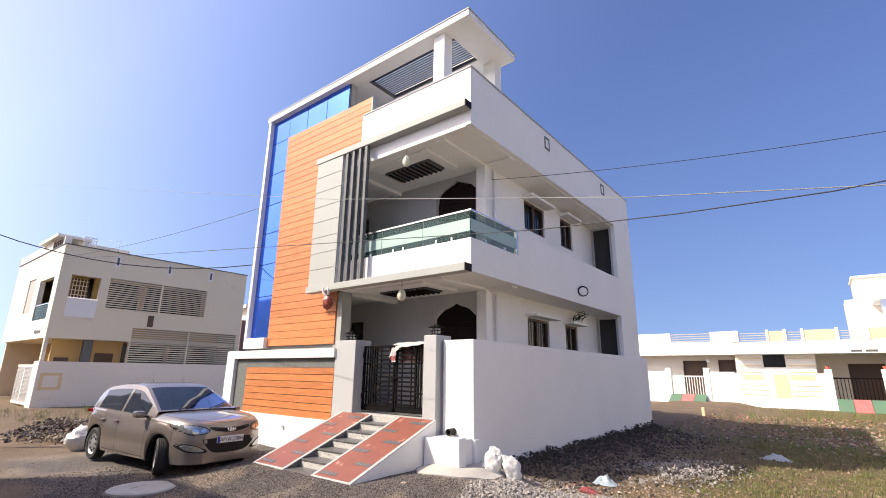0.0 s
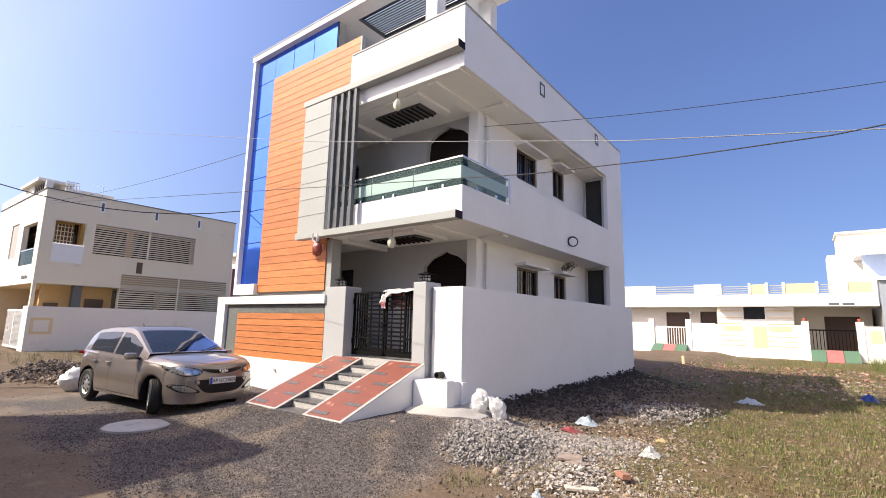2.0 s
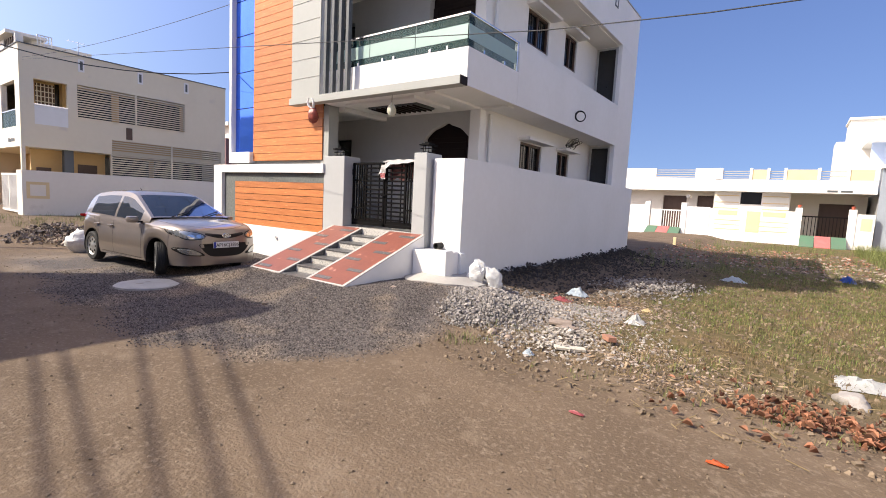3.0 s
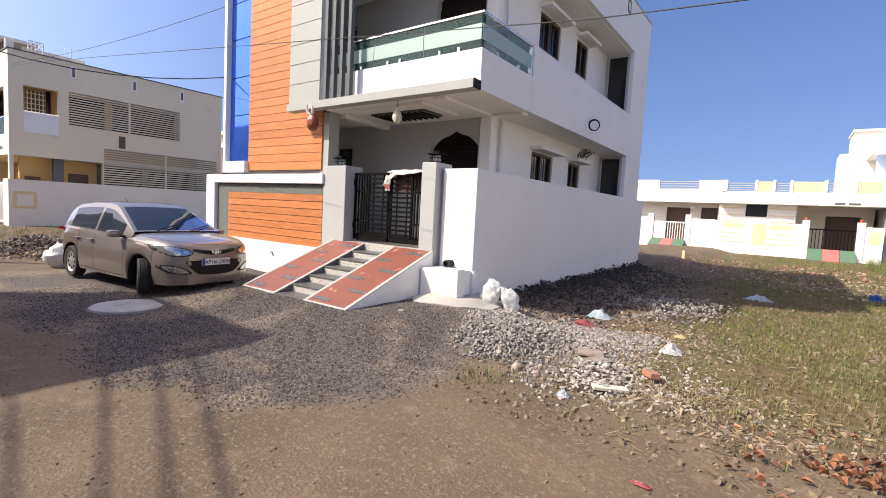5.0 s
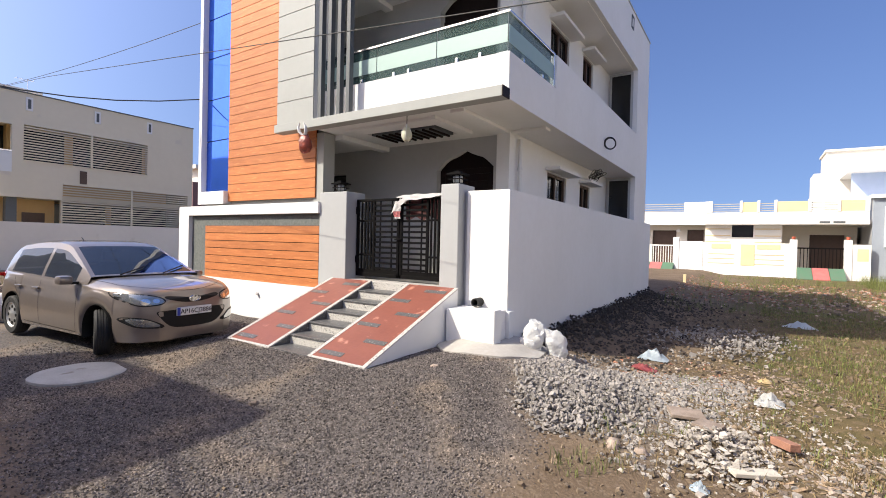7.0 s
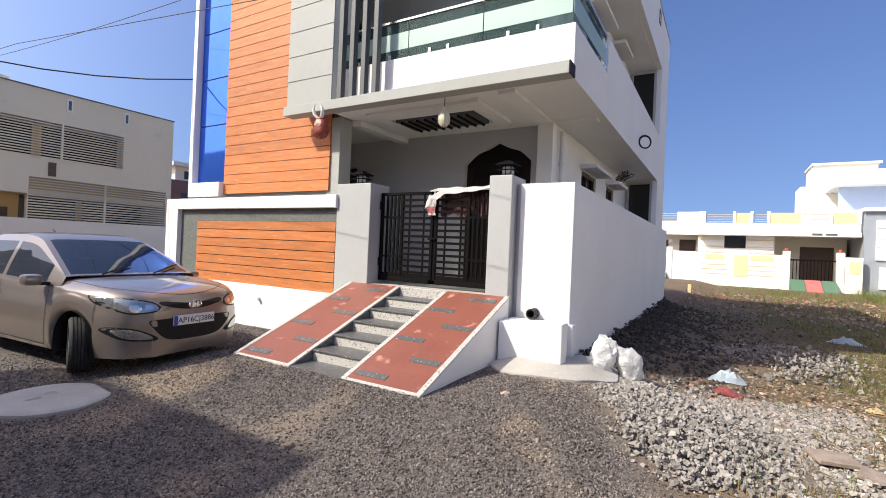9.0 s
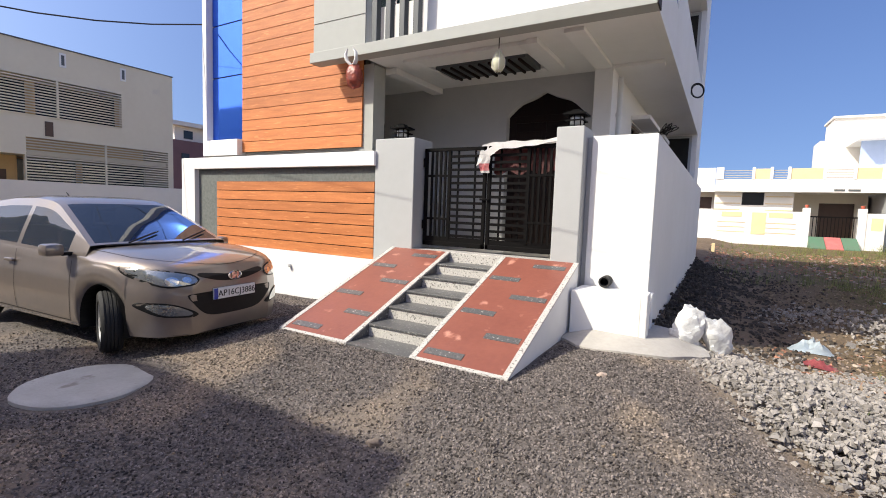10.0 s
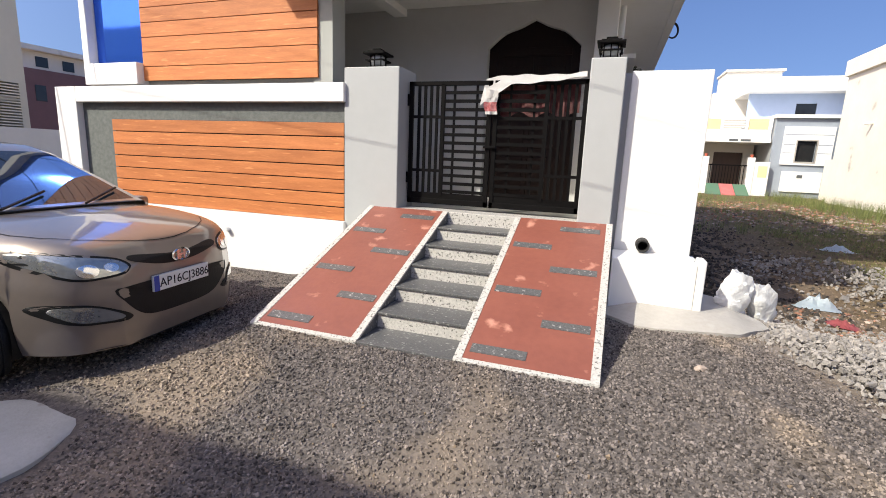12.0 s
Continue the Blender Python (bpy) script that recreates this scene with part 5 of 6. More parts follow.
for k in range(1, 4):
    part("lattice_bar", boxes(((-26.27, 0.35 + 0.15 * k - 0.015, 8.0), (-26.25, 0.35 + 0.15 * k + 0.015, 8.56))), WHITE, lattice)
    part("lattice_bar", boxes(((-26.275, 0.39, 8.0 + 0.14 * k - 0.015), (-26.272, 0.91, 8.0 + 0.14 * k + 0.015))), WHITE, lattice)
for k in range(5):
    part("grille_bar", boxes(((-27.95, 0.65 + 0.16 * k, 5.2), (-27.93, 0.69 + 0.16 * k, 6.5))), CREAM, gw)
    part("grille_bar", boxes(((-27.95, 0.6, 5.3 + 0.26 * k), (-27.928, 1.4, 5.34 + 0.26 * k))), CREAM, gw)
part("sign_bars", boxes(((-28.4, -0.47, 3.32), (-28.15, -0.45, 3.5)), ((-28.1, -0.47, 3.30), (-27.9, -0.45, 3.46)), ((-27.85, -0.47, 3.32), (-27.5, -0.45, 3.48)), ((-27.45, -0.47, 3.32), (-27.2, -0.45, 3.46))), DARKGREY, lh, "unreadable dark lettering")
lw = thing("boundary_wall", (-24, 4.6, -0.2), "cream street wall with a yellow painted frame", "boundary wall")
each("wall_body", boxes(((-24.15, -0.9, -0.3), (-24.0, 10.6, 1.86)), ((-24.9, -0.9, -0.3), (-24.15, -0.75, 1.86))), CREAM, lw)
part("painted_frame", boxes(((-23.998, -0.75, 0.55), (-23.985, 0.1, 0.68)), ((-23.998, -0.75, 1.2), (-23.985, 0.1, 1.33)), ((-23.998, -0.75, 0.68), (-23.985, -0.62, 1.2)), ((-23.998, -0.03, 0.68), (-23.985, 0.1, 1.2))), YELLOW, lw, "yellow painted frame")
lg = thing("gate", (-26.3, -0.85, -0.2), "white steel street gate of the beige house", "gate")
part("gate_frame", boxes(((-27.9, -0.88, -0.15), (-24.95, -0.84, -0.05)), ((-27.9, -0.88, 1.6), (-24.95, -0.84, 1.7)), ((-26.45, -0.88, -0.05), (-26.35, -0.84, 1.6))), WHITE, lg)
for k in range(16):
    part("gate_bar", boxes(((-27.85 + k * 0.18, -0.875, -0.05), (-27.80 + k * 0.18, -0.845, 1.6))), WHITE, lg)
ant = bmesh.new()
cyl(ant, (-27.5, 2.4, 6.9), (-27.5, 2.4, 9.0), 0.02, n=6)
cyl(ant, (-27.5, 1.9, 8.95), (-27.5, 2.7, 8.95), 0.012, n=6)
for y in (1.95, 2.15, 2.35, 2.6):
    cyl(ant, (-27.7, y, 8.95), (-27.3, y, 8.95), 0.008, n=6)
tagged(new("antenna", finish(ant, "antenna", STEEL)), "thin television antenna on the beige house roof", "antenna")

fh = thing("house", (-42, 22, -0.2), "distant maroon and cream house behind the street", "house")
part("lower_wall", boxes(((-46, 17.6, -0.2), (-40, 26, 6.4))), PINKWALL, fh, "faded maroon wall")
part("upper_wall", boxes(((-45.5, 18.2, 6.4), (-40.3, 25.5, 7.6))), CREAM, fh)
part("roof", boxes(((-46, 17.6, 7.6), (-39.6, 26, 7.95))), CREAM, fh, "cream roof edge")
for y in (19.0, 20.8, 22.6):
    each("window", boxes(((-40.3, y, 6.6), (-40.25, y + 0.8, 7.3))), BLACKVOID, fh, "dark window")
for y in (18.6, 20.9):
    each("window", boxes(((-40, y, 4.2), (-39.96, y + 0.7, 5.3))), BLACKVOID, fh, "dark window")

# ---- row of houses beyond the open plot ----
Y0 = 30.0


def gate_and_wall(parent, x0, x1, gate0, gate1, z, paint, stripes):
    each("street_wall", boxes(((x0, Y0 - 0.2, -0.4), (gate0, Y0, z)), ((gate1, Y0 - 0.2, -0.4), (x1, Y0, z))), paint, parent)
    for s in stripes:
        part("wall_stripe", boxes(((s[0], Y0 - 0.22, s[2]), (s[1], Y0 - 0.2, s[3]))), YELLOW, parent, "yellow painted panel")
    g = part("street_gate", boxes(((gate0, Y0 - 0.12, 1.55), (gate1, Y0 - 0.08, 1.63))), BLACKMETAL if paint is not WHITE else WHITE, parent)
    part("gate_rail", boxes(((gate0, Y0 - 0.12, 0.2), (gate1, Y0 - 0.08, 0.3))), BLACKMETAL if paint is not WHITE else WHITE, g)
    n = int((gate1 - gate0) / 0.16)
    for i in range(n + 1):
        x = gate0 + (gate1 - gate0) * i / n
        part("gate_bar", boxes(((x - 0.02, Y0 - 0.115, 0.2), (x + 0.02, Y0 - 0.085, 1.6))), BLACKMETAL if paint is not WHITE else WHITE, g)
    for s in (gate0, gate1):
        part("gate_post", boxes(((s - 0.18, Y0 - 0.25, -0.4), (s + 0.18, Y0 + 0.1, z + 0.25)), bevel=0.01), paint, parent)
    w = (gate1 - gate0) / 2.0
    xm = (gate0 + gate1) / 2
    for a, b, mm in ((xm - 1.1, xm - 0.4, GREENPAINT), (xm + 0.4, xm + 1.1, GREENPAINT), (xm - 0.38, xm + 0.38, REDPAINT)):
        part("street_ramp", prism(bmesh.new(), [(Y0 - 1.5, -0.3), (Y0 - 0.2, -0.3), (Y0 - 0.2, 0.42), (Y0 - 1.5, -0.2)], 0, a, b), mm, parent, "painted ramp strip")


WHITE2 = mat("warm_white_paint", (0.80, 0.78, 0.74), (0.76, 0.74, 0.69), 0.8, 0.7, 0.5, 0.04, 50)
ha = thing("house", (-3.0, 34, -0.2), "white single-storey house with roof parapet and brown door", "house")
part("front_wall", wall_y(bmesh.new(), Y0 + 2.2, Y0 + 2.4, -7.0, 0.0, -0.4, 3.1, [(-3.5, -1.9, 0.2, 2.7), (-1.2, -0.15, 0.2, 2.75)]), CREAM, ha)
each("body", boxes(((-7.0, Y0 + 4.0, -0.4), (0.0, Y0 + 10, 3.1)), ((-7.0, Y0 + 2.4, -0.4), (-6.8, Y0 + 4, 3.1))), CREAM, ha)
part("roof", boxes(((-7.2, Y0 + 1.0, 3.05), (0.0, Y0 + 10, 3.25))), WHITE2, ha)
part("parapet", wall_y(bmesh.new(), Y0 + 1.0, Y0 + 1.15, -7.2, -0.02, 3.25, 4.62, [(-3.9, -1.3, 3.95, 4.62)]), WHITE2, ha)
for k in range(4):
    part("parapet_rail", boxes(((-3.9, Y0 + 1.05, 4.0 + k * 0.16), (-1.3, Y0 + 1.1, 4.06 + k * 0.16))), CEMENT, ha)
each("door", boxes(((-3.5, Y0 + 2.42, 0.2), (-1.9, Y0 + 2.5, 2.7)), ((-1.2, Y0 + 2.42, 0.2), (-0.15, Y0 + 2.5, 2.75))), WINWOOD, ha, "brown wooden door")
part("lamp_globe", lathe(bmesh.new(), [(0.01, 0), (0.12, 0.06), (0.15, 0.15), (0.1, 0.26), (0.01, 0.3)], (-1.7, Y0 + 1.6, 2.5), 14), WHITE, ha, "white globe lamp", smooth=True)
gate_and_wall(ha, -7.2, 0.0, -4.0, -1.6, 1.9, WHITE, [])
hb = thing("house", (4.1, 34, -0.2), "white and yellow single-storey house with pillared verandah", "house")
part("front_wall", wall_y(bmesh.new(), Y0 + 1.2, Y0 + 1.4, 0.02, 4.3, -0.4, 3.1, [(1.57, 2.78, 2.23, 3.04)]), WHITE2, hb)
part("back_wall", wall_y(bmesh.new(), Y0 + 3.6, Y0 + 3.8, 4.3, 8.3, -0.4, 3.1, [(5.9, 7.7, 0.2, 2.5)]), CREAM, hb)
each("body", boxes(((0.02, Y0 + 5.5, -0.4), (8.3, Y0 + 11, 3.1)), ((4.2, Y0 + 1.4, -0.4), (4.35, Y0 + 3.6, 3.1))), CREAM, hb)
for z in (2.3, 2.75, 1.9):
    each("band", boxes(((0.05, Y0 + 1.17, z), (1.5, Y0 + 1.2, z + 0.06)), ((2.85, Y0 + 1.17, z), (4.25, Y0 + 1.2, z + 0.06))), YELLOW, hb, "thin yellow wall band")
each("window", boxes(((1.57, Y0 + 1.42, 2.23), (2.78, Y0 + 1.46, 3.04))), BLACKVOID, hb, "dark sliding window")
each("door", boxes(((5.9, Y0 + 3.82, 0.2), (7.7, Y0 + 3.9, 2.5))), WINWOOD, hb, "brown double door")
part("roof", boxes(((0.0, Y0 + 0.4, 3.05), (8.4, Y0 + 11, 3.3))), WHITE2, hb)
each("parapet", boxes(((0.02, Y0 + 0.6, 3.3), (8.4, Y0 + 0.75, 3.85))), WHITE2, hb)
for a, b in ((0.02, 0.45), (2.0, 2.15), (2.95, 3.1), (3.85, 4.0), (5.55, 5.7), (6.95, 7.1), (8.2, 8.4)):
    part("parapet_post", boxes(((a, Y0 + 0.55, 3.85), (b, Y0 + 0.8, 4.6))), WHITE2, hb)
for a, b in ((2.15, 2.95), (4.0, 5.55), (7.1, 8.2)):
    part("parapet_panel", boxes(((a, Y0 + 0.6, 3.85), (b, Y0 + 0.74, 4.5))), YELLOW, hb, "yellow parapet panel")
for a, b in ((0.45, 2.0), (3.1, 3.85), (5.7, 6.95)):
    for k in range(4):
        part("parapet_rail", boxes(((a, Y0 + 0.65, 3.92 + 0.15 * k), (b, Y0 + 0.7, 3.97 + 0.15 * k))), CEMENT, hb)
part("sign_bars", boxes(((6.1, Y0 + 0.38, 3.12), (6.6, Y0 + 0.4, 3.24)), ((6.75, Y0 + 0.38, 3.12), (7.3, Y0 + 0.4, 3.24))), DARKGREY, hb, "unreadable dark lettering")
gate_and_wall(hb, 0.02, 8.4, 4.85, 7.4, 1.85, WHITE2, [(2.14, 2.88, 0.4, 1.75), (0.5, 1.6, 1.45, 1.75), (3.0, 4.2, 1.45, 1.75), (7.8, 8.3, 0.9, 1.6)])
for k in range(3):
    each("wall_band", boxes(((0.3, Y0 - 0.225, 0.5 + 0.3 * k), (1.8, Y0 - 0.2, 0.54 + 0.3 * k)), ((2.8, Y0 - 0.225, 0.5 + 0.3 * k), (4.4, Y0 - 0.2, 0.54 + 0.3 * k))), YELLOW, hb)
POT = mat("red_flower_pot", (0.5, 0.12, 0.07), (0.4, 0.09, 0.05), 0.8, 5, 0.5)
for x in (4.85, 7.4):
    tp = tagged(new("flower_pot", finish(lathe(bmesh.new(), [(0.05, 0), (0.07, 0.02), (0.10, 0.14), (0.11, 0.18), (0.02, 0.19)], (x, Y0 - 0.08, 2.1), 14), "flower_pot", POT, True)), "small red flower pot on a gate post", "flower pot", "gate post pots")
SLATE = mat("blue_grey_paint", (0.30, 0.335, 0.38), (0.26, 0.29, 0.335), 0.8, 2, 0.5)
hc = thing("house", (10.5, 35, -0.2), "pale blue and grey two-storey house with white frames", "house")
part("front_wall", wall_y(bmesh.new(), Y0 + 0.3, Y0 + 0.5, 8.5, 12.2, -0.4, 4.6, [(9.75, 10.75, 1.95, 3.2)]), SLATE, hc, "blue-grey painted border")
part("white_panel", wall_y(bmesh.new(), Y0 + 0.2, Y0 + 0.298, 9.0, 11.6, 1.75, 4.05, [(9.75, 10.75, 1.95, 3.2)]), WHITE, hc, "white wall panel")
part("white_panel", boxes(((9.2, Y0 + 0.2, 0.1), (11.3, Y0 + 0.298, 1.35))), WHITE, hc, "white wall panel")
each("window", boxes(((9.75, Y0 + 0.42, 1.95), (10.75, Y0 + 0.46, 3.2))), BLACKVOID, hc, "dark framed window")
each("wall_line", boxes(((9.05, Y0 + 0.19, 2.45), (9.65, Y0 + 0.2, 2.49)), ((10.85, Y0 + 0.19, 2.45), (11.55, Y0 + 0.2, 2.49)), ((9.05, Y0 + 0.19, 2.95), (9.65, Y0 + 0.2, 2.99)), ((10.85, Y0 + 0.19, 2.95), (11.55, Y0 + 0.2, 2.99)), ((9.05, Y0 + 0.19, 3.55), (11.55, Y0 + 0.2, 3.59))), SLATE, hc, "thin grey groove line")
part("vent", boxes(((10.0, Y0 + 0.19, 0.95), (10.3, Y0 + 0.2, 1.15))), DARKGREY, hc, "small dark wall vent")
part("window_frame", boxes(((9.68, Y0 + 0.17, 1.88), (9.75, Y0 + 0.3, 3.27)), ((10.75, Y0 + 0.17, 1.88), (10.82, Y0 + 0.3, 3.27)), ((9.75, Y0 + 0.17, 3.2), (10.75, Y0 + 0.3, 3.27)), ((9.75, Y0 + 0.17, 1.88), (10.75, Y0 + 0.3, 1.95))), CEMENT, hc)
each("body", boxes(((8.5, Y0 + 0.5, -0.4), (8.7, Y0 + 9, 4.6)), ((8.7, Y0 + 8, -0.4), (14, Y0 + 9, 4.6))), GREY, hc)
part("roof", boxes(((8.4, Y0 + 0.1, 4.55), (14, Y0 + 9, 4.75))), WHITE, hc)
part("upper_wall", wall_y(bmesh.new(), Y0 + 8.0, Y0 + 8.2, 8.5, 18.0, 4.7, 7.3, [(11.6, 12.9, 5.4, 6.3), (15.0, 16.2, 5.4, 6.3)]), BLUEPAINT, hc, "pale blue upper wall")
each("window", boxes(((11.6, Y0 + 8.12, 5.4), (12.9, Y0 + 8.16, 6.3)), ((15.0, Y0 + 8.12, 5.4), (16.2, Y0 + 8.16, 6.3))), BLACKVOID, hc, "dark upper window")
part("upper_roof", boxes(((8.2, Y0 + 6.6, 7.0), (18.2, Y0 + 13, 8.0)), bevel=0.02), WHITE, hc, "white upper fascia")
each("stair_tower", boxes(((7.4, Y0 + 11.5, 3.0), (11.3, Y0 + 15.0, 9.2)), ((6.7, Y0 + 11.9, 3.0), (7.4, Y0 + 15.0, 7.6))), CREAM, hc, "cream stair tower")
part("stair_tower_cap", boxes(((7.3, Y0 + 11.3, 9.2), (11.5, Y0 + 15.2, 9.35))), CREAM, hc)
scoot = thing("scooter", (11.6, Y0 - 0.8, -0.24), "dark scooter parked at the pale blue house", "scooter")
part("scooter_body", boxes(((11.3, Y0 - 1.4, 0.1), (11.6, Y0 - 0.3, 0.5)), ((11.35, Y0 - 0.75, 0.5), (11.55, Y0 - 0.3, 0.66)), ((11.38, Y0 - 1.45, 0.3), (11.52, Y0 - 1.3, 0.85)), bevel=0.04), RUBBER, scoot)
for y in (Y0 - 1.5, Y0 - 0.35):
    part("wheel", cyl(bmesh.new(), (11.39, y, 0.02), (11.51, y, 0.02), 0.26, n=20), RUBBER, scoot)
part("handlebar", cyl(bmesh.new(), (11.15, Y0 - 1.4, 0.85), (11.75, Y0 - 1.4, 0.85), 0.02, n=8), BLACKMETAL, scoot)
STAINED = mat("stained_cream_plaster", (0.80, 0.74, 0.64), (0.74, 0.67, 0.56), 0.9, 0.9, 0.5, 0.2, 30, spots=(0.34, 0.29, 0.24), spot_scale=0.9, spot_at=0.64)
hd = thing("house", (12.0, 21.5, -0.2), "stained cream house side wall beside the plot", "house")
each("body", boxes(((10.2, 17.0, -0.4), (16, 26.0, 6.2))), STAINED, hd)
each("parapet", boxes(((10.05, 16.9, 6.2), (16.1, 26.1, 7.0)), bevel=0.02), STAINED, hd)
part("spout", cyl(bmesh.new(), (9.85, 22.5, 3.6), (10.25, 22.5, 3.65), 0.06), PVC, hd)
part("side_wall", boxes(((10.9, 26.1, -0.4), (11.1, 29.0, 2.1))), STAINED, hd)

# ---- house opposite, out of view, whose shade lies on the street ----
op = thing("house", (-12, -12, -0.2), "plain cream house across the street", "house")
each("body", boxes(((-40, -20, -0.4), (-9.9, -9.26, 4.85))), CREAM, op)
part("roof_post", boxes(((-14.76, -9.45, 4.85), (-14.66, -9.3, 7.9))), CREAM, op)
part("upper_floor", boxes(((-40, -20, 4.85), (-15, -12.0, 6.8))), CREAM, op)
part("stair_block", boxes(((-9.9, -20, -0.4), (-5.97, -9.26, 7.0))), CREAM, op)
part("far_block", boxes(((-30, -40, -0.4), (30, -24, 7.0))), CREAM, op)
# Unseen extra block, added only to cut sky light on the street.
part("side_block", boxes(((-5.0, -21, -0.4), (22, -13.0, 5.6))), CREAM, op)

# ---- overhead cables ----
CABLE = mat("black_cable", (0.02, 0.02, 0.02), (0.03, 0.03, 0.03), 0.6, 5, 0.4)
CABLEG = mat("weathered_grey_cable", (0.30, 0.30, 0.29), (0.2, 0.2, 0.2), 0.5, 5, 0.4)


def cable(points, r, label, material=CABLE, sag=0.0):
    bm = bmesh.new()
    pts = []
    for p, q in zip(points, points[1:]):
        p, q = Vector(p), Vector(q)
        k = 14
        for i in range(k):
            u = i / k
            c = p.lerp(q, u)
            c.z -= sag * 4 * u * (1 - u)
            pts.append(c)
    pts.append(Vector(points[-1]))
    for p, q in zip(pts, pts[1:]):
        cyl(bm, p, q, r, n=6, caps=False)
    return tagged(new("overhead_cable", finish(bm, "overhead_cable", material, True)), label, "cable", "overhead cables")


cable([(-27, -2.5, 10.9), (-1.0, -2.5, 4.25), (3.6, -2.5, 3.24), (5.45, -2.5, 2.92), (14.1, -2.5, 2.6)], 0.0045, "thin pale overhead service cable", CABLEG)
cable([(-26.1, -0.3, 7.2), (-9.2, -2.3, 4.55), (1.5, -2.5, 3.22), (2.6, -2.5, 3.09), (4.0, -2.5, 2.99), (5.1, -2.5, 2.95), (14.1, -2.5, 3.3)], 0.0055, "thin black overhead service cable")
cable([(-8.05, 0.2, 4.59), (-14.71, -9.3, 7.81)], 0.013, "black twisted cable running to the house", CABLE, 1.43)
cable([(-8.05, 0.25, 6.4), (-26.1, -0.3, 7.3)], 0.008, "thin overhead cable running to the house", CABLE, 0.2)
cable([(-0.9, 2.0, 6.1), (6.35, 3.94, 5.88), (14.1, 5.0, 5.9)], 0.007, "thin black cable from the house wall", CABLE, 0.1)
cp = thing("house", (18, 0, -0.2), "plain cream house at the plot side", "house")
part("body", boxes(((14.0, -8.0, -0.4), (24.0, 6.0, 6.2))), CREAM, cp)
for a, b in (((-0.61, -5.79), (1.78, -6.28)), ((0.69, -5.84), (1.98, -6.11)), ((-0.51, -4.98), (2.21, -5.91)), ((-0.21, -4.67), (2.44, -5.71)), ((0.01, -4.43), (2.66, -5.52))):
    h = 6.0
    p0 = Vector((a[0] - 0.711 * h, a[1] - 0.856 * h, h - 0.2))
    d = (Vector((b[0], b[1], 0)) - Vector((a[0], a[1], 0))).normalized()
    cable([p0 - d * 1.9, p0 + d * 24], 0.021, "thick bundled street cable")

# ---- loose ground cover ----
rng = np.random.default_rng(7)
CUBE = np.array([(-1, -1, -1), (1, -1, -1), (1, 1, -1), (-1, 1, -1), (-1, -1, 1), (1, -1, 1), (1, 1, 1), (-1, 1, 1)], float) * 0.5
CUBE_F = np.array([(0, 3, 2, 1), (4, 5, 6, 7), (0, 1, 5, 4), (1, 2, 6, 5), (2, 3, 7, 6), (3, 0, 4, 7)])


def stones(name, xy, size, material, label, category, flat=(0.45, 0.9), sink=0.25, lift=None, long=1.0):
    """Crushed, irregular lumps lying on the ground, as one mesh."""
    n = len(xy)
    v = np.repeat(CUBE[None], n, 0) * (1 + rng.uniform(-0.5, 0.45, (n, 8, 3)))
    v[:, 4:, :2] *= rng.uniform(0.45, 0.95, (n, 1, 1))
    s = np.stack([size * rng.uniform(0.7, 1.3, n), size * rng.uniform(0.55, 1.0, n), size * rng.uniform(*flat, n)], -1)
    s[:, 0] *= long
    v = v * s[:, None, :]
    ax = rng.normal(size=(n, 3)) * np.array([0.35, 0.35, 1])
    ang = rng.uniform(0, 6.283, n)
    tx, ty = rng.normal(0, 0.35, n), rng.normal(0, 0.35, n)
    c, sn = np.cos(ang)[:, None], np.sin(ang)[:, None]
    x, y, z = v[..., 0], v[..., 1], v[..., 2]
    x, y = x * c - y * sn, x * sn + y * c
    y, z = y * np.cos(tx)[:, None] - z * np.sin(tx)[:, None], y * np.sin(tx)[:, None] + z * np.cos(tx)[:, None]
    x, z = x * np.cos(ty)[:, None] + z * np.sin(ty)[:, None], -x * np.sin(ty)[:, None] + z * np.cos(ty)[:, None]
    gz_ = height(xy[:, 0], xy[:, 1]) + s[:, 2] * (0.5 - sink)
    if lift is not None:
        gz_ = gz_ + lift
    pts = np.stack([x + xy[:, :1], y + xy[:, 1:2], z + gz_[:, None]], -1).reshape(-1, 3)
    faces = (CUBE_F[None] + np.arange(n)[:, None, None] * 8).reshape(-1, 4)
    me = bpy.data.meshes.new(name)
    me.from_pydata(pts.tolist(), [], faces.tolist())
    me.materials.append(material)
    return tagged(new(name, me), label, category, kind="stuff")


def scatter(n, x0, x1, y0, y1, density=None):
    p = np.stack([rng.uniform(x0, x1, n), rng.uniform(y0, y1, n)], -1)
    if density is not None:
        p = p[rng.uniform(0, 1, n) < density(p[:, 0], p[:, 1])]
    # nothing inside walls, ramp or apron
    inside = ((p[:, 0] > -8.2) & (p[:, 0] < 0.02) & (p[:, 1] > -0.22)) | ((p[:, 0] > -3.28) & (p[:, 0] < -0.68) & (p[:, 1] > -2.07)) | (np.hypot(p[:, 0] + 3.72, p[:, 1] + 3.6) < 0.52)
    return p[~inside]


def blob(cx, cy, rx, ry):
    return lambda x, y: np.clip(1.25 - ((x - cx) / rx) ** 2 - ((y - cy) / ry) ** 2 + 0.5 * waves(x * 2, y * 2), 0, 1)


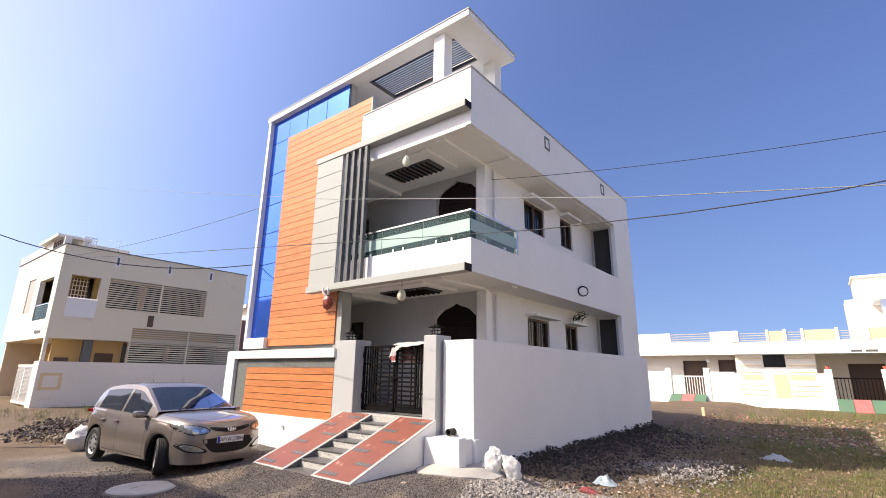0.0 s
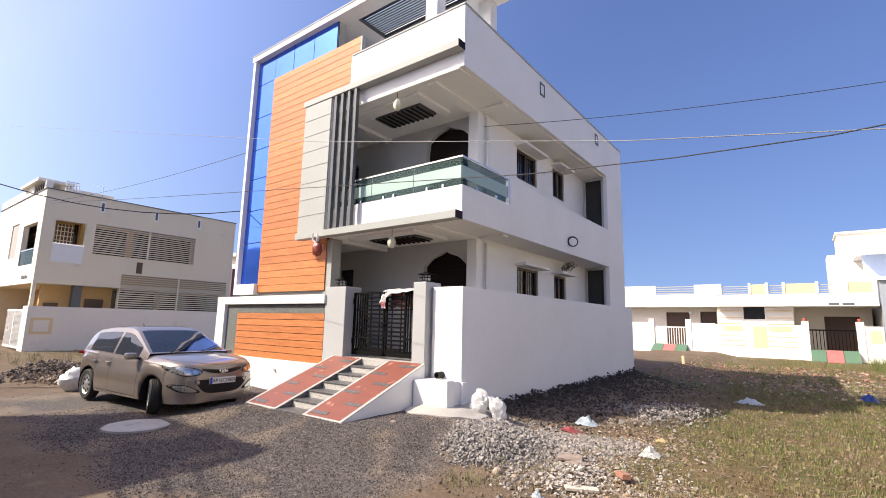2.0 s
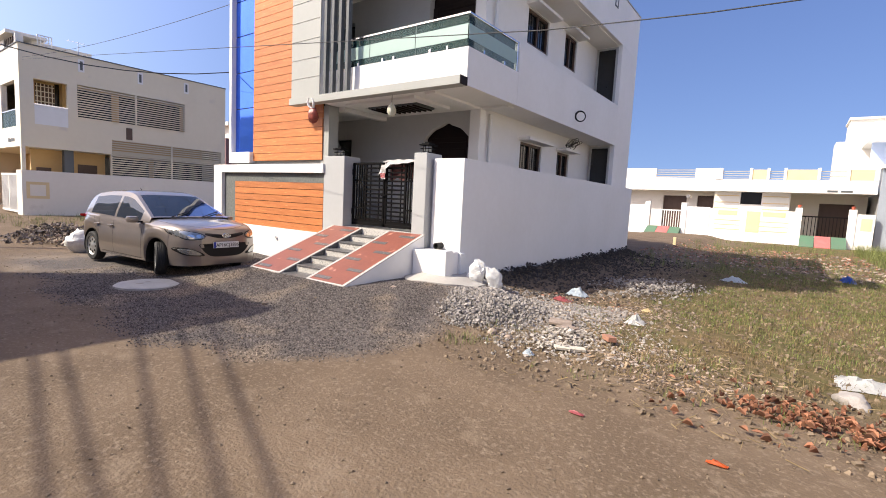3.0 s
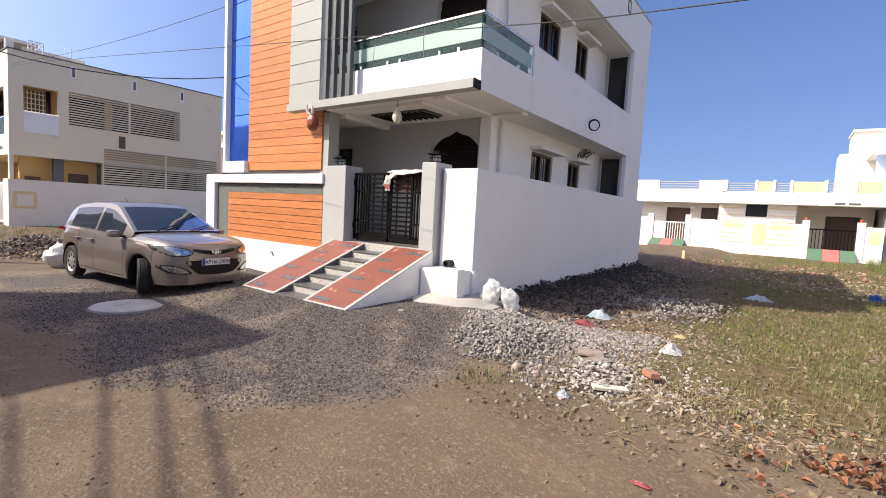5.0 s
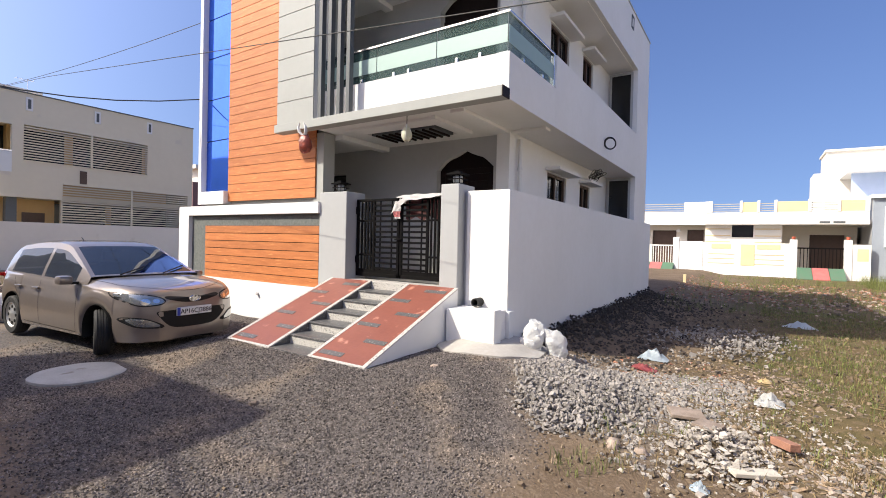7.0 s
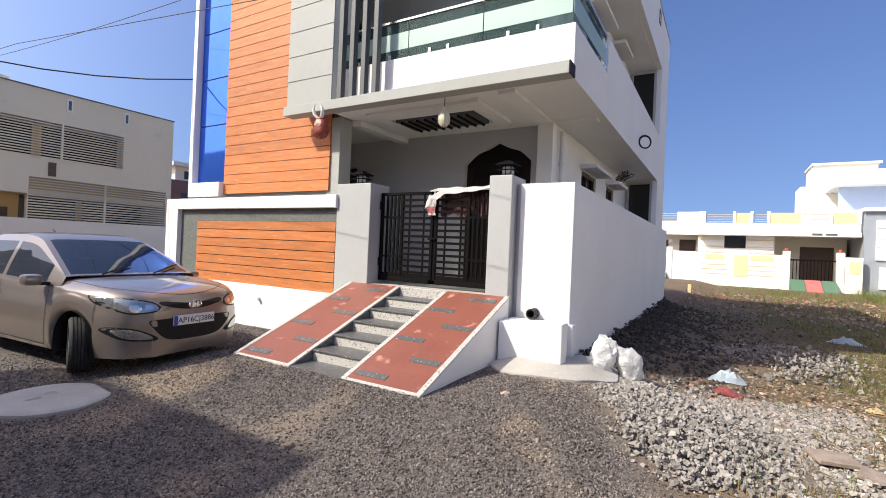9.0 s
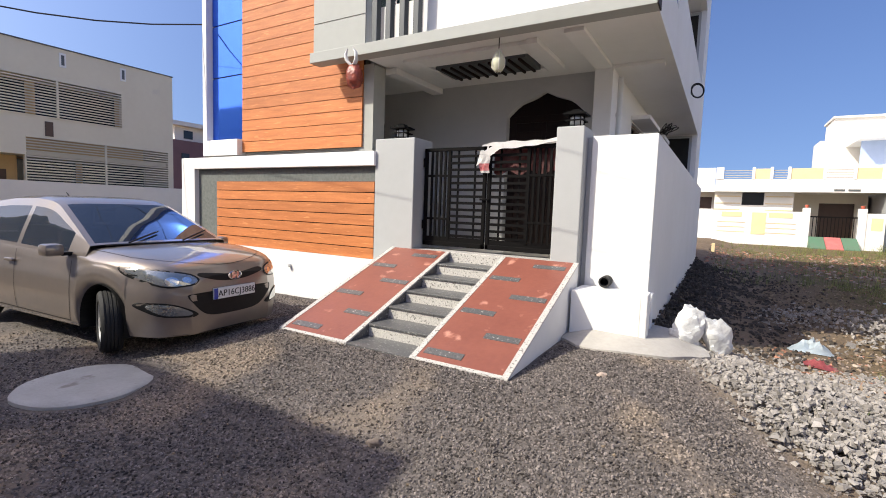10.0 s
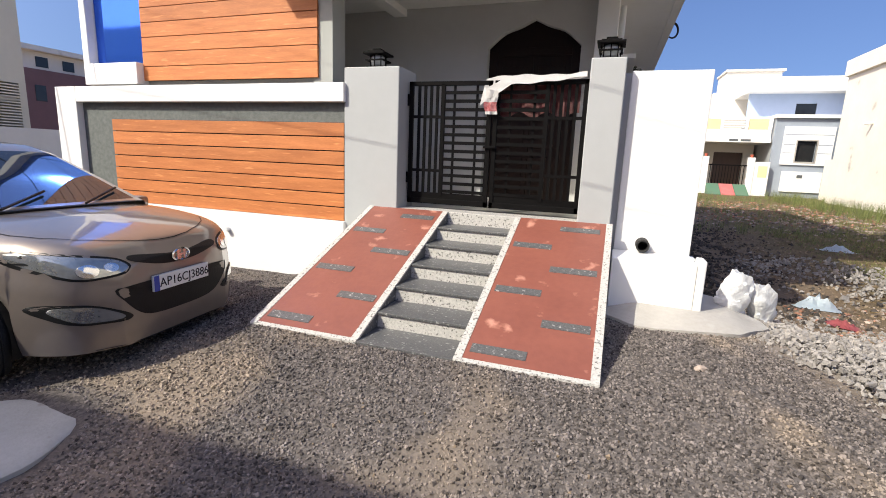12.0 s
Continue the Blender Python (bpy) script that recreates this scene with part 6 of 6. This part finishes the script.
GRAVEL = mat("dark_crushed_gravel", (0.195, 0.166, 0.15), (0.105, 0.09, 0.081), 0.9, 12, 0.5, island=0.75, spec=0.25, spots=(0.25, 0.20, 0.155), spot_scale=0.9, spot_at=0.53)
RUBBLE = mat("grey_building_rubble", (0.33, 0.30, 0.275), (0.22, 0.20, 0.18), 0.95, 9, 0.5, 0.3, 40, island=0.3)
# Earthy rubble with the house shade worked into its base colour.
SHADERUBBLE = mat("dark_earthy_rubble", (0.075, 0.062, 0.052), (0.035, 0.028, 0.023), 0.95, 9, 0.5, 0.3, 40, island=0.5)
PALEBITS = mat("pale_plaster_debris", (0.32, 0.255, 0.21), (0.16, 0.12, 0.09), 0.95, 8, 0.5, 0.2, 40, island=0.7)
BRICKBITS = mat("broken_brick_debris", (0.36, 0.18, 0.12), (0.21, 0.10, 0.065), 0.95, 9, 0.5, 0.3, 40, island=0.5)
SOILBITS = mat("dry_brown_clods", (0.22, 0.165, 0.11), (0.15, 0.11, 0.075), 0.95, 9, 0.5, 0.2, 40, island=0.45)

p = scatter(210000, -6.0, 2.0, -5.6, -0.2, lambda x, y: gravel_zone(x, y) * (0.2 + 0.8 * smooth01(-5.5, -3.0, x)) * (0.55 + 0.45 * np.clip(waves(x * 1.6 + 1, y * 1.6) + 0.7, 0, 1)))
stones("gravel", p, rng.uniform(0.007, 0.017, len(p)) * rng.uniform(0.8, 1.25, len(p)), GRAVEL, "dark crushed stone gravel on the street", "gravel")
p = scatter(2500, -9.0, 6.5, -7.5, -2.5)
stones("pebbles", p, rng.uniform(0.006, 0.02, len(p)), SOILBITS, "small loose pebbles on the dirt", "pebbles")
p = scatter(60000, 0.1, 3.2, -3.2, 1.6, lambda x, y: np.clip(0.7 * blob(1.2 - 0.2 * y - 0.2, -0.95, 0.5, 1.1)(x, y) + 0.6 * blob(2.3, 0.5, 0.6, 0.5)(x, y) + 0.3 * blob(1.6, -0.6, 1.2, 1.5)(x, y), 0, 1))
pile = 0.12 * np.clip(1 - ((p[:, 0] - 1.3) / 0.8) ** 2 - ((p[:, 1] + 1.0) / 1.4) ** 2, 0, 1) * rng.uniform(0, 1, len(p))
stones("rubble", p, rng.uniform(0.010, 0.024, len(p)) * rng.uniform(0.5, 2.3, len(p)), RUBBLE, "grey broken stone and concrete rubble", "rubble", lift=pile)
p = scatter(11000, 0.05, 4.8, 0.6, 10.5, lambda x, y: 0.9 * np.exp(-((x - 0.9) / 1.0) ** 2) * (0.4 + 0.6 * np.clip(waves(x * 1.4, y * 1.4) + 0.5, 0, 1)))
stones("rubble", p, rng.uniform(0.012, 0.06, len(p)), SHADERUBBLE, "dark earthy rubble along the shaded wall foot", "rubble")
p = scatter(24000, 1.4, 5.4, -3.2, 3.4, lambda x, y: np.clip(blob(3.4, -1.6, 1.2, 0.9)(x, y) * 0.6 + blob(2.7, 0.9, 1.1, 1.1)(x, y) * 0.6, 0, 1))
stones("plaster_debris", p, rng.uniform(0.005, 0.022, len(p)) * rng.uniform(0.4, 2.6, len(p)), PALEBITS, "pale broken plaster and tile debris", "debris", flat=(0.2, 0.6))
WHITEBITS = mat("white_lime_plaster_lumps", (0.46, 0.42, 0.375), (0.26, 0.225, 0.19), 0.95, 9, 0.5, 0.3, 40, island=0.35)
CHIPS = mat("weathered_wood_chips", (0.34, 0.25, 0.16), (0.14, 0.09, 0.055), 0.9, 8, 0.5, 0.2, 40, island=0.7)
p = scatter(16000, 1.4, 4.2, -2.9, 0.9, lambda x, y: np.clip(0.5 * blob(2.6 - 0.18 * (y + 1.5), -1.5, 0.4, 0.8)(x, y) + 0.2 * blob(2.7, -0.9, 1.1, 1.6)(x, y), 0, 1))
stones("plaster_lumps", p, rng.uniform(0.008, 0.026, len(p)) * rng.uniform(0.5, 2.6, len(p)), WHITEBITS, "white lime plaster lumps heaped on the plot", "debris", flat=(0.25, 0.6), lift=0.10 * blob(2.6, -1.55, 0.35, 0.7)(p[:, 0], p[:, 1]) * rng.uniform(0, 1, len(p)))
p = scatter(6000, 2.0, 5.6, -2.9, 1.4, lambda x, y: np.clip(0.8 * blob(3.7, -1.5, 1.2, 0.8)(x, y) + 0.4 * blob(2.6, 0.2, 0.8, 1.2)(x, y), 0, 1))
stones("wood_chips", p, rng.uniform(0.01, 0.026, len(p)), CHIPS, "splintered wood chips and bark on the debris", "wood chips", flat=(0.2, 0.5), long=rng.uniform(1.5, 7.0, len(p)))
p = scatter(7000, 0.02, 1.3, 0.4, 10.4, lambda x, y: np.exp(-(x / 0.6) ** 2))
stones("soil_heap", p, rng.uniform(0.012, 0.055, len(p)), SHADERUBBLE, "dark soil and rubble banked against the wall", "soil", lift=0.16 * np.exp(-(p[:, 0] / 0.35) ** 2) * (0.4 + 0.6 * np.clip(waves(p[:, 0] * 3, p[:, 1] * 2.2) + 0.5, 0, 1)) * rng.uniform(0, 1, len(p)))
p = scatter(13000, 1.0, 5.2, 1.4, 7.5, lambda x, y: blob(2.3, 3.5, 1.1, 1.9)(x, y) * np.clip(0.5 + waves(x * 1.7, y * 1.7), 0, 1))
stones("rubble", p, rng.uniform(0.009, 0.034, len(p)) * rng.uniform(0.5, 2.0, len(p)), RUBBLE, "grey rubble heap in the shade of the house", "rubble", lift=0.22 * blob(2.7, 3.4, 0.9, 1.5)(p[:, 0], p[:, 1]) * rng.uniform(0, 1, len(p)))
p = scatter(4200, 1.2, 5.8, -3.3, 4.0, lambda x, y: np.clip(blob(2.1, 0.9, 0.9, 0.9)(x, y) * 0.9 + blob(5.2, -2.2, 0.6, 0.3)(x, y) * 0.5, 0, 1))
stones("brick_debris", p, rng.uniform(0.008, 0.05, len(p)), BRICKBITS, "broken red brick and tile bits", "debris", flat=(0.2, 0.6))
p = scatter(2600, 0.2, 9.0, 9.0, 21.0, lambda x, y: 0.3 + 0.6 * blob(5.5, 12, 2.5, 4)(x, y))
stones("plaster_debris", p, rng.uniform(0.02, 0.13, len(p)), PALEBITS, "pale debris heaps over the far plot", "debris", flat=(0.2, 0.6))
p = scatter(1600, 0.2, 9.0, 11.0, 22.0)
stones("brick_debris", p, rng.uniform(0.02, 0.10, len(p)), BRICKBITS, "broken brick bits over the far plot", "debris", flat=(0.2, 0.6))
p = scatter(7000, 1.5, 8.5, -3.0, 9.0)
stones("soil_clods", p, rng.uniform(0.012, 0.05, len(p)), SOILBITS, "dry brown soil clods among weeds", "soil")
p = scatter(3500, -15.5, -9.0, -4.6, -1.0, blob(-12.0, -2.6, 2.2, 1.2))
stones("gravel", p, rng.uniform(0.03, 0.09, len(p)), GRAVEL, "dark gravel heap beside the street", "gravel", lift=0.45 * np.clip(1 - ((p[:, 0] + 12) / 2.2) ** 2 - ((p[:, 1] + 2.6) / 1.2) ** 2, 0, 1) * rng.uniform(0.2, 1, len(p)))


def grass(name, xy, tall, material, label):
    """Tapered, bent blades in tufts, as one mesh."""
    n = len(xy)
    a = rng.uniform(0, 6.283, n)
    lean = rng.uniform(0.1, 0.9, n) * tall
    w = rng.uniform(0.0016, 0.0042, n)
    z0 = height(xy[:, 0], xy[:, 1]) - 0.01
    px, py = -np.sin(a) * w, np.cos(a) * w
    dx, dy = np.cos(a) * lean, np.sin(a) * lean
    rows = [np.stack([xy[:, 0] - px, xy[:, 1] - py, z0], -1), np.stack([xy[:, 0] + px, xy[:, 1] + py, z0], -1),
            np.stack([xy[:, 0] + px * 0.8 + dx * 0.35, xy[:, 1] + py * 0.8 + dy * 0.35, z0 + tall * 0.6], -1), np.stack([xy[:, 0] - px * 0.8 + dx * 0.35, xy[:, 1] - py * 0.8 + dy * 0.35, z0 + tall * 0.6], -1),
            np.stack([xy[:, 0] + dx, xy[:, 1] + dy, z0 + tall * 0.95], -1)]
    v = np.stack(rows, 1).reshape(-1, 3)
    base = np.arange(n) * 5
    faces = [(b, b + 1, b + 2, b + 3) for b in base.tolist()] + [(b + 3, b + 2, b + 4) for b in base.tolist()]
    me = bpy.data.meshes.new(name)
    me.from_pydata(v.tolist(), [], faces)
    me.materials.append(material)
    return tagged(new(name, me), label, "grass", kind="stuff")


GRASS = mat("green_weedy_grass", (0.165, 0.18, 0.05), (0.10, 0.125, 0.03), 0.7, 1.5, 0.5, island=0.6)
DRY = mat("dry_straw_grass", (0.24, 0.175, 0.085), (0.15, 0.105, 0.05), 0.8, 2, 0.5, island=0.35)


def tufts(n, per, x0, x1, y0, y1, density):
    c = scatter(n, x0, x1, y0, y1, density)
    p = np.repeat(c, per, 0) + rng.normal(0, 0.05, (len(c) * per, 2))
    return p[~((p[:, 0] < 0.05) & (p[:, 0] > -8.3) & (p[:, 1] > -0.3) & (p[:, 1] < 11))]


def weedy(x, y):
    return smooth01(2.6, 4.2, x + 0.5 * waves(x * 0.8, y * 0.8)) * smooth01(-2.4, -0.8, y + 0.35 * waves(x, y)) * (0.35 + 0.65 * np.clip(waves(x * 1.1 + 2, y * 1.1) + 0.6, 0, 1))


p = tufts(8800, 10, 2.0, 9.0, -2.6, 10.0, lambda x, y: weedy(x, y) * (0.12 + 0.88 * smooth01(-0.6, 1.8, y + 0.9 * waves(x, y))))
grass("grass", p, rng.uniform(0.02, 0.095, len(p)), GRASS, "green weeds and grass on the open plot")
p = tufts(6500, 8, 1.8, 9.0, -2.9, 9.0, lambda x, y: weedy(x, y) * 0.7 + 0.25 * blob(3.2, -1.9, 1.6, 1.0)(x, y))
grass("dry_grass", p, rng.uniform(0.025, 0.09, len(p)), DRY, "dry straw-coloured grass on the open plot")
p = tufts(1500, 9, 0.5, 9.0, 8.0, 27.0, lambda x, y: 0.25 + 0.75 * np.clip(waves(x * 0.5, y * 0.5) + 0.3, 0, 1))
grass("grass", p, rng.uniform(0.1, 0.35, len(p)), GRASS, "weeds over the far plot")
p = tufts(1500, 9, 1.5, 5.6, -2.9, 0.6, lambda x, y: np.clip(0.8 * blob(3.9, -1.1, 1.5, 1.3)(x, y) + 0.6 * blob(2.0, -1.9, 0.5, 0.5)(x, y), 0, 1) * np.clip(0.35 + waves(x * 1.9, y * 1.9), 0, 1))
grass("dry_grass", p, rng.uniform(0.03, 0.10, len(p)), DRY, "dry weeds between the debris")
p = tufts(520, 10, 1.5, 5.6, -2.6, 1.0, lambda x, y: np.clip(0.25 + waves(x * 1.6 + 4, y * 1.6), 0, 1))
grass("grass", p, rng.uniform(0.03, 0.11, len(p)), GRASS, "green weeds between the debris")
p = tufts(260, 10, -0.1, 2.8, -3.4, -1.2, blob(1.75, -2.45, 0.35, 0.25))
grass("grass", p, rng.uniform(0.04, 0.12, len(p)), GRASS, "small weed patch at the gravel edge")
p = tufts(1500, 9, -23, -9, -2.6, 6.0, lambda x, y: 0.5 + 0 * x)
grass("grass", p, rng.uniform(0.08, 0.3, len(p)), GRASS, "weeds beside the side street")
p = tufts(500, 12, 7.2, 9.2, 14.0, 27.0, lambda x, y: 0.7 + 0 * x)
grass("grass", p, rng.uniform(0.2, 0.7, len(p)), GRASS, "tall weeds under the stained wall")


def twigs(n, x0, x1, y0, y1, density):
    p = scatter(n, x0, x1, y0, y1, density)
    bm = bmesh.new()
    for x, y in p:
        a, l = rng.uniform(0, 6.28), rng.uniform(0.03, 0.15)
        z = float(height(x, y)) + rng.uniform(0.01, 0.03)
        cyl(bm, (x, y, z), (x + l * math.cos(a), y + l * math.sin(a), z + rng.uniform(0, 0.04)), rng.uniform(0.0015, 0.0045), n=4)
    return tagged(new("twigs", finish(bm, "twigs", DRY)), "dry twigs and straw scattered on the plot", "twigs", kind="stuff")


twigs(1000, 2.0, 6.5, -3.2, 2.0, lambda x, y: 0.75 + 0 * x)
LEAFBROWN = mat("dry_terracotta_leaves", (0.30, 0.13, 0.07), (0.19, 0.085, 0.05), 0.85, 9, 0.5, island=0.5)


def leaf_litter(n, x0, x1, y0, y1, density):
    p = scatter(n, x0, x1, y0, y1, density)
    vs, fs = [], []
    for x, y in p:
        a, l = rng.uniform(0, 6.28), rng.uniform(0.03, 0.085)
        c, s = math.cos(a), math.sin(a)
        z = float(height(x, y)) + rng.uniform(0.008, 0.05)
        b = len(vs)
        curl = rng.uniform(0.01, 0.05)
        for u, w, h in ((-0.5, 0, 0), (-0.1, 0.32, curl), (-0.1, -0.32, curl), (0.25, 0.24, curl * 0.8), (0.25, -0.24, curl * 0.8), (0.55, 0, 0.0), (0, 0, -0.004)):
            vs.append((x + l * (u * c - w * s), y + l * (u * s + w * c), z + h))
        fs += [(b, b + 6, b + 1), (b, b + 2, b + 6), (b + 1, b + 6, b + 3), (b + 2, b + 4, b + 6), (b + 3, b + 6, b + 5), (b + 6, b + 4, b + 5)]
    me = bpy.data.meshes.new("leaf_litter")
    me.from_pydata(vs, [], fs)
    me.materials.append(LEAFBROWN)
    return tagged(new("leaf_litter", me), "dry terracotta-brown leaves piled at the dirt edge", "leaves", kind="stuff")


leaf_litter(2200, 3.9, 6.2, -3.0, -1.4, lambda x, y: np.clip(blob(5.1, -2.2, 0.75, 0.3)(x, y) + 0.06, 0, 1))

# manhole slab
SLABMAT = mat("pale_cement_slab", (0.44, 0.43, 0.40), (0.34, 0.33, 0.30), 0.9, 4, 0.5, 0.2, 60, spots=(0.24, 0.22, 0.19), spot_scale=6)
bm = bmesh.new()
lathe(bm, [(0.47, -0.06), (0.47, 0.0), (0.45, 0.012), (0.38, 0.016), (0.25, 0.018), (0.12, 0.018), (0.001, 0.018)], (-3.72, -3.6, float(height(-3.72, -3.6)) + 0.02), 40)
for v in bm.verts:
    v.co += Vector((0.05, 0.05, 0.006)) * noise.noise(Vector((v.co.x * 3, v.co.y * 3, 0)))
tagged(new("manhole_slab", finish(bm, "manhole_slab", SLABMAT, True)), "round pale cement manhole slab set in gravel", "manhole cover")

# ---- loose things ----
PLASTIC = mat("white_woven_plastic", (0.74, 0.74, 0.72), (0.58, 0.57, 0.55), 0.6, 7, 0.5, 0.5, 30)
REDPLASTIC = mat("red_plastic_film", (0.55, 0.16, 0.17), (0.42, 0.10, 0.10), 0.4, 6, 0.5, 0.3, 20)
BLUEPLASTIC = mat("pale_blue_plastic_film", (0.55, 0.66, 0.74), (0.70, 0.74, 0.76), 0.4, 6, 0.5, 0.3, 20)
ORANGEPLASTIC = mat("orange_plastic_film", (0.75, 0.16, 0.04), (0.60, 0.12, 0.03), 0.4, 6, 0.5)
BOARD = mat("weathered_board", (0.60, 0.55, 0.46), (0.48, 0.43, 0.35), 0.85, 6, 0.5, 0.2, 40, stretch=(1, 6, 6))


def sack(x, y, r, h, label, turn=0.0, slump=0.0):
    """A slumped woven bag: flattened, creased, with a folded mouth."""
    z = float(height(x, y))
    bm = bmesh.new()
    n, k = 30, 16
    rows = []
    for j in range(k + 1):
        v = j / k
        bulge = (0.55 + 0.5 * math.sin(min(1, v * 1.25) * math.pi * 0.78)) if v < 0.8 else 0.86 - (v - 0.8) * 1.1
        row = []
        for i in range(n):
            a = 2 * math.pi * i / n
            ca, sa = math.cos(a), math.sin(a)
            q = (abs(ca) ** 3 + abs(sa) ** 3) ** (-1 / 3)
            flat = 0.62 - 0.3 * max(0, v - 0.7)
            px, py = r * bulge * q * ca, r * bulge * q * sa * flat
            pz = h * v * (1 - 0.18 * max(0, v - 0.6) * (1 + ca))
            p = Vector((px, py, pz))
            p += p.normalized() * (0.42 * min(r, 0.16) * noise.noise(Vector((px * 9, py * 9, pz * 8 + x * 3))) + 0.26 * min(r, 0.16) * noise.noise(Vector((px * 24, py * 26, pz * 20 + y))))
            p.x += slump * pz * (0.6 + v)
            row.append(bm.verts.new(pose(x, y, z - 0.03, 0, 0, turn) @ p))
        rows.append(row)
    for a_, b_ in zip(rows, rows[1:]):
        for i in range(n):
            bm.faces.new((a_[i], a_[(i + 1) % n], b_[(i + 1) % n], b_[i]))
    bm.faces.new(rows[-1])
    return tagged(new("cement_sack", finish(bm, "cement_sack", PLASTIC, True)), label, "sack", "white sacks")


def lump(x, y, r, label, material, category="stone", seed=1):
    bm = bmesh.new()
    bmesh.ops.create_icosphere(bm, subdivisions=3, radius=1)
    for v in bm.verts:
        d = 1 + 0.35 * noise.noise(v.co * 1.3 + Vector((seed, 0, 0))) + 0.12 * noise.noise(v.co * 4 + Vector((0, seed, 0)))
        v.co = Vector((v.co.x * r * d, v.co.y * r * d * 0.75, max(-0.35, v.co.z) * r * d * 0.6))
    ob = new(category, finish(bm, category, material, True))
    ob.matrix_basis = pose(x, y, float(height(x, y)) + r * 0.12, 0, 0, 57 * seed)
    return tagged(ob, label, category)


sack(0.38, -0.05, 0.145, 0.46, "white woven sack slumped on the rubble", 30, 0.10)
sack(0.70, 0.14, 0.135, 0.41, "white woven sack leaning on its neighbour", 35, -0.22)
sack(-8.55, -3.0, 0.42, 0.55, "large white woven sack beside the street", 70, 0.12)


def film(x, y, w, d, h, material, label, category="plastic bag", seed=1):
    bm = bmesh.new()
    k = 9
    g = [[None] * (k + 1) for _ in range(k + 1)]
    for i in range(k + 1):
        for j in range(k + 1):
            u, v = i / k - 0.5, j / k - 0.5
            px, py = x + w * u + 0.05 * w * noise.noise(Vector((i * 0.7, j * 0.7, seed))), y + d * v + 0.06 * d * noise.noise(Vector((i * 0.7, j * 0.7, seed + 5)))
            z = float(height(px, py)) + 0.012 + h * max(0, 1 - (2.1 * u) ** 2 - (2.1 * v) ** 2) * (0.6 + 0.7 * noise.noise(Vector((i * 0.9, j * 0.9, seed + 9))))
            g[i][j] = bm.verts.new((px, py, z))
    for i in range(k):
        for j in range(k):
            if math.hypot(i - k / 2 + 0.5, j - k / 2 + 0.5) < k * 0.62:
                bm.faces.new((g[i][j], g[i + 1][j], g[i + 1][j + 1], g[i][j + 1]))
    bmesh.ops.solidify(bm, geom=bm.faces[:], thickness=0.006)
    nm = category.replace(" ", "_")
    return tagged(new(nm, finish(bm, nm, material, True)), label, category)


film(1.62, 1.55, 0.42, 0.34, 0.20, BLUEPLASTIC, "crumpled pale plastic bag on the debris", seed=3)
film(2.98, 0.30, 0.28, 0.24, 0.15, PLASTIC, "crumpled white plastic bag on the weeds", seed=4)
film(3.65, 6.6, 0.6, 0.5, 0.12, BLUEPLASTIC, "crumpled pale plastic sheet in the shaded grass", seed=6)
film(1.62, 0.85, 0.30, 0.22, 0.08, REDPLASTIC, "red plastic scrap among the rubble", "plastic scrap", seed=7)
film(2.95, 1.1, 0.16, 0.10, 0.06, YELLOW, "yellow plastic scrap on the debris", "plastic scrap", seed=8)
film(5.45, -0.75, 0.5, 0.4, 0.10, PLASTIC, "flat white sheet lying in the grass", seed=9)
film(4.47, -3.45, 0.13, 0.05, 0.03, ORANGEPLASTIC, "orange plastic wrapper on the dirt", "plastic scrap", seed=11)
film(3.49, -3.36, 0.12, 0.05, 0.02, REDPLASTIC, "small red wrapper on the dirt", "plastic scrap", seed=12)
film(6.0, 9.5, 0.4, 0.4, 0.25, mat("blue_plastic_film", (0.05, 0.13, 0.5), (0.04, 0.1, 0.4), 0.4), "blue plastic bag on the far debris", seed=13)
film(2.53, -2.27, 0.12, 0.1, 0.07, BLUEPLASTIC, "small blue plastic scrap on the debris", "plastic scrap", seed=14)


def board(x, y, l, w, t, turn, material, name, label, category):
    z = float(height(x, y)) + 0.03
    bm = boxes(((-l / 2, -w / 2, 0), (l / 2, w / 2, t)), bevel=0.004)
    ob = new(name, finish(bm, name, material))
    ob.matrix_basis = pose(x, y, z, 4, 3, turn)
    return tagged(ob, label, category)


board(2.84, -1.87, 0.34, 0.10, 0.03, 35, BOARD, "wood_offcut", "short pale wooden offcut on the debris", "wood offcut")
board(3.05, -1.15, 0.20, 0.10, 0.06, 130, BRICKBITS, "brick", "broken earthy brown brick on the debris", "brick")
board(2.6, -1.3, 0.5, 0.05, 0.02, 120, BOARD, "wood_offcut", "split grey board on the debris", "wood offcut")
board(2.3, -0.85, 0.30, 0.22, 0.03, 20, PALEBITS, "tile_fragment", "broken pale floor tile on the debris", "tile fragment")
board(2.5, -1.1, 0.24, 0.2, 0.03, 75, PALEBITS, "tile_fragment", "broken pale floor tile on the debris", "tile fragment")
lump(5.3, -1.35, 0.17, "grey stone lump in the grass", RUBBLE, seed=2)
for i, (x, y, k) in enumerate(((-1.15, -3.1, 0.05), (1.9, -2.0, 0.07), (2.1, -1.95, 0.06), (-0.1, -1.6, 0.04), (0.95, -0.62, 0.07), (1.3, -0.35, 0.06))):
    lump(x, y, k, "loose pale stone on the gravel", PALEBITS, seed=7 + i)
marker = thing("marker_post", (0.35, 17.0, -0.25), "short yellow plot marker post", "marker post")
part("post", boxes(((0.29, 16.94, -0.3), (0.41, 17.06, 0.28)), bevel=0.01), YELLOW, marker)
